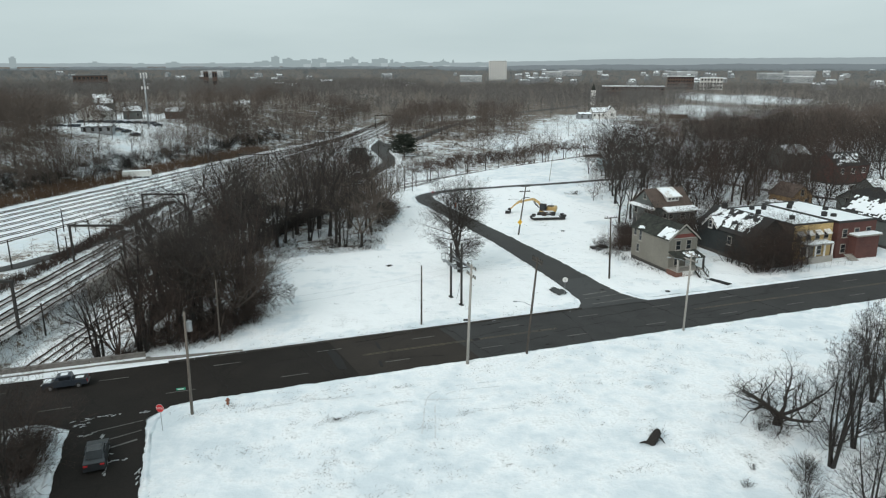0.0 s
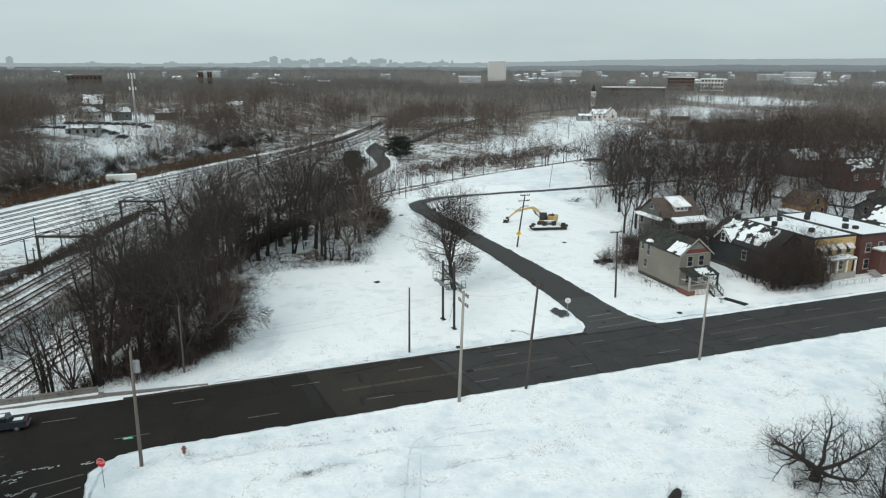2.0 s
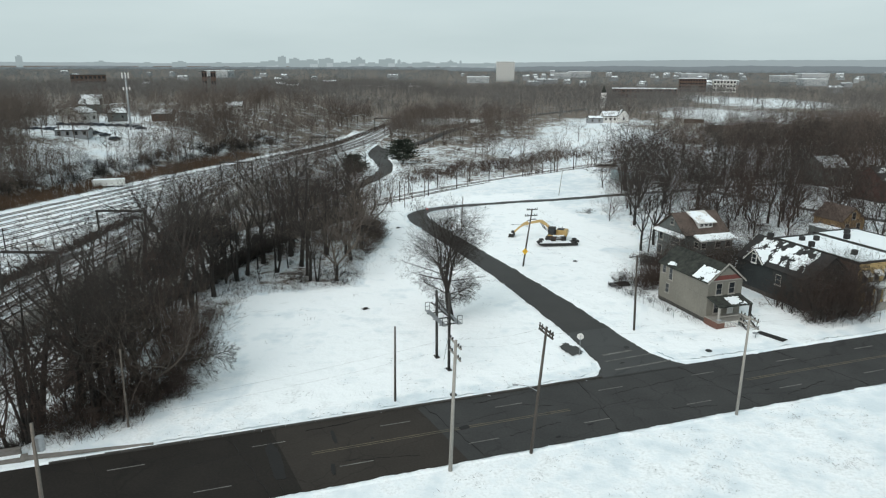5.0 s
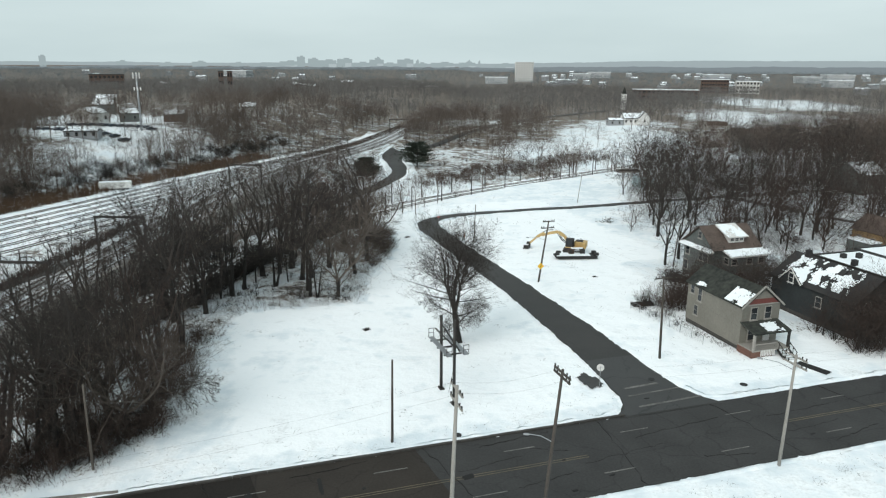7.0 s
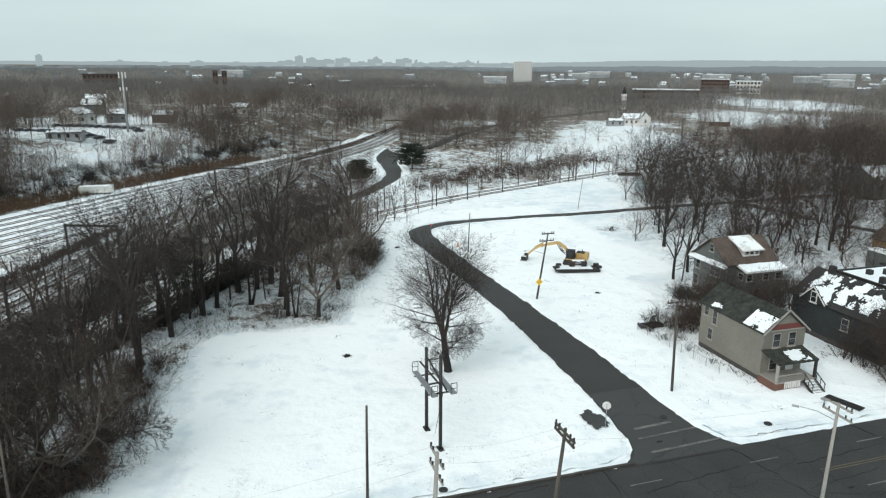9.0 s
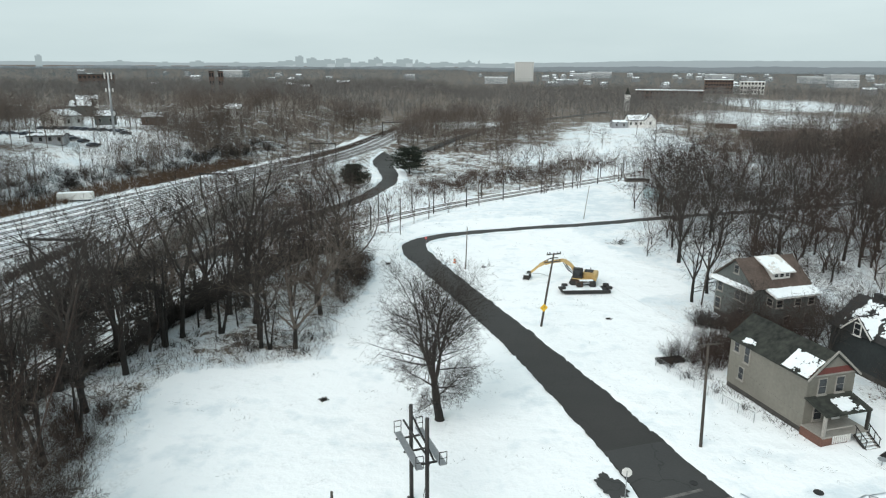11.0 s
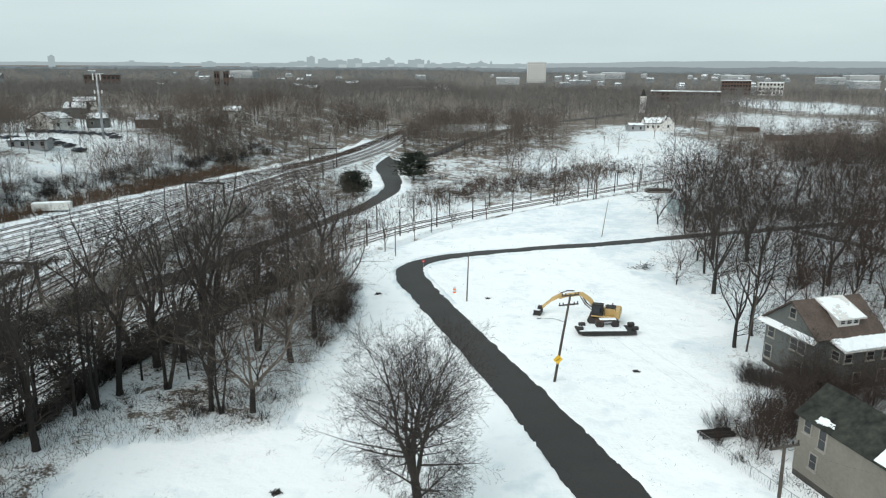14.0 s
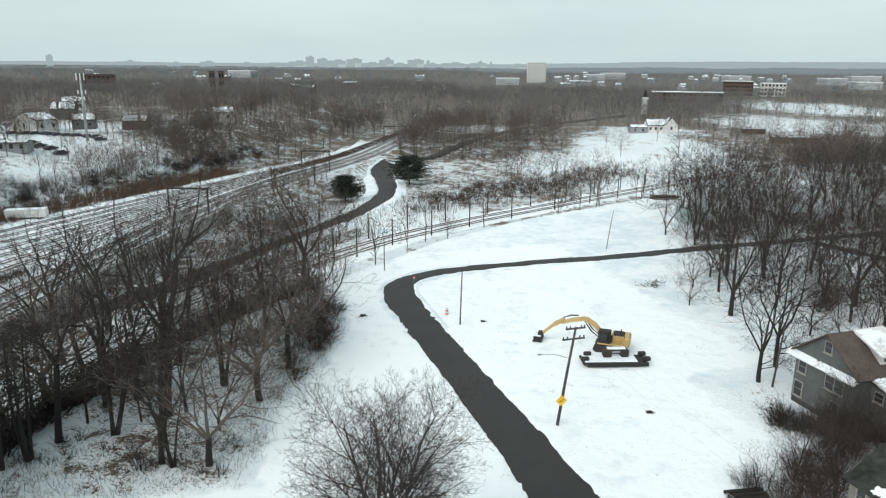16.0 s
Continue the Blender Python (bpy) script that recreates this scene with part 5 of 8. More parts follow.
for x, y, k, s in ((31, 52, 1, .4), (33, 54.5, 2, .42), (36, 55.5, 1, .5), (34.6, 51, 2, .36), (38.5, 57.5, 1, .5), (28.5, 50.8, 2, .28)):
    place(rt[k], x, y, rng.uniform(0, 360), s, rng.uniform(-8, 8))
brush_mass("yard_tangle", "dark tangle of brush and scrub behind the beige house", [(26.5 + 12 * t + rng.uniform(-1, 1), 49.5 + 7 * t + rng.uniform(-1.5, 1.5), rng.uniform(0.3, 0.65)) for t in [rng.random() for _ in range(26)]], 46, CREEPER)
brush_mass("wall_scrub", "dense red-brown scrub against the walls of the grey house", [(33.0 + 11 * t + rng.uniform(-1, 1), 62.0 - 2.0 * t + rng.uniform(-1.5, 1.0), rng.uniform(0.5, 0.95)) for t in [rng.random() for _ in range(44)]], 47, CREEPER, 0.035)
# the tangle before the burnt house and round the back yards
for u, v, s in ((57.6, 15.6, .62), (59, 14.8, .72), (60.6, 15.4, .78), (62.2, 14.6, .72), (63.8, 15.8, .7), (61, 17.4, .7), (58.4, 17.6, .6), (65.2, 15.0, .6), (66.6, 17.0, .6), (63.6, 18.0, .6),
                (57.4, 36.5, .5), (60, 38.3, .5), (63.5, 39, .5), (66.5, 37.5, .55), (60.5, 41.4, .42), (63.4, 41.2, .4), (66.4, 40.8, .4),
                (42.4, 33, .45), (44.5, 34.5, .5), (46.6, 35.8, .5), (54.6, 41, .55), (69.5, 42, .6), (72, 48, .7), (92, 42, .8), (94, 50, .9), (88, 50, .8), (100, 41, .8), (112, 38, .8), (116, 44, .9), (106, 60, .9), (90, 60, .8)):
    place(kinds[4], *at_uv(u, v), rng.uniform(0, 360), s)
for u, v, s in ((57.6, 14.8, 1.2), (59.2, 15.4, 1.5), (60.8, 14.4, 1.5), (62.4, 15.2, 1.6), (63.9, 14.4, 1.4), (65.2, 15.6, 1.3), (57.8, 19, 1.2), (57.9, 22, 1.1), (45.8, 34.2, 1.1), (48.5, 35.5, 1.2)):
    place(bushes[rng.choice((0, 1))], *at_uv(u, v), rng.uniform(0, 360), s)
for u, v in ((104, 66), (110, 70), (116, 62), (121, 70), (127, 64), (98, 62), (92, 70), (100, 78), (108, 84), (116, 80), (124, 86), (132, 74), (138, 64), (96, 90), (104, 94), (114, 92), (86, 66), (88, 78), (122, 96), (130, 92), (136, 84), (112, 54), (104, 52), (118, 36), (124, 38), (132, 40), (100, 33), (96, 36), (91, 37)):
    place(rt[rng.choice((1, 2, 2))], *at_uv(u + rng.uniform(-1.5, 1.5), v + rng.uniform(-1.5, 1.5)), rng.uniform(0, 360), rng.uniform(0.7, 0.95), rng.uniform(-3, 3))

# trees on the near field
gn = bare_tree("gnarled_tree", "low gnarled dark bare tree on the near field", 71, 6.6, 0.2, 0.5, 5, (10, 8, 6), 62, 0.6, 0.013, TWIG, reach=0.62, fork=5, crook=0.5, open_=86)
gn.matrix_basis = foot(29.6, -17.1, 10, 1.0)
cl_tree = bare_tree("clump_tree", "tall many-stemmed bare tree on the near field", 72, 14, 0.16, 0.15, 8, (6, 5, 4), 42, 0.4, 0.02, TWIG, stems=5, reach=0.34)
cl_tree.matrix_basis = foot(30.9, -24.6, 0)
place(cl_tree, 34.6, -21.4, 130, 0.85)
place(cl_tree, 36, -28.5, 10, 1.0)
place(cl_tree, 33.5, -30.5, 250, 0.9)
place(cl_tree, 39.5, -18.5, 60, 0.95)
place(cl_tree, 41.5, -12.5, 200, 0.9)
place(cl_tree, 29.0, -33.5, 220, 0.8)
place(cl_tree, 46, -3.5, 75, 0.6)
for x, y, k, s in ((17.1, -20.1, 0, .5), (27.6, -27.0, 0, .9), (26.4, -29.5, 0, .8), (28.6, -25, 0, .6), (27.4, -18.4, 0, .45), (33, -21, 0, .8), (22.5, -27.5, 2, .8), (24, -25, 2, .6)):
    place(bushes[k], x, y, rng.uniform(0, 360), s)
for u, v, k, s in ((-44.6, -9.5, 4, .7), (-45, -13.5, 4, .75), (-44.8, -17, 3, .7), (-45.5, -6.5, 4, .75), (-47.5, -9, 3, .7), (-46, -12.5, 1, .75), (-48.5, -14.5, 0, .8), (-45.6, -17.5, 4, .9), (-50.5, -8, 2, .8), (-51, -12, 1, .8), (-47.5, -19.5, 3, .8), (-53.5, -6.5, 4, 1),
                   (-54, -10.5, 3, .8), (-51.5, -17, 2, .9), (-57, -8, 1, .7), (-56, -14, 0, .8), (-60, -10, 2, .8), (-45.3, -22.5, 1, .8), (-49.5, -23, 4, .9)):
    x, y = at_uv(u, v)
    place(kinds[k], x, y, rng.uniform(0, 360), s, rng.uniform(-6, 6))
for _ in range(60):
    x, y = at_uv(-44.3 - 9 * rng.random() ** 1.5, rng.uniform(-26, -4.6))
    place(bushes[rng.choice((0, 1))], x, y, rng.uniform(0, 360), rng.uniform(0.5, 0.9))


# evergreens beside the winding road
def pine(name, seed, height, width, label):
    r_ = random.Random(seed)
    root = thing(name, label, "tree", Matrix.Identity(4))
    t = Build().tube([(0, 0, -0.5), (0.1, 0, height * 0.5), (0, 0.1, height * 0.92)], [0.28, 0.18, 0.04], 7)
    part("trunk", t, BARK, root)
    b = Build()
    for _ in range(230):
        f = r_.random() ** 0.9
        z = height * (0.16 + 0.8 * f)
        a = r_.uniform(0, 6.283)
        out = width * 0.5 * math.sqrt(max(0.06, 1 - ((f - 0.36) / 0.66) ** 2)) * r_.uniform(0.55, 1.12) * (0.8 + 0.2 * math.sin(3 * a + seed))
        for q in range(5):
            e0 = Vector((math.cos(a), math.sin(a), -0.06)) * out * (0.3 + 0.175 * q) + Vector((0, 0, z + 0.15 * q))
            for _ in range(6):
                e = e0 + Vector((r_.gauss(0, .45), r_.gauss(0, .45), r_.gauss(0, .18)))
                sliver(b, e, e + Vector((math.cos(a) * .5 + r_.uniform(-.4, .4), math.sin(a) * .5 + r_.uniform(-.4, .4), r_.uniform(-.15, .4))), 0.36, r_)
    part("crown", b, NEEDLE, root)
    return root


pine("pine_tree", 81, 10.5, 17.0, "large dark spreading pine beside the winding road").matrix_basis = foot(-23.3, 246)
pine("pine_tree", 83, 8.0, 11.5, "dark low pine inside the bend of the road").matrix_basis = foot(-40, 213)


# ---- woods, as one mass each ----
def template(seed, height, limbs, twigs, thick, spread=0.34):
    """A bare tree for a mass of them: trunk, rising limbs and a domed haze of twigs."""
    r_ = random.Random(seed)
    b = Build()
    b.tube([(0, 0, -1), (r_.uniform(-.3, .3), r_.uniform(-.3, .3), height * 0.3), (r_.uniform(-.6, .6), 0, height * 0.6)], [0.1 + thick * 0.25, 0.08 + thick * 0.15, 0.03], 3, False)
    for k in range(limbs):
        p = Vector((0, 0, height * r_.uniform(0.18, 0.5)))
        d = cone_dir(r_, Vector((0, 0, 1)), 15, 55)
        sliver(b, p, p + d * height * r_.uniform(0.3, 0.5), thick * 1.6, r_)
    for _ in range(twigs):
        a, z, q = r_.uniform(0, 6.283), r_.uniform(-0.75, 1), r_.random() ** 0.45
        w_ = math.sqrt(max(0, 1 - z * z)) * q * height * spread
        p = Vector((math.cos(a) * w_, math.sin(a) * w_, height * (0.56 + 0.36 * z * q)))
        d = (Vector((math.cos(a) * 0.6 * q, math.sin(a) * 0.6 * q, 0.7)) + Vector((r_.uniform(-.8, .8), r_.uniform(-.8, .8), r_.uniform(-.6, .8)))).normalized()
        sliver(b, p, p + d * height * r_.uniform(0.06, 0.15), thick, r_)
    fs = []
    for f in b.f:
        fs += [(f[0], f[k], f[k + 1]) for k in range(1, len(f) - 1)]
    return np.array(b.v), np.array(fs)


def mass(name, label, pts, sizes, temps, material_, seed):
    r_ = np.random.RandomState(seed)
    vs_, fs_, n_ = [], [], 0
    zs = land(pts[:, 0], pts[:, 1])
    for k in range(len(pts)):
        tv, tf = temps[r_.randint(len(temps))]
        a, s = r_.uniform(0, 6.283), sizes[k]
        c, q = math.cos(a) * s, math.sin(a) * s
        sx = r_.uniform(0.85, 1.2)
        vs_.append(np.column_stack([(tv[:, 0] * c - tv[:, 1] * q) * sx + pts[k, 0], (tv[:, 0] * q + tv[:, 1] * c) * sx + pts[k, 1], tv[:, 2] * s + zs[k]]))
        fs_.append(tf + n_)
        n_ += len(tv)
    ob = part(name, tri_mesh(name, np.concatenate(vs_), np.concatenate(fs_)), material_, None)
    return tagged(ob, label, "woods", kind="stuff")


def wooded(x, y):
    """Whether woods may stand there."""
    d = beyond_edge(x, y)
    u, v = to_uv(x, y)
    xt, xf = np.interp(y, TWIN_Y, TWIN_X), np.interp(y, FAR_Y, FAR_X)
    ok = (d > 10) | ((u > 60) & (v > 150)) | ((u > 150) & (v > 110))
    ok &= ~((x > xf - 5) & (x < xt + 9) & (y < 560))
    tx = np.interp(y, [p[1] for p in TRANSIT], [p[0] for p in TRANSIT])
    ok &= ~((np.abs(x - tx) < 9) & (y < 300))
    cx = np.interp(y, [p[1] for p in CURVE_L], [0.5 * (p[0] + q[0]) for p, q in zip(CURVE_L, CURVE_R)])
    ok &= ~((np.abs(x - cx) < 8) & (y < 305))
    fx = np.interp(y, [296, 352, 414, 463, 540], [-34, -5.6, 26.5, 55, 110])
    ok &= ~((np.abs(x - fx) < 5) & (y > 296) & (y < 540))
    ok &= ~((x > -50) & (x < 2) & (y > 215) & (y < 305))
    for cx_, cy_, rx, ry in OPEN_SNOW:
        ok &= (np.hypot((x - cx_) / rx, (y - cy_) / ry) > 1) | (np.sin(x * 91.7 + y * 37.3) > 0.9)
    return ok


def scatter(seed, n, r0, r1, half_angle=40):
    """Random places in a wide fan to the north, evenly over its area."""
    r_ = np.random.RandomState(seed)
    r = np.sqrt(r_.uniform(r0 ** 2, r1 ** 2, n))
    a = np.radians(r_.uniform(-half_angle, half_angle, n))
    p = np.column_stack([r * np.sin(a), r * np.cos(a) - 20])
    p = p[wooded(p[:, 0], p[:, 1])]
    u_, v_ = to_uv(p[:, 0], p[:, 1])
    dens = np.where((p[:, 0] > -18) & (p[:, 0] < 115) & (p[:, 1] < 400), np.where(p[:, 1] > 300, 0.5, 0.22), 1.0) * np.where((p[:, 0] < -60) & (p[:, 1] < 400), 0.5, 1.0) * (0.5 + 0.5 * np.sin(p[:, 0] * 0.021 + 2) * np.cos(p[:, 1] * 0.017) + 0.35)
    dens = dens * np.where((np.abs(p[:, 0] / (p[:, 1] + 44) + 0.51) < 0.1) & (p[:, 1] < 330), 0.4, 1.0)
    dens = dens * np.where((u_ > 60) & (v_ > 105) & (p[:, 1] < 430) & (p[:, 0] > 40), 0.45, 1.0)
    return p[r_.random_sample(len(p)) < dens]


T1 = [template(100 + k, 13, 14, 330, 0.066, 0.33) for k in range(6)]
T2 = [template(110 + k, 12, 4, 50, 0.17, 0.4) for k in range(5)]
T3 = [template(120 + k, 12, 0, 22, 0.5, 0.6) for k in range(4)]
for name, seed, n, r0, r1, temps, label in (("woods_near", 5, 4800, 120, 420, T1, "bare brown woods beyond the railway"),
                                            ("woods_middle", 6, 8600, 420, 1000, T2, "bare woods in the middle distance, greyed by haze in the colour"),
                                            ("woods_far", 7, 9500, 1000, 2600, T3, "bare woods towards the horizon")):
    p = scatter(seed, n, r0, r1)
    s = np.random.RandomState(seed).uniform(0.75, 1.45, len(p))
    # beyond the near woods the colour itself carries the haze of distance
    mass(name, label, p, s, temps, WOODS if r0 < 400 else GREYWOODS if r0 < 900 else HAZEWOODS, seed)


r_ = np.random.RandomState(44)
p = np.column_stack([r_.uniform(-260, -108, 1500), r_.uniform(70, 290, 1500)])
p = p[(p[:, 0] < np.interp(p[:, 1], FAR_Y, FAR_X) - 9) & (np.hypot((p[:, 0] + 143) / 20, (p[:, 1] - 196) / 24) > 1) & (np.hypot((p[:, 0] + 160) / 36, (p[:, 1] - 240) / 18) > 1) & (np.abs(p[:, 0] / (p[:, 1] + 20)) < 1.2)
      & ((np.abs(p[:, 0] / (p[:, 1] + 44) + 0.51) > 0.1) | (p[:, 1] < 170) | (r_.random_sample(1500) < 0.5))]
mass("woods_yard", "bare brown trees and brush beyond the rail yard", p, r_.uniform(0.5, 1.15, len(p)), T1, WOODS, 9)
brush_mass("yard_brush", "dark tangled brush on the bank beyond the rail yard", [(float(np.interp(y, FAR_Y, FAR_X)) - rng.uniform(13, 26), y, rng.uniform(0.6, 1.3)) for y in [rng.uniform(95, 290) for _ in range(300)]], 37, CREEPER)


def tufts(name, label, pts, height, material_, seed, blades=7, thick=0.12, wide=0.8):
    r_ = random.Random(seed)
    b = Build()
    for x, y in pts:
        z = ground_z(x, y)
        for _ in range(blades):
            p = Vector((x + r_.uniform(-wide, wide), y + r_.uniform(-wide, wide), z - 0.1))
            sliver(b, p, p + Vector((r_.uniform(-.5, .5), r_.uniform(-.5, .5), height * r_.uniform(.6, 1.1))), thick, r_)
    return tagged(part(name, b, material_, None), label, "grass", kind="stuff")


pts = []
for _ in range(2300):
    y = rng.uniform(95, 250)
    pts.append((float(np.interp(y, FAR_Y, FAR_X)) - 2 - 11 * rng.random() ** 1.3, y))
pts_field = []
for _ in range(620):
    u, v = rng.uniform(-34, 60), -3.4 - 26 * rng.random()
    cx, cy = at_uv(u, v)
    if noise.noise(Vector((cx * 0.13, cy * 0.2, 5))) < -0.02:
        continue
    ln, a = rng.uniform(0.5, 5), rng.gauss(0.15, 0.35)
    for q in range(rng.randrange(2, 9)):
        t = rng.uniform(-.5, .5)
        pts_field.append((cx + math.cos(a) * ln * t, cy + math.sin(a) * ln * t + rng.uniform(-.15, .15)))
for _ in range(150):
    u, v = rng.uniform(-24, 24), 10.2 + 7 * rng.random() ** 2
    pts_field.append(at_uv(u, v))
for _ in range(120):
    u, v = rng.uniform(31, 42), rng.uniform(14, 95)
    pts_field.append(at_uv(u, v))
for _ in range(420):
    u, v = rng.uniform(-18, 62), rng.uniform(11, 118)
    x, y = at_uv(u, v)
    if float(in_road(np.array([x]), np.array([y]))[0]) > 0.6 and rng.random() < 0.6 + 0.4 * math.sin(u * 0.3 + v * 0.13):
        for _ in range(rng.randrange(1, 5)):
            pts_field.append((x + rng.uniform(-.8, .8), y + rng.uniform(-.4, .4)))
for _ in range(60):
    pts_field.append(at_uv(rng.uniform(27, 80), 108 + rng.uniform(0, 40)))
pts_edge, pts_streak = [], []
while len(pts_edge) < 2400:
    x, y = rng.uniform(-40, -12), rng.uniform(0, 100)
    if float(depth_in(WEEDY, np.array([x]), np.array([y]))[0]) > 0.3 and float(copse_depth(np.array([x]), np.array([y]))[0]) < 3:
        pts_edge.append((x, y))
for a, c, n_, w_ in (((-15, -17.9), (-13.9, -16.7), 34, .4), ((-13.9, -16.7), (-13.0, -16.9), 40, .2), ((-13.2, -16.9), (-12.2, -16.2), 50, .3), ((-12.2, -16.2), (-11.0, -15.3), 30, .5), ((-11.0, -15.4), (-9.6, -15.0), 34, .35), ((-8.4, -10.0), (-5.0, -8.6), 40, .2), ((-23.4, -15.4), (-19.2, -13.3), 36, .3),
                     ((-19.2, -13.3), (-13, -11.8), 60, .3), ((-9.8, -22.2), (-6.3, -18.2), 26, .4), ((-6.3, -18.2), (-1.2, -17.7), 34, .35), ((-9.3, -13.8), (-6.1, -12.6), 16, .2), ((-1.2, -15.7), (1.5, -14.2), 18, .2),
                     ((-17.9, -19.2), (-16, -15.4), 22, .2), ((-26, -14.6), (-21, -13.2), 40, .6), ((-21, -13.2), (-15, -10.9), 45, .7), ((-28.5, -16.2), (-26, -14.6), 20, .6), ((8, -12.5), (12, -10.5), 16, .9), ((10, -15.5), (13, -14), 14, .9), ((18.5, -22.8), (21.5, -21.6), 26, .8), ((6, -21), (9, -22.5), 12, 1.0)):
    for _ in range(n_):
        t = rng.random()
        pts_streak.append((a[0] + (c[0] - a[0]) * t + rng.gauss(0, w_ * 0.4), a[1] + (c[1] - a[1]) * t + rng.gauss(0, w_ * 0.5)))
tufts("dead_grass_bank", "band of tall rusty dead grass along the rail yard", pts, 2.3, GRASS, 3)
pts = []
for _ in range(1500):
    y = rng.uniform(-5, 120)
    pts.append((float(np.interp(y, TWIN_Y, TWIN_X)) - 7.5 - 3.5 * rng.random() - 0.02 * abs(y - 60), y))
tufts("brush_rail_bank", "dark dead brush along the main line", pts, 1.5, TWIG_RED, 4, 8, 0.08)
pts = []
for _ in range(1300):
    t = rng.random()
    x, y = -18 + 78 * t + rng.uniform(-8, 8), 186 + 80 * t + rng.uniform(6, 34)
    if min(abs(x - float(np.interp(y, [p[1] for p in CURVE_L], [0.5 * (p[0] + q[0]) for p, q in zip(CURVE_L, CURVE_R)]))), 99) > 7:
        pts.append((x, y))
tufts("brush_cutting", "tangled brown brush above the transit cutting", pts, 2.0, TWIG_RED, 5, 7, 0.09)
pts = [at_uv(43.1 - 0.5 * rng.random(), rng.uniform(19, 31.5)) for _ in range(70)] + [at_uv(rng.uniform(40.5, 44), rng.uniform(31.5, 37)) for _ in range(60)]
tufts("wall_weeds", "dark weeds and scraps along the wall of the beige house", pts, 0.5, TWIG, 8, 5, 0.06)
tufts("field_stubble", "thin dark stalks of dead grass through the snow", pts_field, 0.22, CREEPER, 6, 5, 0.05, 0.32)
tufts("grass_streaks", "dark ragged streaks of dead grass and weeds in the snow of the near field", pts_streak, 0.2, CREEPER, 9, 4, 0.05, 0.12)
tufts("copse_edge_grass", "ragged dead grass and saplings along the edge of the copse", pts_edge, 0.75, TWIG, 7, 5, 0.04)

# ---- houses ----
def window(parent, m, w, h, frame_mat, sill=True):
    """A sash window set in a wall; m stands at its centre, with z out of the wall."""
    win = part("window", Build().box(None, (w + 0.16, h + 0.16, 0.1), m=m @ pose(0, 0, 0.03)), frame_mat, parent)
    for s in (-1, 1):
        part("pane", Build().box(None, (w - 0.06, h / 2 - 0.06, 0.03), m=m @ pose(0, s * h / 4, 0.085)), GLASS, win)
    if sill:
        part("sill", Build().box(None, (w + 0.34, 0.09, 0.2), m=m @ pose(0, -h / 2 - 0.13, 0.09)), frame_mat, win)
    return win


def wall_pose(side, x, y, z):
    """Where a window sits: side f(ront), l(eft), r(ight), b(ack) of a house in its own axes."""
    turn = {"f": (90, 0, 0), "l": (90, 0, -90), "r": (90, 0, 90), "b": (90, 0, 180)}[side]
    return pose(x, y, z, *turn)


def snow_patch(parent, m, w, h, seed, cover=0.5, cell=0.16, thick=0.06, soft=0.3):
    """Snow left lying on a roof: m stands at the patch's corner, its xy plane on the roof."""
    nx, ny = max(2, int(w / cell)), max(2, int(h / cell))
    b = Build()
    keep = {}
    for i in range(nx):
        for j in range(ny):
            q = noise.noise(Vector((i * cell * 0.55, j * cell * 0.8, seed))) + 0.5 * noise.noise(Vector((i * cell * 1.7, j * cell * 1.7, seed + 3))) + 0.4 * noise.noise(Vector((i * cell * 4.3, j * cell * 4.3, seed + 6)))
            edge = min(i, nx - 1 - i, j, ny - 1 - j) / max(1, 0.5 * min(nx, ny))
            keep[i, j] = q + soft * min(1, edge * 2) > 0.55 - cover
    idx = {}

    def vert(i, j, top):
        if (i, j, top) not in idx:
            p = m @ Vector((i * cell, j * cell, thick * (0.75 + 0.5 * noise.noise(Vector((i * .3, j * .3, seed)))) if top else 0.0))
            idx[i, j, top] = len(b.v)
            b.v.append(tuple(p))
        return idx[i, j, top]

    for (i, j), k in keep.items():
        if not k:
            continue
        b.f.append((vert(i, j, 1), vert(i + 1, j, 1), vert(i + 1, j + 1, 1), vert(i, j + 1, 1)))
        for di, dj, a, c in ((-1, 0, (i, j + 1), (i, j)), (1, 0, (i + 1, j), (i + 1, j + 1)), (0, -1, (i, j), (i + 1, j)), (0, 1, (i + 1, j + 1), (i, j + 1))):
            if not keep.get((i + di, j + dj)):
                b.f.append((vert(*a, 0), vert(*c, 0), vert(*c, 1), vert(*a, 1)))
    if b.f:
        return part("snow", b, SNOW, parent)


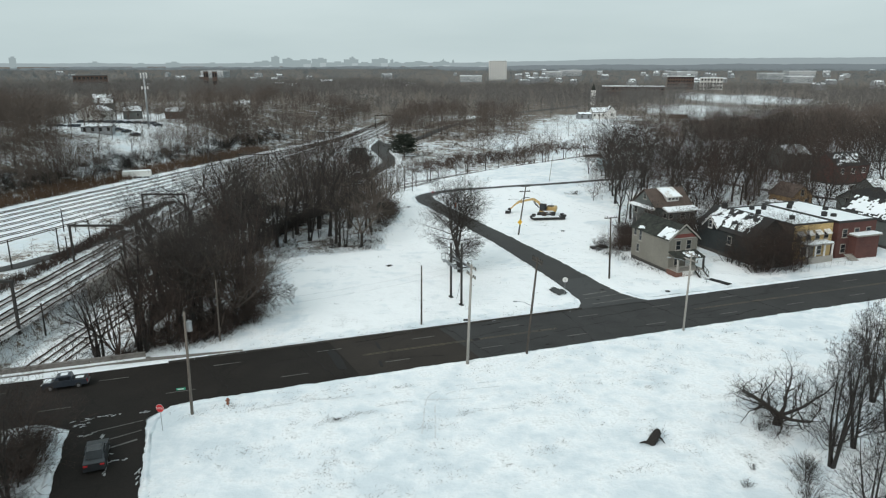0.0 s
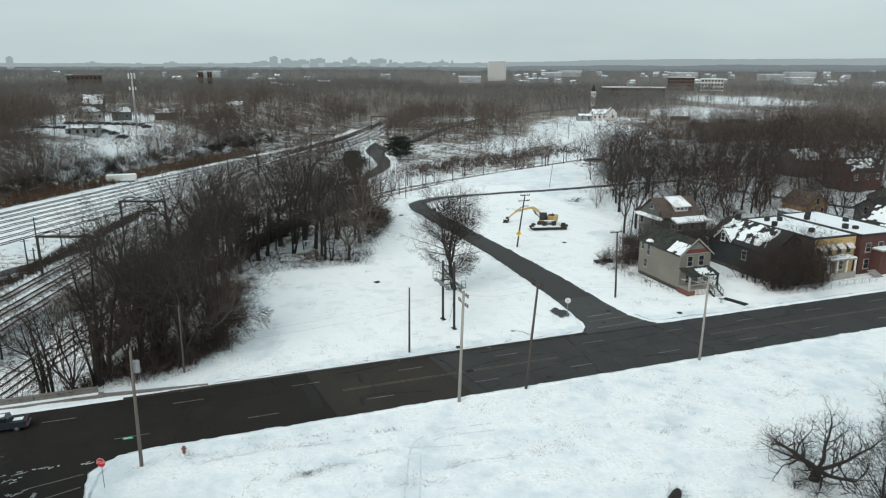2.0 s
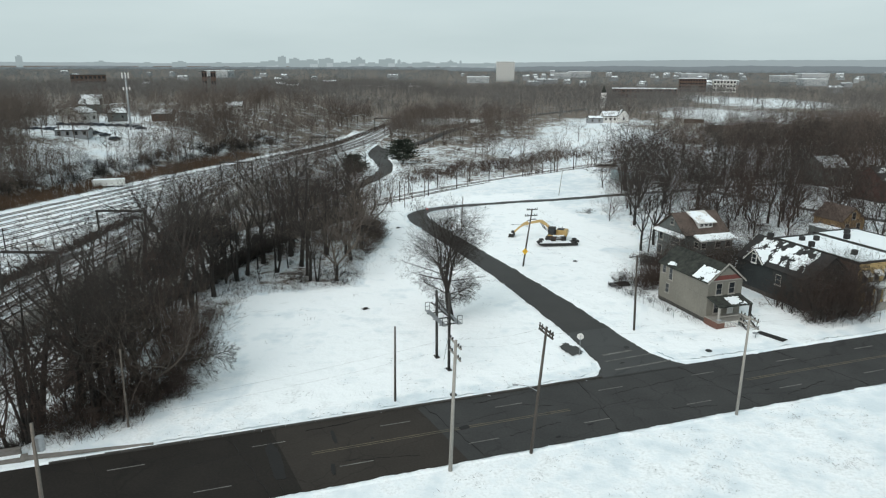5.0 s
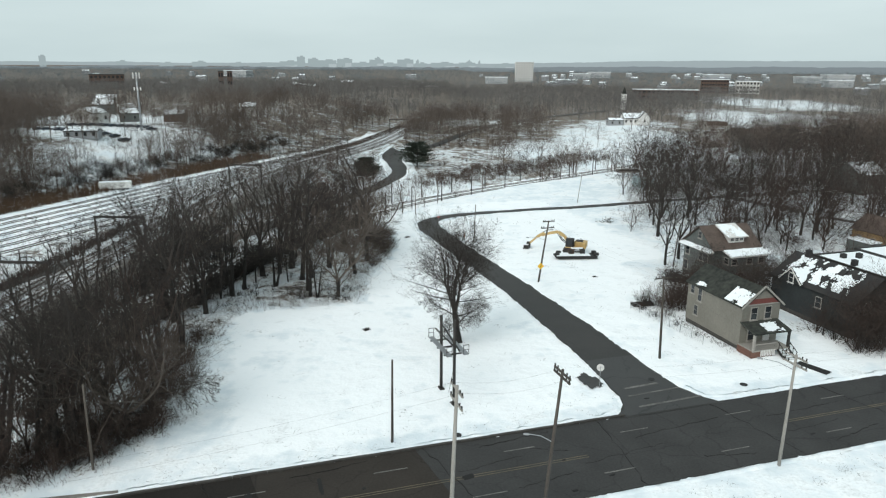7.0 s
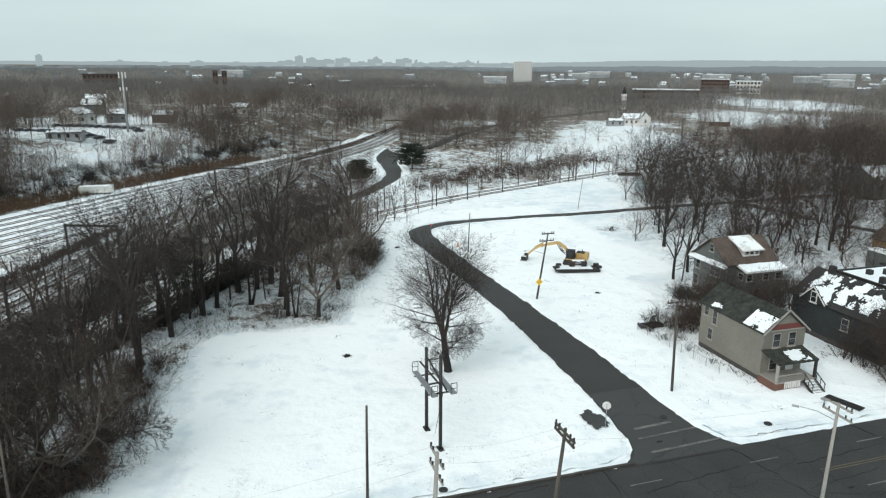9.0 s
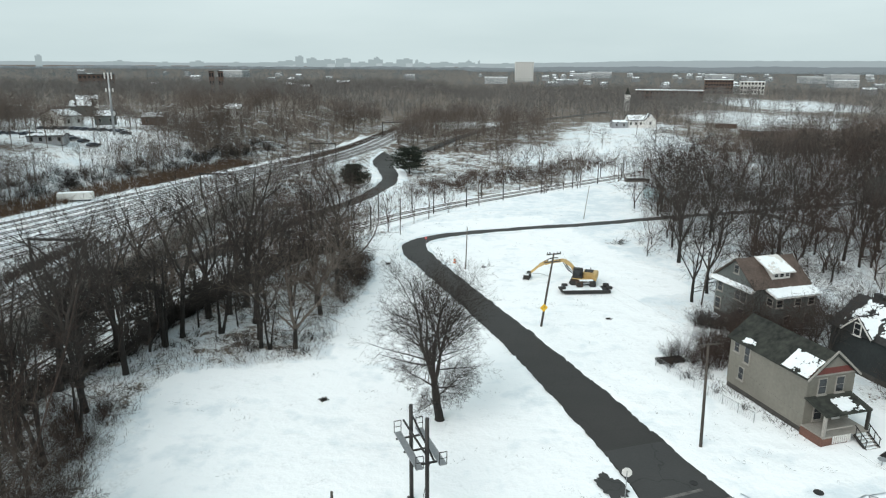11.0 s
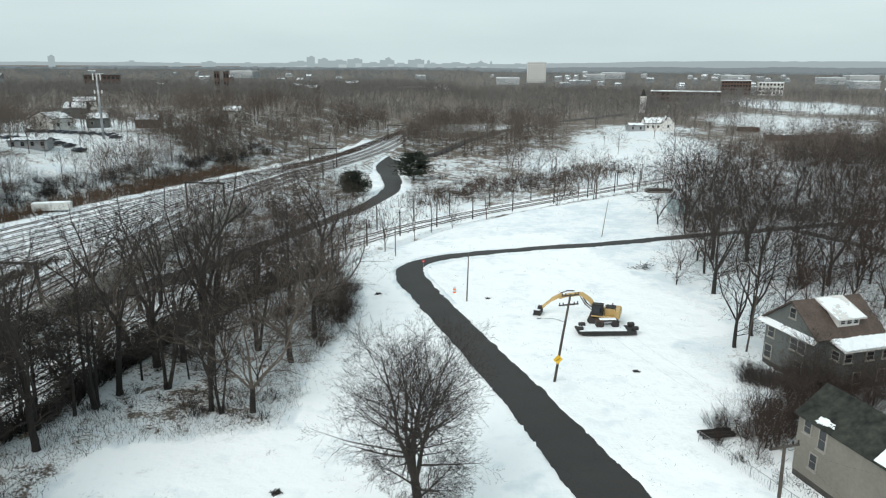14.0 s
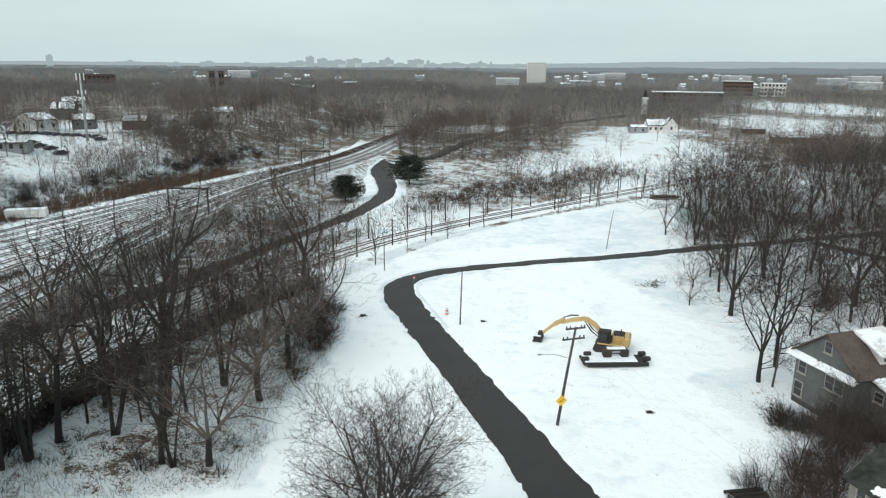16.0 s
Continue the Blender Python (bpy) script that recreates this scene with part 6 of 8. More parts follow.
def gable_house(name, label, u, v, w, d, eave, ridge, axis, wall_mat, roof_mat, turn=0.0, over=0.35, base=0.55, z=None):
    """Walls, foundation and a gabled roof. The front left corner stands at (u, v); axis: the ridge runs along x or y."""
    x, y = at_uv(u, v)
    z = ground_z(x, y) if z is None else z
    root = thing(name, label, "house", pose(x, y, z, 0, 0, 20 + turn))
    part("foundation", Build().box((w / 2, d / 2, base / 2 - 0.2), (w - 0.08, d - 0.08, base + 0.4)), KERB, root)
    b = Build()
    if axis == "y":
        poly = [(0, base), (w, base), (w, eave), (w / 2, ridge), (0, eave)]
        b.prism([(px, py) for px, py in poly], pose(0, d, 0, 90, 0, 0), d)
    else:
        poly = [(0, base), (d, base), (d, eave), (d / 2, ridge), (0, eave)]
        b.prism([(px, py) for px, py in poly], Matrix(((0, 0, 1, 0), (1, 0, 0, 0), (0, 1, 0, 0), (0, 0, 0, 1))), w)
    part("wall", b, wall_mat, root)
    half = (w if axis == "y" else d) / 2
    run = math.hypot(half, ridge - eave)
    tilt = math.degrees(math.atan2(ridge - eave, half))
    length = (d if axis == "y" else w) + 2 * over
    planes = []
    for s in (0, 1):
        rb = Build()
        if axis == "y":
            m = pose(w / 2, -over, ridge + 0.1, 0, tilt, 0) if s else pose(w / 2, -over, ridge + 0.1, 0, -tilt, 0) @ Matrix.Diagonal((-1, 1, 1, 1))
        else:
            m = pose(-over, d / 2, ridge + 0.1, -tilt, 0, 0) if s else pose(-over, d / 2, ridge + 0.1, tilt, 0, 0) @ Matrix.Diagonal((1, -1, 1, 1))
        ext = run + over
        if axis == "y":
            rb.box(None, (ext, length, 0.14), m=m @ pose(ext / 2, length / 2, -0.07))
        else:
            rb.box(None, (length, ext, 0.14), m=m @ pose(length / 2, ext / 2, -0.07))
        slope = part("roof", rb, roof_mat, root)
        planes.append((slope, m, ext, length))
    return root, planes


# the beige house beside the lane
h1, roofs = gable_house("house", "narrow beige two-storey house with mossy roof and red gable", 43.5, 19.6, 5.5, 10.8, 5.7, 7.85, "y", SIDING, SHINGLE, -1)
part("gable_band", Build().prism([(0.05, 5.85), (5.45, 5.85), (4.7, 6.5), (0.8, 6.5)], pose(0, 0.0, 0, 90, 0, 0), 0.06), REDTRIM, h1, "brick-red painted gable band")
part("gable_trim", Build().prism([(0.75, 6.5), (4.75, 6.5), (2.75, 7.9)], pose(0, 0.0, 0, 90, 0, 0), 0.05), SIDING, h1)
for s in (0, 1):
    b = Build()
    b.bar((2.75, -0.33, 8.15), (2.75 + (3.1 if s else -3.1), -0.33, 5.5), 0.1, 0.2)
    part("barge_board", b, OLDTRIM, h1)
part("gable_beam", Build().box((2.75, -0.06, 5.8), (5.6, 0.14, 0.14)), OLDTRIM, h1)
for x in (1.7, 3.75):
    window(h1, wall_pose("f", x, 0, 4.65), 0.85, 1.5, OLDTRIM)
window(h1, wall_pose("f", 1.6, 0, 2.0), 0.9, 1.5, OLDTRIM)
part("door", Build().box((3.9, -0.03, 1.75), (0.95, 0.1, 2.05)), TRIM, h1)
for y, z, ww, hh in ((9.7, 4.95, 0.7, 1.1), (8.1, 4.6, 0.7, 1.7), (8.7, 2.3, 0.7, 1.3)):
    window(h1, wall_pose("l", 0, y, z), ww, hh, OLDTRIM)
slope, m, ext, length = roofs[0]
snow_patch(slope, m @ pose(1.35, 0.3, 0.01), 2.4, 3.4, 2.2, 0.72, 0.09)
snow_patch(slope, m @ pose(2.6, 4.0, 0.01), 1.2, 5.5, 7.9, 0.08, 0.1)
# its porch
part("porch_base", Build().box((1.35, -1.3, 0.32), (3.1, 2.6, 1.0), bevel=0.03), REDBRICK, h1, "red brick porch base")
part("porch_floor", Build().box((2.6, -1.3, 0.86), (5.4, 2.7, 0.14)), OLDTRIM, h1)
b = Build()
b.prism([(0.55, 2.92), (0.55, 3.12), (3.3, 3.75), (3.3, 3.55)], Matrix(((0, 0, 1, -0.05), (1, 0, 0, -3.2), (0, 1, 0, 0), (0, 0, 0, 1))), 5.3)
pr = part("porch_roof", b, SHINGLE, h1)
snow_patch(pr, pose(2.0, -2.6, 3.14, 12.9, 0, 0), 2.4, 2.2, 4.0, 0.55, 0.12)
for x in (0.1, 5.1):
    part("porch_post", Build().box((x, -2.45, 1.95), (0.28, 0.28, 2.1), bevel=0.03), OLDTRIM if x < 1 else DARKSTEEL, h1)
for k in range(9):
    part("baluster", Build().box((1.1 + 0.24 * k, -2.68, 0.55), (0.14, 0.06, 0.75)), TRIM, h1)
part("porch_rail", Build().box((1.6, -2.68, 1.75), (2.9, 0.1, 0.1)), OLDTRIM, h1)
for k in range(5):
    part("step", Build().box((4.2, -2.85 - 0.3 * k, 0.72 - 0.17 * k), (1.5, 0.34, 0.06)), OLDTRIM, h1)
    part("step_snow", Build().box((4.1, -2.87 - 0.3 * k, 0.77 - 0.17 * k), (1.2, 0.26, 0.05), bevel=0.02), SNOW, h1)
for x in (3.42, 4.98):
    b = Build()
    b.bar((x, -2.7, 1.75), (x, -4.2, 0.85), 0.07)
    b.bar((x, -2.7, 0.8), (x, -4.2, -0.05), 0.12, 0.25)
    for k in range(3):
        b.bar((x, -2.9 - 0.6 * k, 0.7 - 0.34 * k), (x, -2.9 - 0.6 * k, 1.6 - 0.36 * k), 0.06)
    part("handrail", b, DARKSTEEL, h1)

# the grey house with a brown roof
h2, roofs = gable_house("house", "grey-green two-storey house with a brown roof and snowy dormer", 57.8, 43.1, 8.4, 7.6, 5.9, 8.8, "x", GREYSIDE, BROWNSH, 0, 0.5)
slope, m, ext, length = roofs[0]
dm = Build()
dm.prism([(0.7, 6.4), (0.7, 7.5), (3.6, 8.6), (3.6, 6.4)], Matrix(((0, 0, 1, 3.1), (1, 0, 0, 0), (0, 1, 0, 0), (0, 0, 0, 1))), 2.9)
dorm = part("dormer", dm, TRIM, h2, "shed dormer with a row of small windows")
for x in (3.65, 4.55, 5.45):
    window(dorm, wall_pose("f", x, 0.7, 7.05), 0.6, 0.45, TRIM, False)
dr = part("dormer_roof", Build().prism([(0.25, 7.4), (0.25, 7.55), (3.9, 8.95), (3.9, 8.8)], Matrix(((0, 0, 1, 2.6), (1, 0, 0, 0), (0, 1, 0, 0), (0, 0, 0, 1))), 3.9), TRIM, h2)
snow_patch(dr, pose(2.6, 0.25, 7.56, 21.0, 0, 0), 3.8, 3.8, 9.0, 0.62, 0.16)
wing = part("front_wing", Build().box((5.0, -0.9, 2.6), (6.7, 2.0, 4.4)), GREYSIDE, h2)
wr = part("wing_roof", Build().prism([(-2.3, 4.85), (-2.3, 5.0), (0.3, 5.75), (0.3, 5.55)], Matrix(((0, 0, 1, 1.4), (1, 0, 0, 0), (0, 1, 0, 0), (0, 0, 0, 1))), 7.3), TRIM, h2)
snow_patch(wr, pose(1.4, -2.3, 5.01, 16.0, 0, 0), 7.6, 2.7, 12.0, 1.5, 0.2, 0.2)
for x in (1.5, 4.4, 6.6):
    window(h2, wall_pose("f", x + 0.8, -1.9, 4.1), 0.9, 0.9, OLDTRIM)
for x in (3.0, 6.3):
    window(h2, wall_pose("f", x + 0.8, -1.9, 1.7), 0.9, 1.2, OLDTRIM)
for y, z, ww, hh in ((3.8, 7.4, 0.8, 1.1), (2.0, 4.0, 1.0, 1.3), (3.1, 4.0, 1.0, 1.3), (6.6, 4.2, 0.9, 1.3), (2.2, 1.6, 1.0, 1.3), (6.8, 1.7, 1.0, 1.5)):
    window(h2, wall_pose("l", 0, y, z), ww, hh, OLDTRIM)
window(h2, wall_pose("l", 1.7, -0.95, 4.1), 0.9, 0.9, OLDTRIM)
pent = part("pent_roof", Build().prism([(-0.55, 5.0), (-0.55, 5.1), (0.1, 5.6), (0.1, 5.4)], Matrix(((1, 0, 0, 0), (0, 0, 1, 0), (0, 1, 0, 0), (0, 0, 0, 1))), 8.6), TRIM, h2)
snow_patch(pent, pose(-0.6, 0.2, 5.1, 0, -38, 0), 0.8, 8.0, 3.0, 1.0, 0.2)

# the burnt dark house
h3, roofs = gable_house("house", "dark burnt-out house with a broken snowy roof", 59.9, 18.6, 7.8, 14.1, 4.7, 7.7, "y", TEALSIDE, DARKSH, 0, 0.4)
slope, m, ext, length = roofs[0]
snow_patch(slope, m @ pose(0.1, 2.2, 0.02), ext * 0.82, 7.6, 21.0, 0.44, 0.1)
snow_patch(slope, m @ pose(0.3, 9.6, 0.02), ext * 0.7, 4.0, 24.0, 0.3, 0.1)
cross = Build()
cross.prism([(-0.3, 4.6), (3.9, 4.6), (1.8, 6.6)], Matrix(((0, 0, 1, -0.25), (1, 0, 0, 8.6), (0, 1, 0, 0), (0, 0, 0, 1))), 3.4)
cg = part("side_gable", cross, TEALSIDE, h3)
for s in (-1, 1):
    rb = Build()
    mm = Matrix.Translation((-0.5, 10.4, 6.75)) @ pose(0, 0, 0, s * 43, 0, 0)
    rb.box(None, (3.8, 3.0, 0.12), m=mm @ pose(1.9, -s * 1.5, 0))
    sr = part("gable_roof", rb, DARKSH, h3)
    snow_patch(sr, mm @ pose(0, -2.9 if s > 0 else 0.1, 0.07), 3.7, 2.8, 30.0 + s, 0.6, 0.11)
part("verge_board", Build().bar((-0.52, 8.35, 4.62), (-0.52, 10.4, 6.62), 0.1, 0.16), TRIM, h3)
part("verge_board", Build().bar((-0.52, 12.45, 4.62), (-0.52, 10.4, 6.62), 0.1, 0.16), TRIM, h3)
window(h3, wall_pose("l", -0.26, 10.4, 5.2), 0.8, 1.3, TRIM)
window(h3, wall_pose("l", 0, 5.5, 3.1), 0.9, 1.4, OLDTRIM)
part("roof_hole", Build().box(None, (1.0, 0.9, 0.3), m=m @ pose(1.2, 5.4, 0.06)), BLACK, h3)
part("chimney", Build().box((3.9, 12.0, 7.7), (0.7, 0.7, 1.6), bevel=0.03), DARKSH, h3)
window(h3, wall_pose("f", 2.2, 0, 3.9), 0.9, 1.3, OLDTRIM)
window(h3, wall_pose("f", 5.2, 0, 3.9), 0.9, 1.3, OLDTRIM)


# two flat-roofed houses
def flat_house(name, label, u, v, w, d, hgt_, wall_mat, seed):
    x, y = at_uv(u, v)
    root = thing(name, label, "house", pose(x, y, 0, 0, 0, 20))
    part("wall", Build().box((w / 2, d / 2, hgt_ / 2 - 0.1), (w, d, hgt_ + 0.2)), wall_mat, root)
    b = Build()
    for c, s in (((w / 2, 0.12), (w + 0.2, 0.34)), ((w / 2, d - 0.12), (w + 0.2, 0.34)), ((0.1, d / 2), (0.34, d - 0.3)), ((w - 0.1, d / 2), (0.34, d - 0.3))):
        b.box((*c, hgt_ + 0.16), (*s, 0.36))
    part("parapet", b, DARKSTEEL, root)
    sn = Build().box((w / 2, d / 2 - 0.1, hgt_ + 0.14), (w - 0.5, d - 0.7, 0.24), bevel=0.1)
    part("roof_snow", sn, SNOW, root)
    return root


h4 = flat_house("house", "two-storey flat-roofed house of yellow brick with white awnings", 68.1, 18.0, 8.8, 16.0, 6.4, BRICKWALL, 1)
part("facade", Build().box((4.3, -0.12, 3.2), (8.62, 0.24, 6.5)), YELLOWBRICK, h4, "yellow brick street front")
for x in (1.1, 3.2, 5.2, 7.2):
    window(h4, wall_pose("f", x, -0.24, 4.5), 0.9, 1.3, OLDTRIM)
    aw = Build().prism([(-0.85, 4.75), (-0.85, 4.85), (0.0, 5.5), (0.0, 5.3)], Matrix(((0, 0, 1, x - 0.65), (1, 0, 0, -0.24), (0, 1, 0, 0), (0, 0, 0, 1))), 1.3)
    part("awning", aw, TRIM, h4, "white metal awning with snow")
part("porch_roof", Build().box((4.2, -1.15, 3.3), (6.0, 2.3, 0.22), bevel=0.04), OLDTRIM, h4)
part("porch_snow", Build().box((4.2, -1.15, 3.5), (5.9, 2.2, 0.22), bevel=0.09), SNOW, h4)
for x in (1.4, 3.2, 5.2, 7.0):
    part("porch_column", Build().box((x, -2.1, 1.85), (0.26, 0.26, 2.8), bevel=0.03), TRIM, h4)
part("porch_wall", Build().box((4.2, -2.15, 0.6), (6.0, 0.25, 1.2)), OLDTRIM, h4)
for x in (2.4, 5.8):
    window(h4, wall_pose("f", x, -0.24, 1.8), 1.2, 1.5, TRIM)
part("door", Build().box((4.2, -0.29, 1.6), (1.0, 0.1, 2.1)), OLDTRIM, h4)
for x, y, hh in ((3.2, 3.8, 1.1), (0.9, 9.5, 1.2), (5.0, 12.5, 1.1), (2.8, 13.2, 1.0)):
    part("chimney", Build().box((x, y, 6.3 + hh / 2), (0.7, 0.7, hh), bevel=0.03), DARKSH, h4)
h5 = flat_house("house", "two-storey flat-roofed house of dark red brick with a snowy roof", 77.4, 17.2, 9.0, 18.0, 6.4, REDSIDE, 2)
for x in (1.6, 4.4, 7.2):
    window(h5, wall_pose("f", x, 0, 4.5), 1.0, 1.4, OLDTRIM)
    window(h5, wall_pose("f", x, 0, 1.7), 1.0, 1.5, OLDTRIM)
part("bay_roof", Build().box((5.5, -1.0, 4.2), (6.0, 2.0, 0.2)), OLDTRIM, h5)
part("bay_snow", Build().box((5.5, -1.0, 4.4), (5.9, 1.9, 0.2), bevel=0.08), SNOW, h5)
part("bay_wall", Build().box((5.5, -0.8, 2.0), (5.4, 1.6, 4.2)), REDSIDE, h5)
for k in range(5):
    part("step", Build().box((2.0, -1.0 - 0.35 * k, 0.75 - 0.17 * k), (1.6, 0.4, 0.16)), OLDTRIM, h5)
for x, y, hh in ((3.0, 4.0, 0.9), (1.6, 4.8, 1.2), (1.2, 12.5, 1.2), (4.6, 15.5, 1.0), (6.5, 9.0, 1.0)):
    part("chimney", Build().box((x, y, 6.3 + hh / 2), (0.75, 0.75, hh), bevel=0.03), DARKSH, h5)

# houses behind
h6, roofs = gable_house("house", "tan house with a dark brown gabled roof among bare trees", 97.0, 47.0, 6.0, 6.5, 4.6, 7.0, "y", TANSIDE, BROWNSH)
for x, z in ((3.0, 5.4), (1.6, 3.2), (4.4, 3.2)):
    window(h6, wall_pose("f", x, 0, z), 0.8, 1.3, OLDTRIM)
for y in (1.8, 4.8):
    window(h6, wall_pose("l", 0, y, 2.8), 0.8, 1.3, OLDTRIM)
lean_ = part("lean_to", Build().box((-1.3, 2.5, 1.5), (2.6, 5.0, 3.0)), GREYSIDE, h6)
part("lean_to_snow", Build().box((-1.3, 2.5, 3.1), (2.9, 5.3, 0.25), bevel=0.08), SNOW, h6)
h7, roofs = gable_house("house", "grey two-storey house with a dark roof", 106, 36.5, 8.5, 6.5, 4.8, 7.0, "x", GREYSIDE, DARKSH)
for x in (1.6, 4.2, 6.8):
    window(h7, wall_pose("f", x, 0, 4.2), 0.9, 1.4, OLDTRIM)
    window(h7, wall_pose("f", x, 0, 1.6), 0.9, 1.4, OLDTRIM)
window(h7, wall_pose("l", 0, 3.7, 4.4), 0.9, 1.4, OLDTRIM)
h8, roofs = gable_house("house", "dark red house with a snow-flecked roof", 143, 76, 12, 9, 5.6, 8.8, "x", REDSIDE, DARKSH)
for x in (2, 6, 10):
    window(h8, wall_pose("f", x, 0, 4.0), 1.0, 1.4, TRIM)
slope, m, ext, length = roofs[0]
snow_patch(slope, m @ pose(0.5, 0.5, 0.02), length - 1, ext - 1, 41.0, 0.15, 0.4)
h9, roofs = gable_house("house", "blue-grey house with a snow-covered roof", 119, 43, 11, 8, 4.8, 7.6, "x", GREYSIDE, SHINGLE)
slope, m, ext, length = roofs[0]
snow_patch(slope, m @ pose(0.1, 0.1, 0.02), length - .2, ext - .2, 44.0, 0.7, 0.4)
for x in (2.5, 6, 9):
    window(h9, wall_pose("f", x, 0, 3.2), 1.0, 1.3, TRIM)
for u, v, w_, d_, wm, rm, cov, lab in ((150, 100, 9, 10, GREYSIDE, SHINGLE, 0.6, "small grey house with a snowy roof in the woods"), (165, 60, 10, 9, WHITESIDE, DARKSH, 0.5, "white house with a snowy roof among trees"),
                                       
                                       (135, 22, 9, 12, TANSIDE, DARKSH, 0.5, "tan house with a snowy roof by the avenue"), (110, 18, 9, 12, WHITESIDE, SHINGLE, 0.5, "white house with a snowy roof by the avenue"),
                                       (92, 17, 8, 13, GREYSIDE, DARKSH, 0.5, "grey house with a snowy roof by the avenue")):
    hx, roofs = gable_house("house", lab, u, v, w_, d_, 5.2, 8.2, "x" if w_ > 8.5 else "y", wm, rm)
    slope, m, ext, length = roofs[0]
    if w_ > 8.5:
        snow_patch(slope, m @ pose(0.1, 0.1, 0.02), length - .2, ext - .2, u, cov, 0.4)
    else:
        snow_patch(slope, m @ pose(0.1, 0.1, 0.02), ext - .2, length - .2, u, cov, 0.4)
    for x in (2.2, w_ - 2.2):
        window(hx, wall_pose("f", x, 0, 4.0), 0.9, 1.3, OLDTRIM)
        window(hx, wall_pose("f", x, 0, 1.6), 0.9, 1.3, OLDTRIM)


# ---- poles, wires ----
def utility_pole(name, label, x, y, height, lean=(0.0, 0.0), mat_=POLE, arms=(), lamp=None, arm_turn=110, box_=False, girth=0.16):
    """lean: how far the top stands off the foot. arms: heights of cross-arms below the top."""
    root = thing(name, label, "utility pole", pose(x, y, ground_z(x, y)), "utility poles")
    top = Vector((lean[0], lean[1], height))
    part("pole", Build().tube([(0, 0, -0.5), top * 0.5, top], [girth, girth * 0.85, girth * 0.66], 8), mat_, root, smooth=True)
    a = radians(arm_turn)
    d = Vector((math.cos(a), math.sin(a), 0))
    for k, (down, length) in enumerate(arms):
        c = top * ((height - down) / height)
        arm = part("cross_arm", Build().bar(c - d * length / 2, c + d * length / 2, 0.12, 0.14), mat_, root)
        for s in (-0.46, -0.28, 0.28, 0.46):
            p = c + d * length * s
            part("insulator", Build().tube([p + Vector((0, 0, .05)), p + Vector((0, 0, .28))], [0.05, 0.07], 6), DARKSTEEL, arm)
    if box_:
        p = top * 0.86 + Vector((0.35, 0.1, 0))
        part("transformer", Build().tube([p - Vector((0, 0, .5)), p + Vector((0, 0, .5))], [0.28, 0.28], 10), STEEL, root)
    if lamp:
        z, turn, length = lamp
        c = top * (z / height)
        e = Vector((math.cos(radians(turn)), math.sin(radians(turn)), 0)) * length
        arm = part("lamp_arm", Build().tube([c, c + e * 0.5 + Vector((0, 0, .45)), c + e + Vector((0, 0, .55))], [0.04, 0.035, 0.03], 6), STEEL, root)
        part("lamp_head", Build().box(c + e * 1.12 + Vector((0, 0, .52)), (0.5, 0.22, 0.13), rz=turn, bevel=0.05), STEEL, arm)
    return root


P0 = utility_pole("utility_pole", "grey wooden utility pole with white equipment boxes at the corner", -27.75, -15.5, 10.8, (0.2, 0.1), POLE, box_=True, girth=0.17)
P1 = utility_pole("utility_pole", "silvered wooden utility pole with two cross-arms by the avenue", 0, -3.3, 12.0, (0.4, 0.1), PALE_POLE, ((0.3, 2.6), (1.3, 2.6)), girth=0.18)
P2 = utility_pole("utility_pole", "leaning dark wooden utility pole with one cross-arm by the avenue", 7.2, -0.3, 12.0, (1.0, 0.3), DARKPOLE, ((0.3, 2.6), (0.62, 2.6)), (6.0, 175, 1.8), girth=0.16)
P3 = utility_pole("utility_pole", "pale wooden utility pole with a street-lamp arm by the avenue", 28.5, 7.4, 10.4, (0.25, 0.2), PALE_POLE, ((0.2, 2.4), (0.9, 2.6)), (9.0, 155, 2.4))
P4 = utility_pole("utility_pole", "dark wooden utility pole with a cross-arm beside the lane", 23.9, 30.3, 10.2, (-0.4, -0.2), DARKPOLE, ((0.1, 2.3),), arm_turn=20)
P5 = utility_pole("utility_pole", "leaning wooden utility pole with a yellow road sign beside the lane", 11.9, 60.1, 10.2, (1.3, 0.0), DARKPOLE, ((0.15, 2.0), (1.2, 2.3)), (7.0, 190, 2.6), arm_turn=20)
SP = utility_pole("short_pole", "short bare wooden pole on the lot by the avenue", -5.85, 9.4, 8.2, (0.1, 0.1), DARKPOLE, girth=0.13)
FP = utility_pole("short_pole", "thin leaning metal pole on the far part of the lot", 27.7, 129.1, 7.6, (0.9, 0), PALE_POLE, girth=0.1)
T1P = utility_pole("short_pole", "thin bare wooden pole by the bend of the alley", -12.4, 110.7, 6.0, (0, 0), POLE, girth=0.1)
S3 = utility_pole("short_pole", "slim wooden pole inside the bend of the lane", 1.4, 86.5, 7.4, (0.2, 0), POLE, girth=0.11)
S4 = utility_pole("utility_pole", "slim weathered dark pole behind the beige house", 36.2, 70.3, 7.2, (0.5, 0), DARKPOLE, girth=0.13)
S5 = utility_pole("utility_pole", "leaning grey pole beside the side street", -45, -21.5, 9.5, (-1.3, 0.2), PALE_POLE, girth=0.15)
S6 = utility_pole("utility_pole", "dark slim pole near the bridge", -31.0, 3.4, 8.0, (0.1, 0), POLE, girth=0.12)


def wire(name, label, a, b_, sag=0.5, r=0.004):
    a, b_ = Vector(a), Vector(b_)
    pts = [a.lerp(b_, k / 14) - Vector((0, 0, sag * 4 * (k / 14) * (1 - k / 14))) for k in range(15)]
    return tagged(part(name, Build().tube(pts, [r] * 15, 3, False), WIRE, None), label, "wire", "overhead wires")


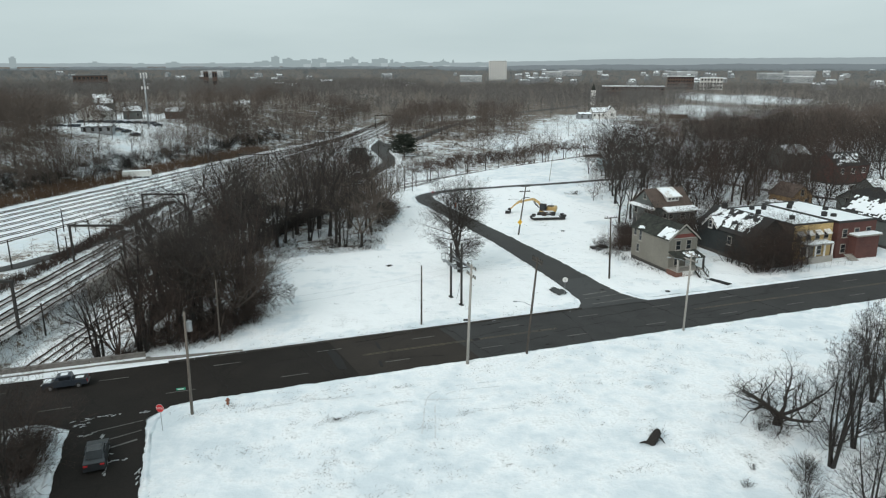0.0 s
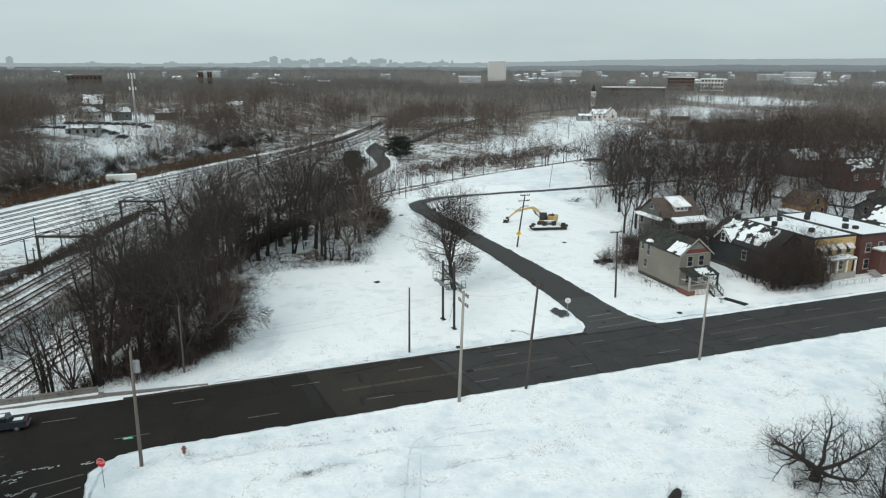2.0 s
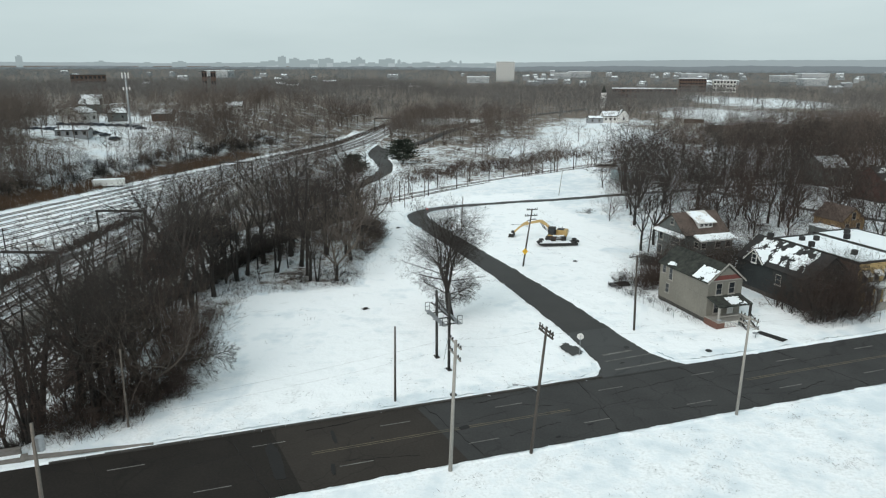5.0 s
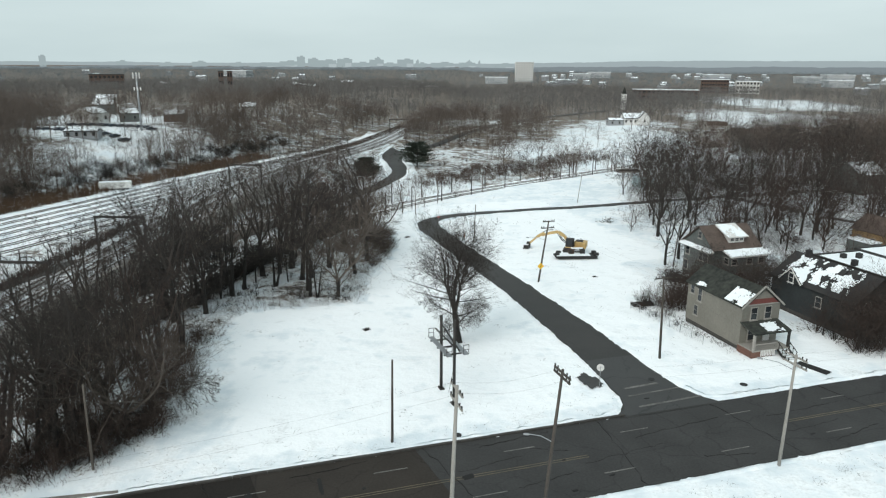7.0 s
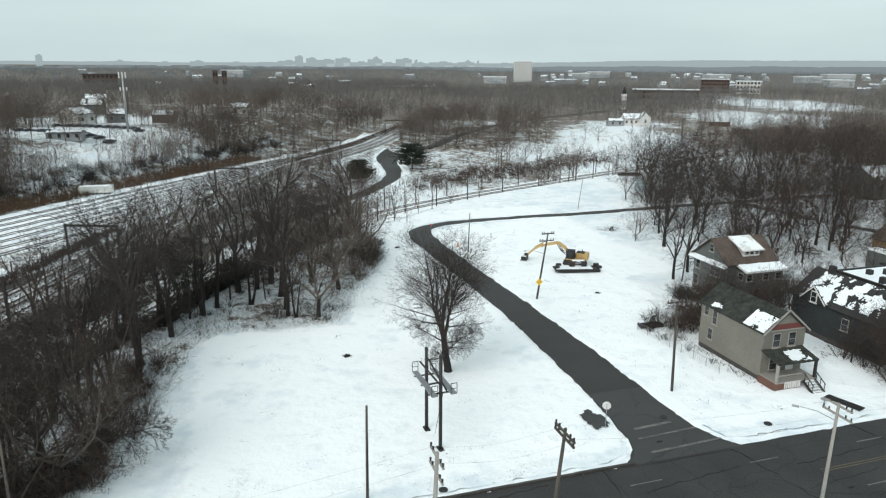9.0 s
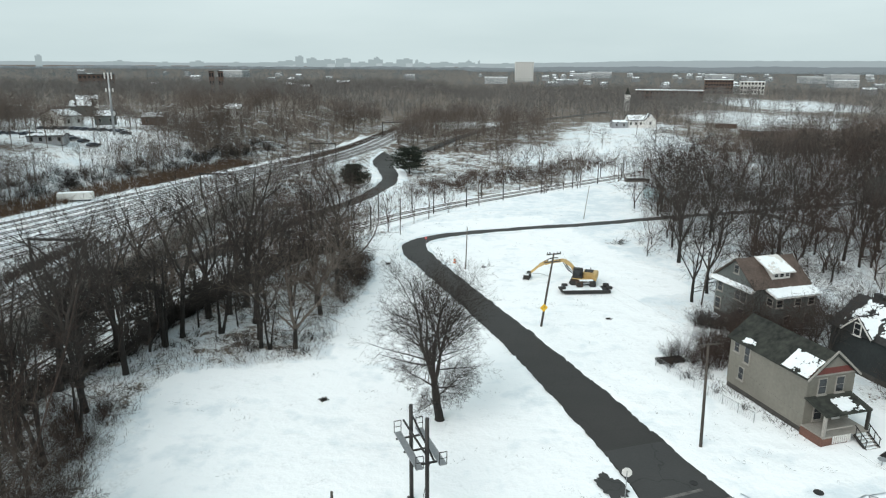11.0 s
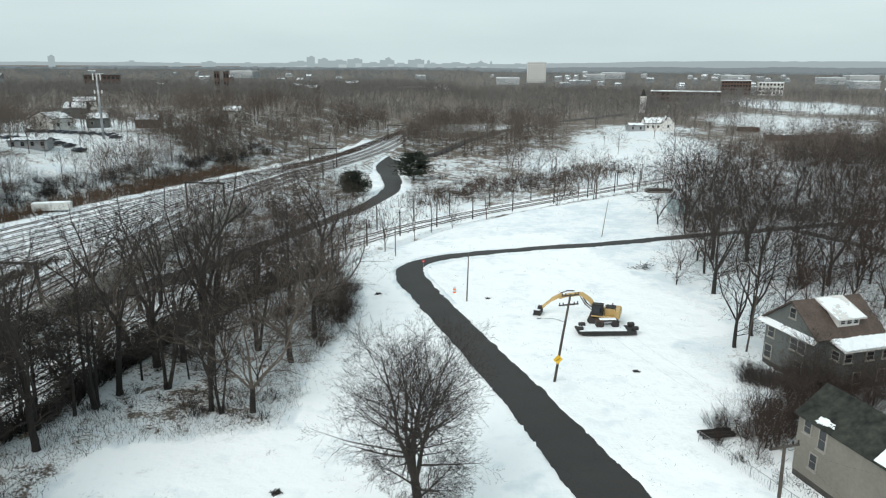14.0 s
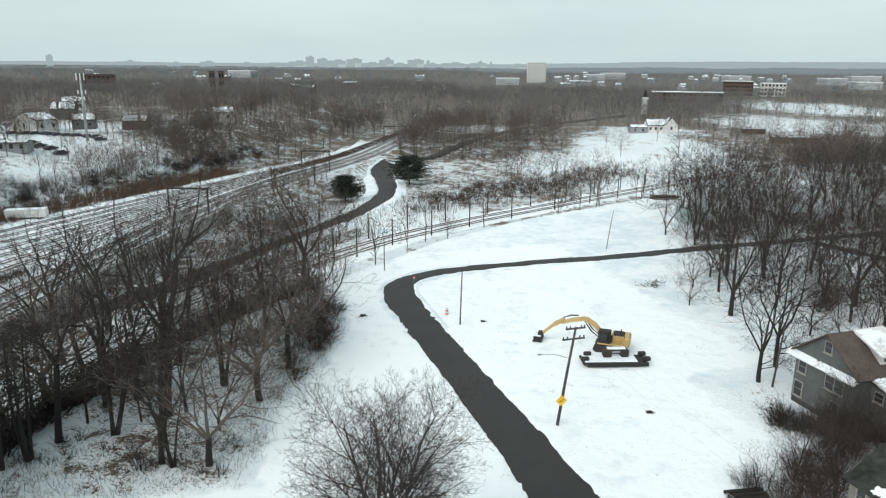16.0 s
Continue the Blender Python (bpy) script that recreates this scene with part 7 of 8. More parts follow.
tops = {"0": Vector((-27.55, -15.4, 10.4)), "1": Vector((0.4, -3.2, 11.7)), "2": Vector((8.6, 0, 11.6)), "3": Vector((29.2, 7.6, 10.1)), "4": Vector((23.5, 30.1, 10.3)), "5": Vector((13.1, 60.1, 9.9))}
for a, c in (("0", "1"), ("1", "2"), ("2", "3"), ("4", "5")):
    for o in (-0.9, 0.9):
        q = Vector((-SA * o, CA * o, 0.15)) if a != "4" else Vector((CA * o, SA * o, 0.15))
        wire("wire", "thin dark overhead wire between utility poles", tops[a] + q, tops[c] + q)
wire("wire", "thin dark service wire to the beige house", tops["4"], (*at_uv(46, 19.5), 5.6), 0.6)
wire("wire", "thin dark overhead wire across the avenue", tops["3"], tops["4"], 0.6)
for q in (-0.8, 0.8):
    wire("wire", "thin dark overhead wire along the avenue", tops["3"] + Vector((-SA * q, CA * q, 0)), (*at_uv(95, -3.3 + q), 10), 0.8)

# ---- frame of a dismantled billboard ----
bb = thing("billboard_frame", "dark steel posts and catwalks of an empty billboard", "billboard", pose(-1.12, 19.0, 0, 0, 0, math.degrees(math.atan2(-3.55, 1.5))))
for x, hh in ((-1.93, 8.4), (1.93, 9.2)):
    part("post", Build().tube([(x, 0, -0.3), (x, 0, hh)], [0.17, 0.15], 10), DARKSTEEL, bb, smooth=True)
    part("base_plate", Build().box((x, 0, 0.05), (0.9, 0.5, 0.16), bevel=0.02), DARKSTEEL, bb)
for y in (-0.85, 0.95):
    cw = part("catwalk", Build().box((0, y, 5.75), (5.6, 0.55, 0.08)), STEEL, bb, "weathered steel catwalk")
    for x in (-2.75, 2.75):
        b = Build()
        b.bar((x, y - 0.28, 5.75), (x, y - 0.28, 6.75), 0.05)
        b.bar((x, y + 0.28, 5.75), (x, y + 0.28, 6.75), 0.05)
        b.bar((x, y - 0.28, 6.75), (x, y + 0.28, 6.75), 0.05)
        b.bar((x, y - 0.28, 6.25), (x, y + 0.28, 6.25), 0.04)
        part("end_rail", b, DARKSTEEL, cw)
for x in (-2.0, 0, 2.0):
    part("cross_beam", Build().bar((x, -1.2, 5.62), (x, 1.3, 5.62), 0.12), DARKSTEEL, bb)
for y in (-0.3, 0.3):
    part("long_beam", Build().bar((-3.0, y, 6.9 + y), (2.6, y, 6.4 - y), 0.12), DARKSTEEL, bb)
b = Build()
b.bar((1.93, 0.2, 5.5), (-0.4, 0.3, 0.2), 0.03)
part("brace_cable", b, DARKSTEEL, bb)

# ---- excavator ----
ex = thing("excavator", "yellow tracked excavator standing on the snow with its boom stretched out", "excavator", pose(20.2, 79.2, 0, 0, 0, 164) @ Matrix.Diagonal((0.93, 0.93, 0.93, 1)))
for s in (-1, 1):
    tr = Build()
    poly = [(-2.1, 0.35), (-1.75, 0.0), (1.75, 0.0), (2.1, 0.35), (2.1, 0.6), (1.75, 0.9), (-1.75, 0.9), (-2.1, 0.6)]
    tr.prism(poly, pose(0, s * 1.1 + 0.3, 0, 90, 0, 0), 0.6)
    tk = part("track", tr, BLACK, ex, "muddy steel crawler track")
    for k in range(15):
        part("track_shoe", Build().box((-1.9 + 0.27 * k, s * 1.1, 0.93), (0.2, 0.64, 0.06)), RUST, tk)
    part("track_snow", Build().box((-1.2, s * 1.1, 1.0), (1.5, 0.5, 0.1), bevel=0.04), SNOW, tk)
part("turntable", Build().tube([(0, 0, 0.8), (0, 0, 1.15)], [0.7, 0.7], 14), DARKSTEEL, ex)
part("deck", Build().box((-0.4, 0, 1.25), (4.0, 2.6, 0.25), bevel=0.05), YELLOW, ex)
part("counterweight", Build().box((-2.05, 0, 1.85), (0.9, 2.6, 1.15), bevel=0.18), YELLOW, ex)
hood = part("engine_hood", Build().box((-0.9, -0.35, 1.85), (1.7, 1.9, 1.0), bevel=0.08), YELLOW, ex)
part("hood_top", Build().box((-1.0, -0.3, 2.4), (1.4, 1.5, 0.16), bevel=0.04), BLACK, hood)
part("exhaust", Build().tube([(-1.2, -0.6, 2.4), (-1.2, -0.6, 2.9)], [0.07, 0.07], 8), DARKSTEEL, hood)
cab = part("cab", Build().box((0.75, 0.8, 2.1), (1.6, 1.0, 1.65), bevel=0.1), BLACK, ex, "black glazed operator cab")
part("window", Build().box((0.75, 1.31, 2.3), (1.2, 0.03, 0.95)), GLASS, cab)
part("window", Build().box((1.56, 0.8, 2.25), (0.03, 0.8, 1.1)), GLASS, cab)
part("roof", Build().box((0.75, 0.8, 2.98), (1.6, 1.0, 0.1), bevel=0.03), DARKSTEEL, cab)
part("hand_rail", Build().bar((-0.3, 1.2, 2.6), (-1.8, 1.2, 2.6), 0.05).bar((-0.3, 1.2, 1.4), (-0.3, 1.2, 2.6), 0.05).bar((-1.8, 1.2, 1.4), (-1.8, 1.2, 2.6), 0.05), DARKSTEEL, ex)
bm_ = [(1.0, -0.2, 1.6), (2.0, -0.2, 3.1), (3.4, -0.2, 3.95), (5.4, -0.2, 3.45), (6.6, -0.2, 2.95)]
b = Build()
for a, c, hh in zip(bm_, bm_[1:], (0.55, 0.6, 0.52, 0.42)):
    b.bar(a, c, 0.36, hh)
boom = part("boom", b, YELLOW, ex, "bent yellow boom")
for s in (-0.45, 0.45):
    part("boom_cylinder", Build().tube([(1.3, -0.2 + s, 1.5), (2.6, -0.2 + s, 2.5), (3.5, -0.2 + s, 3.7)], [0.11, 0.11, 0.06], 8), DARKSTEEL, boom)
b = Build()
b.bar((6.2, -0.2, 3.5), (7.6, -0.2, 2.6), 0.36, 0.55)
b.bar((7.6, -0.2, 2.6), (9.3, -0.2, 0.95), 0.34, 0.38)
arm = part("arm", b, YELLOW, ex)
part("arm_cylinder", Build().tube([(4.4, -0.2, 4.25), (5.4, -0.2, 4.15), (6.4, -0.2, 3.7)], [0.1, 0.1, 0.06], 8), DARKSTEEL, arm)
part("linkage", Build().box((9.4, -0.2, 0.9), (0.7, 0.7, 0.9), bevel=0.1), BLACK, arm)
b = Build()
b.box((9.7, -0.2, 0.75), (1.0, 2.0, 0.12), bevel=0.02)
for s in (-1.0, 0.6):
    b.box((9.7, s, 0.4), (1.0, 0.1, 0.75))
b.box((10.2, -0.2, 0.1), (0.16, 2.0, 0.2))
b.box((9.2, -0.2, 0.4), (0.1, 2.0, 0.7))
part("bucket", b, DARKSTEEL, ex, "open black grading bucket")
part("bucket_snow", Build().box((9.7, -0.2, 0.84), (0.9, 1.7, 0.08), bevel=0.03), SNOW, ex)

# ---- low platform with machinery in front of it ----
tl = thing("equipment_trailer", "black low equipment platform covered with snow, machinery on top", "trailer", pose(19.9, 75.3, 0, 0, 0, 6))
part("deck", Build().box((0, 0, 0.42), (7.6, 2.4, 0.3), bevel=0.05), BLACK, tl)
part("side_beam", Build().box((0.2, -1.28, 0.4), (7.2, 0.18, 0.46), bevel=0.04), BLACK, tl)
part("deck_snow", Build().box((-0.5, 0, 0.64), (6.2, 2.2, 0.16), bevel=0.07), SNOW, tl)
for k in range(14):
    part("rib", Build().box((-3.2 + 0.5 * k, -1.4, 0.38), (0.12, 0.1, 0.34)), DARKSTEEL, tl)
for x, y, s in ((-0.7, 0.45, 1.0), (1.35, 0.5, 0.95)):
    mb = part("machine_block", Build().box((x, y, 1.15), (1.0 * s, 1.0, 0.95), bevel=0.14), RUST if x < 0 else BLACK, tl)
    part("flange", Build().tube([(x - 0.2, y - 0.55, 1.2), (x - 0.2, y - 0.42, 1.2)], [0.34, 0.34], 12), DARKSTEEL, mb)
part("shaft", Build().tube([(-0.4, 0.4, 1.2), (1.2, 0.4, 1.3)], [0.14, 0.14], 8), STEEL, tl)
part("machine_snow", Build().box((0.4, 0.6, 1.66), (2.2, 0.7, 0.12), bevel=0.05), SNOW, tl)
for x, y in ((-3.5, -0.6), (-2.9, 0.9), (3.6, 0.8), (3.7, -0.7)):
    part("ramp_hinge", Build().box((x, y, 0.85), (0.9, 0.5, 0.5), bevel=0.1), BLACK, tl)

# ---- signs, hydrant, cone ----
def octagon(r):
    return [(r * math.cos(math.pi / 8 + k * math.pi / 4), r * math.sin(math.pi / 8 + k * math.pi / 4)) for k in range(8)]


def stop_sign(x, y, turn, label, written=True):
    root = thing("stop_sign", label, "road sign", pose(x, y, ground_z(x, y), 0, 0, turn))
    part("post", Build().tube([(0, 0.04, -0.3), (0, 0.04, 2.5)], [0.035, 0.035], 6), STEEL, root)
    plate = part("plate", Build().prism(octagon(0.4), pose(0, 0, 2.35, 90, 0, 0), 0.02), SIGNRED if written else DARKSTEEL, root)
    part("rim", Build().prism(octagon(0.43), pose(0, 0.012, 2.35, 90, 0, 0), 0.02), TRIM if written else DARKSTEEL, root)
    if written:
        tx = bpy.data.curves.new("lettering", 'FONT')
        tx.body, tx.size, tx.align_x, tx.align_y, tx.extrude = "STOP", 0.3, 'CENTER', 'CENTER', 0.003
        tx.materials.append(TRIM)
        ob = new("lettering", tx)
        ob.parent = plate
        ob.matrix_basis = pose(0, -0.03, 2.35, 90, 0, 0)
    return root


stop_sign(-29.4, -18.8, -10, "red octagonal stop sign on a thin steel post")
stop_sign(*at_uv(21.9, 15.4), 172, "grey-backed octagonal stop sign on a thin post by the lane")
ss = thing("street_name_sign", "small green street-name sign on the corner pole", "road sign", pose(-27.95, -15.6, 2.9, 0, 0, 15))
part("plate", Build().box((-0.55, -0.12, 0), (0.85, 0.03, 0.24), bevel=0.01), SIGNGREEN, ss)
part("text_bar", Build().box((-0.55, -0.14, 0), (0.6, 0.01, 0.08)), TRIM, ss)
ys_ = thing("warning_sign", "yellow diamond warning sign with a black arrow on the pole", "road sign", pose(12.15, 59.9, 2.75, 0, 0, 15))
part("plate", Build().box(None, (0.8, 0.03, 0.8), m=pose(0, -0.12, 0, 0, 45, 0)), SIGNYELLOW, ys_)
part("arrow", Build().bar((-0.2, -0.145, -0.1), (0.2, -0.145, 0.12), 0.1, 0.02).bar((0.2, -0.145, 0.14), (0.04, -0.145, 0.2), 0.08, 0.02), BLACK, ys_)
hy = thing("fire_hydrant", "small rusty fire hydrant with an orange cap in the snow", "hydrant", pose(-24.8, -13.4, 0, 0, 0, 20))
part("barrel", Build().tube([(0, 0, -0.1), (0, 0, 0.5), (0, 0, 0.62), (0, 0, 0.7)], [0.15, 0.13, 0.15, 0.05], 10), HYDRANT, hy)
for s in (-1, 1):
    part("nozzle", Build().tube([(0.1 * s, 0, 0.42), (0.24 * s, 0, 0.42)], [0.07, 0.07], 8), HYDRANT, hy)
cn = thing("traffic_barrel", "small orange and white traffic barrel on the snow", "traffic barrel", pose(-0.6, 90.3, 0))
for k in range(4):
    part("band", Build().tube([(0, 0, 0.24 * k - 0.02), (0, 0, 0.24 * k + 0.22)], [0.24 - 0.02 * k, 0.22 - 0.02 * k], 10), ORANGE if k % 2 == 0 else TRIM, cn)

# orange sign at the bend
bs = thing("road_marker", "small red and white marker at the bend of the lane", "road sign", pose(-6.6, 103.5, 0))
part("post", Build().tube([(0, 0, -0.2), (0, 0, 1.0)], [0.03, 0.03], 6), STEEL, bs)
part("plate", Build().prism(octagon(0.26), pose(0, -0.03, 1.2, 90, 0, 0), 0.02), SIGNRED, bs)
part("face", Build().box((0, -0.06, 1.2), (0.3, 0.02, 0.12)), TRIM, bs)


# ---- vehicles ----
def wheel(parent, x, y, r=0.36):
    t = part("wheel", Build().tube([(x, y - 0.12, r), (x, y - 0.1, r), (x, y + 0.1, r), (x, y + 0.12, r)], [r * .9, r, r, r * .9], 14), BLACK, parent)
    part("rim", Build().tube([(x, y - 0.135, r), (x, y + 0.135, r)], [r * .55, r * .55], 10), STEEL, t)


def car_body(profile, w, tuck):
    """A car's shell: a side profile, drawn in towards the top."""
    b = Build()
    n = len(profile)
    for s, k in ((-1, 1.0), (1, 1.0)):
        b.v += [(x, s * (w / 2 - tuck * max(0, z - 0.85)), z) for x, z in profile]
    b.f += [tuple(range(n)), tuple(range(2 * n - 1, n - 1, -1))]
    b.f += [(k, n + k, n + (k + 1) % n, (k + 1) % n) for k in range(n)]
    return b


car = thing("car", "dark grey saloon car waiting in the side street", "car", pose(*at_uv(-39.3, -11.2), 0.02, 0, 0, 112))
part("body", car_body([(-2.3, .3), (2.3, .3), (2.35, .65), (2.2, .82), (0.95, .95), (0.25, 1.42), (-1.0, 1.46), (-1.75, 1.05), (-2.3, .98)], 1.8, 0.35), CARGREY, car)
part("windscreen", Build().box(None, (0.86, 1.3, 0.03), m=pose(0.62, 0, 1.21, 0, 34, 0)), GLASS, car)
part("rear_window", Build().box(None, (0.8, 1.3, 0.03), m=pose(-1.36, 0, 1.3, 0, -29, 0)), GLASS, car)
for s in (-1, 1):
    part("side_window", Build().box((-0.35, s * 0.81, 1.2), (1.5, 0.03, 0.34)), GLASS, car)
    part("headlight", Build().box((2.27, s * 0.62, 0.68), (0.14, 0.4, 0.16), bevel=0.04), TRIM, car)
    part("tail_light", Build().box((-2.28, s * 0.65, 0.82), (0.08, 0.35, 0.16), bevel=0.02), SIGNRED, car)
    for x in (-1.4, 1.42):
        wheel(car, x, s * 0.82, 0.33)
part("roof_panel", Build().box((-0.4, 0, 1.465), (1.2, 1.15, 0.03), bevel=0.01), GLASS, car)

truck = thing("pickup_truck", "dark blue crew-cab pickup truck with patches of snow on the avenue", "car", pose(*at_uv(-44.2, 5.9), 0.03, 0, 0, 200) @ Matrix.Diagonal((0.76, 0.82, 0.8, 1)))
part("body", car_body([(-2.9, .45), (2.85, .45), (2.9, .9), (2.75, 1.1), (1.45, 1.18), (0.85, 1.8), (-0.85, 1.84), (-1.0, 1.2), (-2.9, 1.2)], 1.95, 0.22), CARBLUE, truck)
part("windscreen", Build().box(None, (0.8, 1.4, 0.03), m=pose(1.17, 0, 1.5, 0, 46, 0)), GLASS, truck)
part("bed", Build().box((-1.95, 0, 1.19), (1.7, 1.5, 0.05)), BLACK, truck)
part("bed_snow", Build().box((-1.9, 0.1, 1.24), (1.1, 0.7, 0.08), bevel=0.03), SNOW, truck)
part("roof_snow", Build().box((0.0, 0, 1.86), (0.9, 0.8, 0.06), bevel=0.03), SNOW, truck)
part("hood_snow", Build().box((2.2, 0, 1.17), (0.9, 1.2, 0.05), bevel=0.02), SNOW, truck)
for s in (-1, 1):
    part("side_window", Build().box((-0.05, s * 0.86, 1.5), (1.4, 0.03, 0.42)), GLASS, truck)
    part("headlight", Build().box((2.86, s * 0.75, 0.92), (0.12, 0.36, 0.2), bevel=0.03), TRIM, truck)
    part("tail_light", Build().box((-2.9, s * 0.86, 0.98), (0.06, 0.16, 0.4)), SIGNRED, truck)
    for x in (-1.75, 1.85):
        wheel(truck, x, s * 0.86, 0.4)
part("bumper", Build().box((-2.97, 0, 0.62), (0.16, 1.8, 0.2), bevel=0.04), STEEL, truck)


# ---- overhead line of the railway ----
def gantry(y, width=10.5, height=7.6, arch=True):
    x = float(np.interp(y, TWIN_Y, TWIN_X))
    z = ground_z(x, y)
    root = thing("rail_gantry", "dark steel portal carrying the overhead line across the tracks", "rail gantry", pose(x, y, z), "rail gantries")
    for s in (-1, 1):
        part("post", Build().box((s * width / 2, 0, height / 2 - 0.4), (0.36, 0.36, height + 0.8)), DARKSTEEL, root)
    part("beam", Build().bar((-width / 2 - 0.3, 0, height), (width / 2 + 0.3, 0, height), 0.4, 0.42), DARKSTEEL, root)
    if arch:
        for c in (-2.6, 2.2):
            pts = [(c + 1.5 * math.cos(math.pi * k / 8), 0, height + 0.2 + 0.75 * math.sin(math.pi * k / 8)) for k in range(9)]
            part("arch", Build().tube(pts, [0.09] * 9, 6), DARKSTEEL, root)
    for o in (-4.1, 0, 4.0):
        part("hanger", Build().bar((o, 0, height), (o, 0, height - 1.4), 0.1), DARKSTEEL, root)


for y in (20, 57, 92, 172, 256, 345):
    gantry(y)


def line_post(x, y, height, label="slim dark line pole beside the tracks", girth=0.18):
    z = ground_z(x, y)
    root = thing("line_pole", label, "line pole", pose(x, y, z), "railway line poles")
    part("pole", Build().tube([(0, 0, -0.5), (0, 0, height)], [girth, girth * 0.75], 7), DARKSTEEL, root)
    part("bracket", Build().bar((-0.9, 0, height - 0.6), (0.9, 0, height - 0.4), 0.08), RUST, root)
    return root


lp = line_post(-28.0, 141.5, 6.6)
for k in range(1, 16):
    t = k / 15
    for o in (-4.3, 4.8):
        s = 4 + 7 * t
        f = min(int(s), 10)
        a, c = TRANSIT[f], TRANSIT[min(f + 1, 11)]
        x, y = a[0] + (c[0] - a[0]) * (s - f), a[1] + (c[1] - a[1]) * (s - f)
        copy_thing(lp, pose(x - 0.75 * o, y + 0.66 * o, ground_z(x, y)))
for x, y, hgt_ in ((-66.5, 25, 5.5), (-66.3, 70, 5.5), (-80, 58, 5.2), (-82.5, 72, 5.5), (-84, 62, 6.0), (-88, 52, 6.0), (-79, 75, 5.0), (-77, 104, 5.0), (-95, 84, 5.5), (-79, 30, 6), (-55, 235, 8), (-67, 300, 8), (-40, 330, 8)):
    line_post(x, y, hgt_, "slim dark signal or line pole in the snow by the railway", 0.15)
ar = resample([(-110, 36, 0), (-89.4, 51.5, 0), (-82.9, 66, 0), (-79, 84, 0)], 3)
sheet("road_access", [(p.x - 1.6, p.y + 1.2) for p in ar], [(p.x + 1.6, p.y - 1.2) for p in ar], LANE, lambda x, y: ground_z(x, y) + 0.1, "grey access road between the tracks", "road", 0.3, 2)


# ---- lot clutter ----
def brush_pile(name, label, x, y, size, seed, material_=BARK):
    r_ = random.Random(seed)
    root = thing(name, label, "brush pile", pose(x, y, ground_z(x, y)))
    b = Build()
    for _ in range(46):
        p = Vector((r_.gauss(0, .45) * size, r_.gauss(0, .3) * size, r_.uniform(0.0, 0.35) * size))
        e = p + Vector((r_.uniform(-1, 1), r_.uniform(-1, 1), r_.uniform(-.1, .45))) * size * 0.6
        b.tube([p, e], [0.05, 0.02], 4)
    part("branches", b, material_, root)
    return root


brush_pile("brush_pile", "heap of cut branches on the snow", 31.2, 106, 2.0, 1)
brush_pile("brush_pile", "dark heap of branches by the far edge of the lot", 46.5, 170, 3.4, 2)
snag = thing("broken_stump", "dark leaning broken stump in a thin shrub on the field", "stump", foot(16.7, -20.6, 0))
part("stem", Build().tube([(-0.35, -0.2, -0.1), (0.05, 0.05, 0.45), (0.4, 0.25, 1.0), (0.5, 0.3, 1.25)], [0.44, 0.42, 0.36, 0.16], 9), BARK, snag)
part("fallen_limb", Build().tube([(-0.2, -0.3, 0.15), (-0.9, -0.35, 0.3), (-1.3, -0.2, 0.12)], [0.17, 0.12, 0.05], 7), BARK, snag)
part("side_limb", Build().tube([(0.35, 0.2, 0.8), (0.75, 0.0, 0.4), (1.05, -0.1, 0.02)], [0.12, 0.08, 0.04], 6), BARK, snag)
for x, y, s, k in ((-12.6, 37.4, 0.55, 4), (-12.2, 88.5, .5, 5), (4.5, 88, .35, 6), (21.5, 63.2, .4, 7)):
    brush_pile("twig_litter", "few dark twigs lying on the snow", x, y, s, k)
lg = thing("log_stack", "stack of dark weathered timber in the yard behind the house", "timber", pose(*at_uv(41.5, 37.5), 0.0, 0, 0, 10))
for k in range(5):
    part("log", Build().tube([(-1.6, 0.28 * k - 0.6, 0.2 + 0.16 * (k % 2)), (1.6, 0.28 * k - 0.5, 0.25 + 0.16 * (k % 2))], [0.16, 0.15], 7), BARK, lg)
mh = material("manhole_iron", (0.02, 0.02, 0.02), (0.05, 0.05, 0.05), 0.7, 0.4)
for u, v, r_ in ((3.9, 10.2, 0.38), (37.5, 11.4, 0.4), (28.5, 15.5, .35)):
    x, y = at_uv(u, v)
    tagged(part("manhole_cover", Build().tube([(x, y, -0.05), (x, y, 0.09)], [r_, r_], 14), mh, None), "round iron manhole cover free of snow", "manhole cover")
pud = Build()
x0, y0 = at_uv(21.5, 17.0)
ring = []
for k in range(44):
    a = 2 * math.pi * k / 44
    rr = 0.8 + 0.4 * noise.noise(Vector((math.cos(a) * 1.6, math.sin(a) * 1.6, 4))) + 0.25 * noise.noise(Vector((math.cos(a) * 6, math.sin(a) * 6, 9)))
    ring.append((x0 + 1.25 * rr * math.cos(a) * CA - 2.6 * rr * math.sin(a) * SA, y0 + 1.25 * rr * math.cos(a) * SA + 2.6 * rr * math.sin(a) * CA, 0.13))
pud.add(ring, [tuple(range(44))])
tagged(part("bare_patch", pud, LANE_OLD, None), "bare wet patch where the snow has melted by the lane", "melt patch", kind="structure")
bp_ = Build()
for u0, v0, u1, v1, wd in ((47.7, 14.4, 48.8, 10.9, 1.15),):
    p, q = at_uv(u0, v0), at_uv(u1, v1)
    bp_.bar((*p, 0.1), (*q, 0.1), wd, 0.06)
tagged(part("cellar_slab", bp_, PATCH, None), "bare black strip of drive beside the house", "drive", kind="structure")


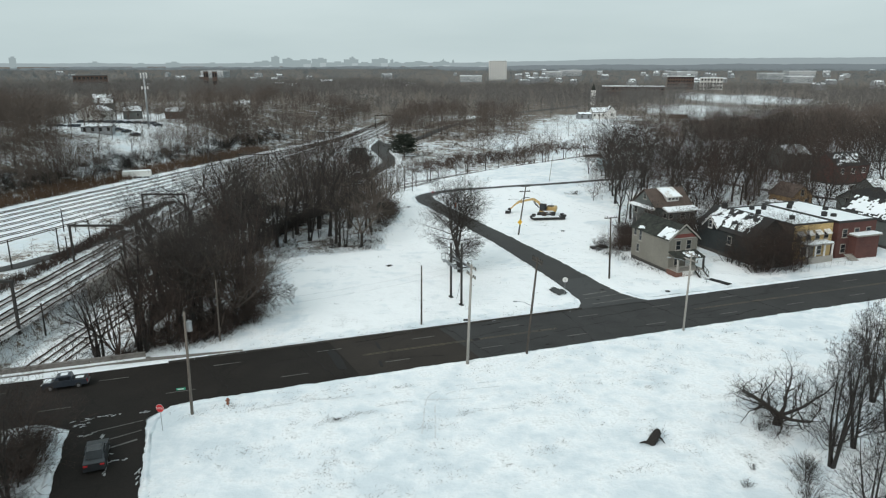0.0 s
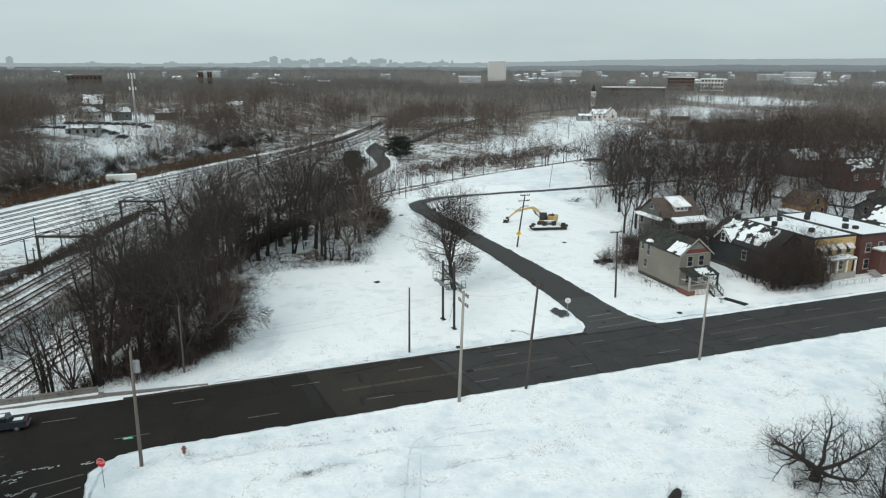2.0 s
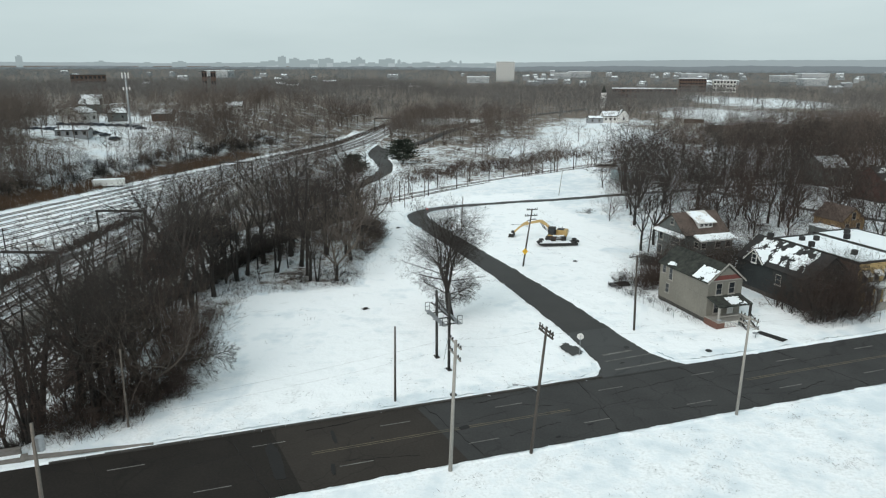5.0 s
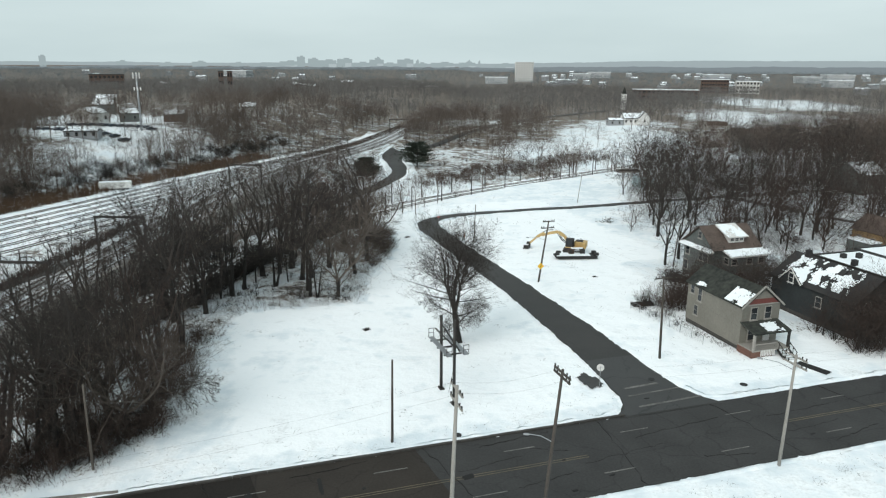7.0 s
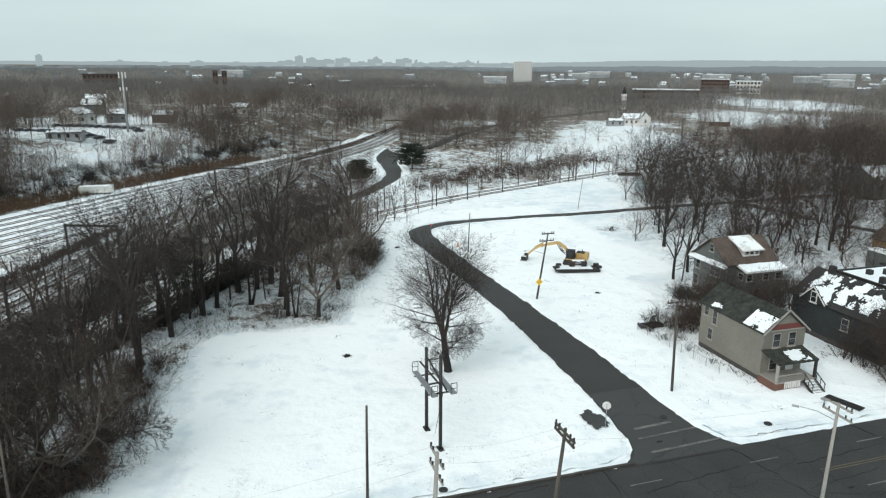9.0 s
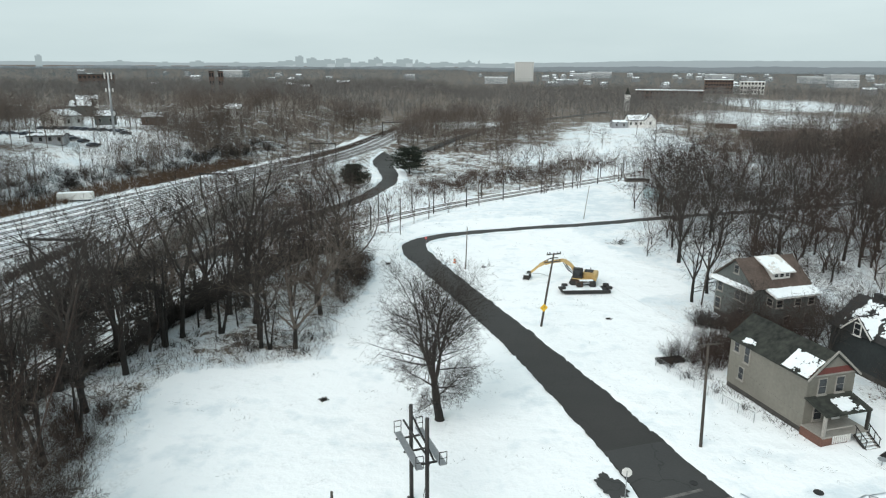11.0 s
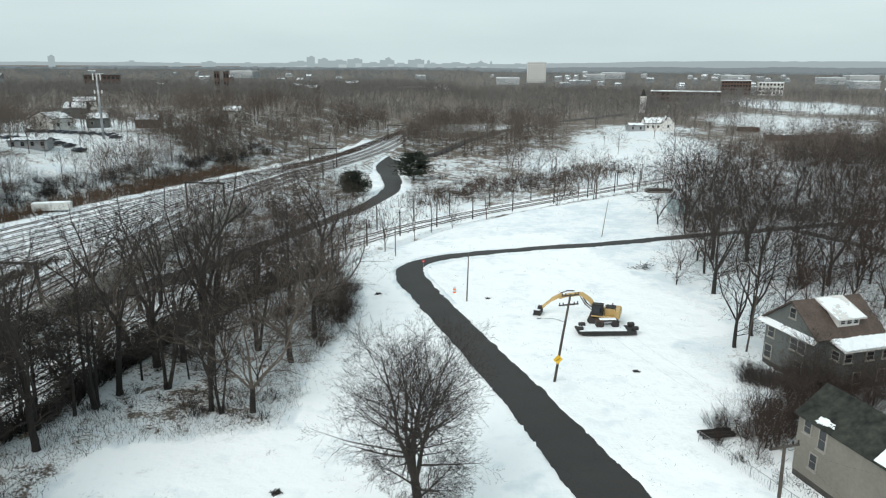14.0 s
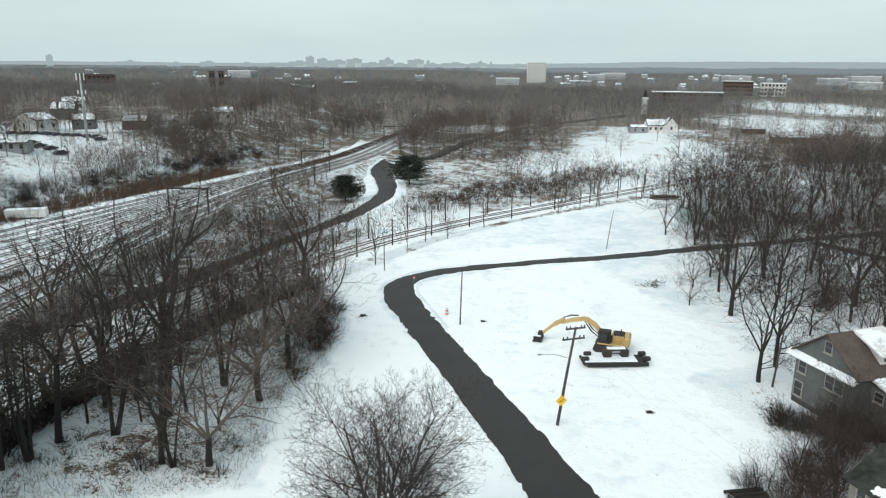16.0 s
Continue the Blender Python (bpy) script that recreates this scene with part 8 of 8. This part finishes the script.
def fence(name, label, a, c, n, height, material_=STEEL):
    """A wire-mesh fence: posts, rail and mesh wires."""
    a, c = Vector((*a, 0)), Vector((*c, 0))
    root = thing(name, label, "fence", Matrix.Identity(4))
    for k in range(n + 1):
        p = a.lerp(c, k / n)
        part("post", Build().tube([(p.x, p.y, -0.2), (p.x, p.y, height)], [0.035, 0.035], 6), material_, root)
    part("top_rail", Build().tube([a + Vector((0, 0, height)), c + Vector((0, 0, height))], [0.025, 0.025], 5), material_, root)
    b = Build()
    m_ = int((c - a).length / 0.3)
    for k in range(m_):
        for s in (0, 1):
            p, q = a.lerp(c, (k + s) / m_), a.lerp(c, (k + 1 - s) / m_)
            b.tube([p + Vector((0, 0, 0.05)), q + Vector((0, 0, height))], [0.008, 0.008], 3, False)
    part("mesh", b, material_, root)
    return root


fence("fence", "wire-mesh fence in front of the burnt house", at_uv(58.5, 12.6), at_uv(66.5, 12.4), 5, 1.2)
fence("fence", "wire-mesh fence round the yard of the yellow house", at_uv(69, 13.2), at_uv(76.5, 12.8), 5, 0.9)
fence("fence", "low wire fence along the yard beside the beige house", at_uv(40.6, 22.5), at_uv(39.2, 37), 7, 1.1)
fence("fence", "rusty wire fence behind the houses", at_uv(70, 66), at_uv(92, 66), 8, 1.6)
mb_ = thing("small_table", "small round garden table in the snow by the house", "table", pose(*at_uv(46.0, 13.0), 0))
part("top", Build().tube([(0, 0, 0.6), (0, 0, 0.66)], [0.4, 0.4], 14), STEEL, mb_)
part("stem", Build().tube([(0, 0, -0.1), (0, 0, 0.6)], [0.07, 0.05], 6), STEEL, mb_)

TARP = material("pale_teal_sheeting", (0.3, 0.4, 0.42), (0.5, 0.6, 0.62), 0.6, fine=2, coarse=0.4)
sh_ = thing("lean_to_shed", "pale teal sheeted lean-to under the trees by the cutting", "shed", pose(50.5, 155, 0, 0, 0, 20))
part("wall", Build().prism([(-2.4, 0), (2.4, 0), (2.4, 2.2), (-2.4, 3.4)], pose(0, 2.4, 0, 90, 0, 0), 4.8), TARP, sh_)
part("roof", Build().bar((-2.7, 0, 3.62), (2.7, 0, 2.18), 5.2, 0.12), DARKSH, sh_)
for x in (-2.3, 0, 2.3):
    part("post", Build().box((x, -2.5, 1.3), (0.14, 0.14, 2.7)), DARKPOLE, sh_)
tb_ = thing("timber_stack", "long low stack of grey-brown timber at the brink of the cutting", "timber", pose(51.5, 183, 0, 0, 0, 8))
for k in range(8):
    part("beam", Build().box((0.3 * math.sin(k * 1.7), -0.9 + 0.6 * (k % 4), 0.3 + 0.5 * (k // 4)), (6.6, 0.5, 0.46), bevel=0.04), BARK if k % 3 else OLDCONC, tb_)

# ---- left side beyond the rail yard ----
ms = thing("cell_mast", "tall grey antenna mast with panels at its head", "antenna mast", pose(-140.3, 243.7, ground_z(-140.3, 243.7)))
hz = 29.8 - ground_z(-140.3, 243.7)
part("shaft", Build().tube([(0, 0, -0.5), (0, 0, hz)], [0.5, 0.32], 10), STEEL, ms, smooth=True)
for zz in (hz - 0.6, hz - 6.0):
    for k in range(6):
        a = math.pi * k / 3
        p = (1.4 * math.cos(a), 1.4 * math.sin(a), zz)
        pn = part("antenna_panel", Build().box(p, (0.35, 0.35, 2.4 if zz > hz - 2 else 1.3), rz=60 * k, bevel=0.04), TRIM, ms)
        part("bracket", Build().bar((0, 0, zz), p, 0.1), STEEL, pn)


def shed(name, label, x, y, w, d, h_, ridge, wall_mat, turn, n_win=2, snowy=0.7):
    z = ground_z(x, y)
    root = thing(name, label, "building", pose(x, y, z, 0, 0, turn))
    b = Build()
    b.prism([(-d / 2, -0.8), (d / 2, -0.8), (d / 2, h_), (0, ridge), (-d / 2, h_)], Matrix(((0, 0, 1, -w / 2), (1, 0, 0, 0), (0, 1, 0, 0), (0, 0, 0, 1))), w)
    part("wall", b, wall_mat, root)
    run, tilt = math.hypot(d / 2, ridge - h_), math.degrees(math.atan2(ridge - h_, d / 2))
    for s in (-1, 1):
        m = pose(0, 0, ridge + 0.1, s * -tilt, 0, 0)
        rf = part("roof", Build().box(None, (w + .6, run + .4, 0.14), m=m @ pose(0, s * (run + .4) / 2, 0)), DARKSH, root)
        snow_patch(rf, m @ pose(-w / 2, 0.1 if s > 0 else -run, 0.08), w, run, x + s, snowy, 0.6, 0.12)
    for k in range(n_win):
        window(root, wall_pose("f", -w / 2 + w * (k + .5) / n_win, -d / 2, h_ * 0.55), 1.1, 1.4, OLDTRIM, False)
    window(root, wall_pose("l", -w / 2, 0, h_ * 0.6), 1.1, 1.6, OLDTRIM, False)
    return root


shed("shop_building", "pale gabled workshop with a snowy roof beyond the rail yard", -178, 272, 10, 14, 5, 7.5, PALEWALL, 70)
shed("shop_building", "long low shed with a snow-covered roof beyond the rail yard", -149, 214, 12, 6, 2.4, 3.0, GREYWALL, 15, 4)
shed("house", "grey house with a snowy roof beyond the rail yard", -206, 338, 11, 9, 5, 8, GREYSIDE, 20)
shed("house", "small brown house with a snowy roof beyond the rail yard", -146, 292, 10, 8, 3.5, 5.5, BRICKWALL, 15)
shed("house", "grey-green house with a snowy roof beyond the rail yard", -168, 290, 9, 8, 4, 6.5, GREYSIDE, 25)
shed("house", "pale house with a snowy roof among the woods", -122, 330, 9, 9, 4.5, 7, WHITESIDE, 15)
shed("house", "pale house half hidden by woods", -232, 390, 12, 9, 5, 7.5, PALEWALL, 30)
tlr = thing("box_trailer", "long pale box trailer parked on the snow", "trailer", pose(-113, 166, ground_z(-113, 166), 0, 0, 20))
part("body", Build().box((0, 0, 1.5), (9.5, 2.4, 2.0), bevel=0.08), PALEWALL, tlr)
part("roof_snow", Build().box((0, 0, 2.58), (9.3, 2.3, 0.16), bevel=0.06), SNOW, tlr)
for x in (-3.4, 2.6, 3.6):
    wheel(tlr, x, -1.0, 0.45)
pc = thing("parked_car", "parked car with snow on its roof beyond the rail yard", "car", pose(-137, 222, ground_z(-137, 222), 0, 0, 60), "parked cars")
part("body", car_body([(-2.2, .3), (2.2, .3), (2.2, .8), (0.95, .95), (0.3, 1.42), (-1.2, 1.46), (-1.9, 1.0), (-2.2, .95)], 1.8, 0.3), CARBLUE, pc)
part("roof_snow", Build().box((-0.4, 0, 1.47), (1.4, 1.2, 0.08), bevel=0.03), SNOW, pc)
part("side_window", Build().box((-0.4, -0.78, 1.2), (1.5, 0.03, 0.3)), GLASS, pc)
for x in (-1.4, 1.4):
    for s in (-1, 1):
        wheel(pc, x, s * 0.8, 0.33)
for k in range(22):
    x, y = -137 - 4.2 * (k % 11) + rng.uniform(-1, 1), 223 + 26 * (k // 11) + 1.2 * (k % 11) + rng.uniform(-2, 2)
    copy_thing(pc, pose(x, y, ground_z(x, y), 0, 0, rng.uniform(40, 75)))


# ---- far buildings ----
def block(name, label, x, y, w, d, h_, wall_mat, floors, bays, turn=0.0, glass=GLASS, cap=None):
    z = ground_z(x, y)
    root = thing(name, label, "building", pose(x, y, z, 0, 0, turn))
    part("wall", Build().box((0, 0, h_ / 2 - 1), (w, d, h_ + 2)), wall_mat, root)
    part("roof", Build().box((0, 0, h_ + 0.2), (w + 0.6, d + 0.6, 0.6)), cap or SNOW, root)
    fh, bw = h_ / floors, w / bays
    pane = Build().box((0, 0, 0), (bw * 0.6, 0.3, fh * 0.5)).mesh("window")
    for i in range(floors):
        for j in range(bays):
            ob = part("window", pane, glass, root)
            ob.location = (-w / 2 + bw * (j + .5), -d / 2 - 0.1, fh * (i + .55))
    return root


block("apartment_tower", "white apartment tower rising over the woods", 103, 1510, 38, 24, 42 - ground_z(103, 1510), PALEWALL, 9, 7, 0.0, GREYWALL)
block("mill_building", "dark brick mill building with rows of windows", 331, 960, 36, 20, 17 - ground_z(331, 960), BRICKWALL, 4, 10, -15)
block("mill_building", "pale grey office block beside the dark mill", 372, 950, 30, 18, 15 - ground_z(372, 950), PALEWALL, 3, 7, -15)
block("school_building", "long low brown brick building with a snowy roof", 212, 760, 70, 22, 9 - ground_z(212, 760), BRICKWALL, 2, 14, -12)
block("mill_building", "wide dark brick building over the woods", -421, 752, 36, 20, 22 - ground_z(-421, 752), BRICKWALL, 3, 8, 25, BLACK, DARKSTEEL)
for x in (-239, -230.5):
    block("church_tower", "dark square stone tower of a church", x, 615, 4.4, 4.4, 27.5 - ground_z(x, 615), BRICKWALL, 3, 2, 15, GLASS, DARKSTEEL)
shed("white_house", "white house with a snow-covered roof at the edge of the field", 99, 402, 12, 8, 4, 7, WHITESIDE, 8, 4, 0.9)
shed("white_house", "white wing of a house with a steep gable", 106, 399, 5.5, 7, 4.5, 8.2, WHITESIDE, 95, 2, 0.4)
shed("shed", "long grey shed beside the white house", 88, 398, 9, 6, 3, 4.2, GREYWALL, 8, 2, 0.8)
st = thing("church_spire", "small white church steeple among bare trees", "building", pose(126, 560, ground_z(126, 560)))
part("tower", Build().box((0, 0, 6), (4, 4, 14)), WHITESIDE, st)
part("spire", Build().tube([(0, 0, 13), (0, 0, 19)], [2.2, 0.1], 8), SHINGLE, st)
tr_ = thing("freight_container", "dark rusty freight container on the snow", "container", pose(152, 400, ground_z(152, 400), 0, 0, -12))
part("box", Build().box((0, 0, 1.3), (12, 2.5, 2.6), bevel=0.08), RUST, tr_)
part("roof_snow", Build().box((0, 0, 2.66), (11.8, 2.3, 0.14), bevel=0.05), SNOW, tr_)
shed("low_building", "long low brown building at the edge of the open field", 158, 360, 22, 8, 2.6, 3.4, BRICKWALL, -12, 6, 0.3)
r_ = random.Random(9)
for k in range(13):
    x, y = -150 + 8.0 * k, 960 + r_.uniform(-12, 12)
    shed("row_house", "white terraced house with a steep dark roof far off", x, y, 7.5, 9, 4.0 - ground_z(x, y) + 3, 9.5 - ground_z(x, y) + r_.uniform(-1, 1), WHITESIDE, 0, 2, 0.2)
# wall colour for far buildings, with the distance haze mixed into it
PALEHAZE = material("haze_tinted_pale_walls", (0.3, 0.32, 0.33), (0.46, 0.48, 0.49), 0.85, fine=0.4, coarse=0.03)
for k in range(52):
    a = radians(r_.uniform(5, 36))
    d = r_.uniform(950, 2300)
    x, y = d * math.sin(a), d * math.cos(a)
    h_ = r_.uniform(6, 10)
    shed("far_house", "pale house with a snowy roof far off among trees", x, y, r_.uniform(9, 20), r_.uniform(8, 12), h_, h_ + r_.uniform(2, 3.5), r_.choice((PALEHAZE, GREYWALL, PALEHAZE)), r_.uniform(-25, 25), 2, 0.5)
for k in range(20):
    a = radians(r_.uniform(-36, 2))
    d = r_.uniform(700, 2000)
    x, y = d * math.sin(a), d * math.cos(a)
    h_ = r_.uniform(5, 9)
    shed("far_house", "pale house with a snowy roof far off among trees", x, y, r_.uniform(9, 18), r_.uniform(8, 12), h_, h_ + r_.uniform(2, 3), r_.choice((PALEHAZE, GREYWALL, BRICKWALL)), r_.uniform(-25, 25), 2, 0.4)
for x, y, w_, h_ in ((262, 1780, 46, 13), (330, 1900, 60, 15), (560, 1650, 50, 14), (700, 1500, 40, 13), (820, 1620, 60, 15), (40, 1380, 44, 12), (-520, 1500, 50, 14), (640, 1250, 40, 12)):
    wh = thing("warehouse", "long low pale warehouse with a snowy flat roof far off", "building", pose(x, y, ground_z(x, y), 0, 0, r_.uniform(-10, 10)))
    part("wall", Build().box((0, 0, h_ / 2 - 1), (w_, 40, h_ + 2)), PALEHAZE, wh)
    part("roof_snow", Build().box((0, 0, h_ + 0.4), (w_ + 1, 41, 0.8)), SNOW, wh)
    part("roof_unit", Build().box((w_ * 0.2, -6, h_ + 2), (w_ * 0.12, 8, 2.6)), GREYWALL, wh)

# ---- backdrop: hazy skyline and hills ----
# flat glowing colours with the haze already mixed in; none of these is lit
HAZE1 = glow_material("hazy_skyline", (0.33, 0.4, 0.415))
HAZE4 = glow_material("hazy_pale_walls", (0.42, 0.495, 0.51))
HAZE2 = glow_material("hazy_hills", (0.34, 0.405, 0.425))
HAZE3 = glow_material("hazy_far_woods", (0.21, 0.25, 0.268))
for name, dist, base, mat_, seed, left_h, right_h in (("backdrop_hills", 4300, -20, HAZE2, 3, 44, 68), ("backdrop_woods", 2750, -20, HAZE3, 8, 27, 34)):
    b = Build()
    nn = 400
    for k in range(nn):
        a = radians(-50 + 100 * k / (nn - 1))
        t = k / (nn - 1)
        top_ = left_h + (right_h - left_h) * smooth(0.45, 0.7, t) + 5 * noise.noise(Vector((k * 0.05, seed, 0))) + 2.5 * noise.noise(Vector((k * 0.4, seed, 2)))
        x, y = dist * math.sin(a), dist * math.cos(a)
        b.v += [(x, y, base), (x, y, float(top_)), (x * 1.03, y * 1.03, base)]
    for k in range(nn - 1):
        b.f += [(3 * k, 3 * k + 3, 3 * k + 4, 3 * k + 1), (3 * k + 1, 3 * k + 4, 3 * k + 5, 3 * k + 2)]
    tagged(part(name, b, mat_, None), "wooded hills on the horizon with haze in their glowing colour", "hills", kind="structure")
sk = 2900 / 2400
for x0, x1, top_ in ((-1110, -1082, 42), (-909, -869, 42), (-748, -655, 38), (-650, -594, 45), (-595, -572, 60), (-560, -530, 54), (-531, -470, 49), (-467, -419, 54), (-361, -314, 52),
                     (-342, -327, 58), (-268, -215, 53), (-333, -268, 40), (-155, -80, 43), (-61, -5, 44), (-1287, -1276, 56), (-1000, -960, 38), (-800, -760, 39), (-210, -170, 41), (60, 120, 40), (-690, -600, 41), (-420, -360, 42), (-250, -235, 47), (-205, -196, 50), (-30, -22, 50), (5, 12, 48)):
    root = thing("skyline_building", "building on the skyline in a flat glowing haze colour", "building", pose(0, 0, 0), "skyline")
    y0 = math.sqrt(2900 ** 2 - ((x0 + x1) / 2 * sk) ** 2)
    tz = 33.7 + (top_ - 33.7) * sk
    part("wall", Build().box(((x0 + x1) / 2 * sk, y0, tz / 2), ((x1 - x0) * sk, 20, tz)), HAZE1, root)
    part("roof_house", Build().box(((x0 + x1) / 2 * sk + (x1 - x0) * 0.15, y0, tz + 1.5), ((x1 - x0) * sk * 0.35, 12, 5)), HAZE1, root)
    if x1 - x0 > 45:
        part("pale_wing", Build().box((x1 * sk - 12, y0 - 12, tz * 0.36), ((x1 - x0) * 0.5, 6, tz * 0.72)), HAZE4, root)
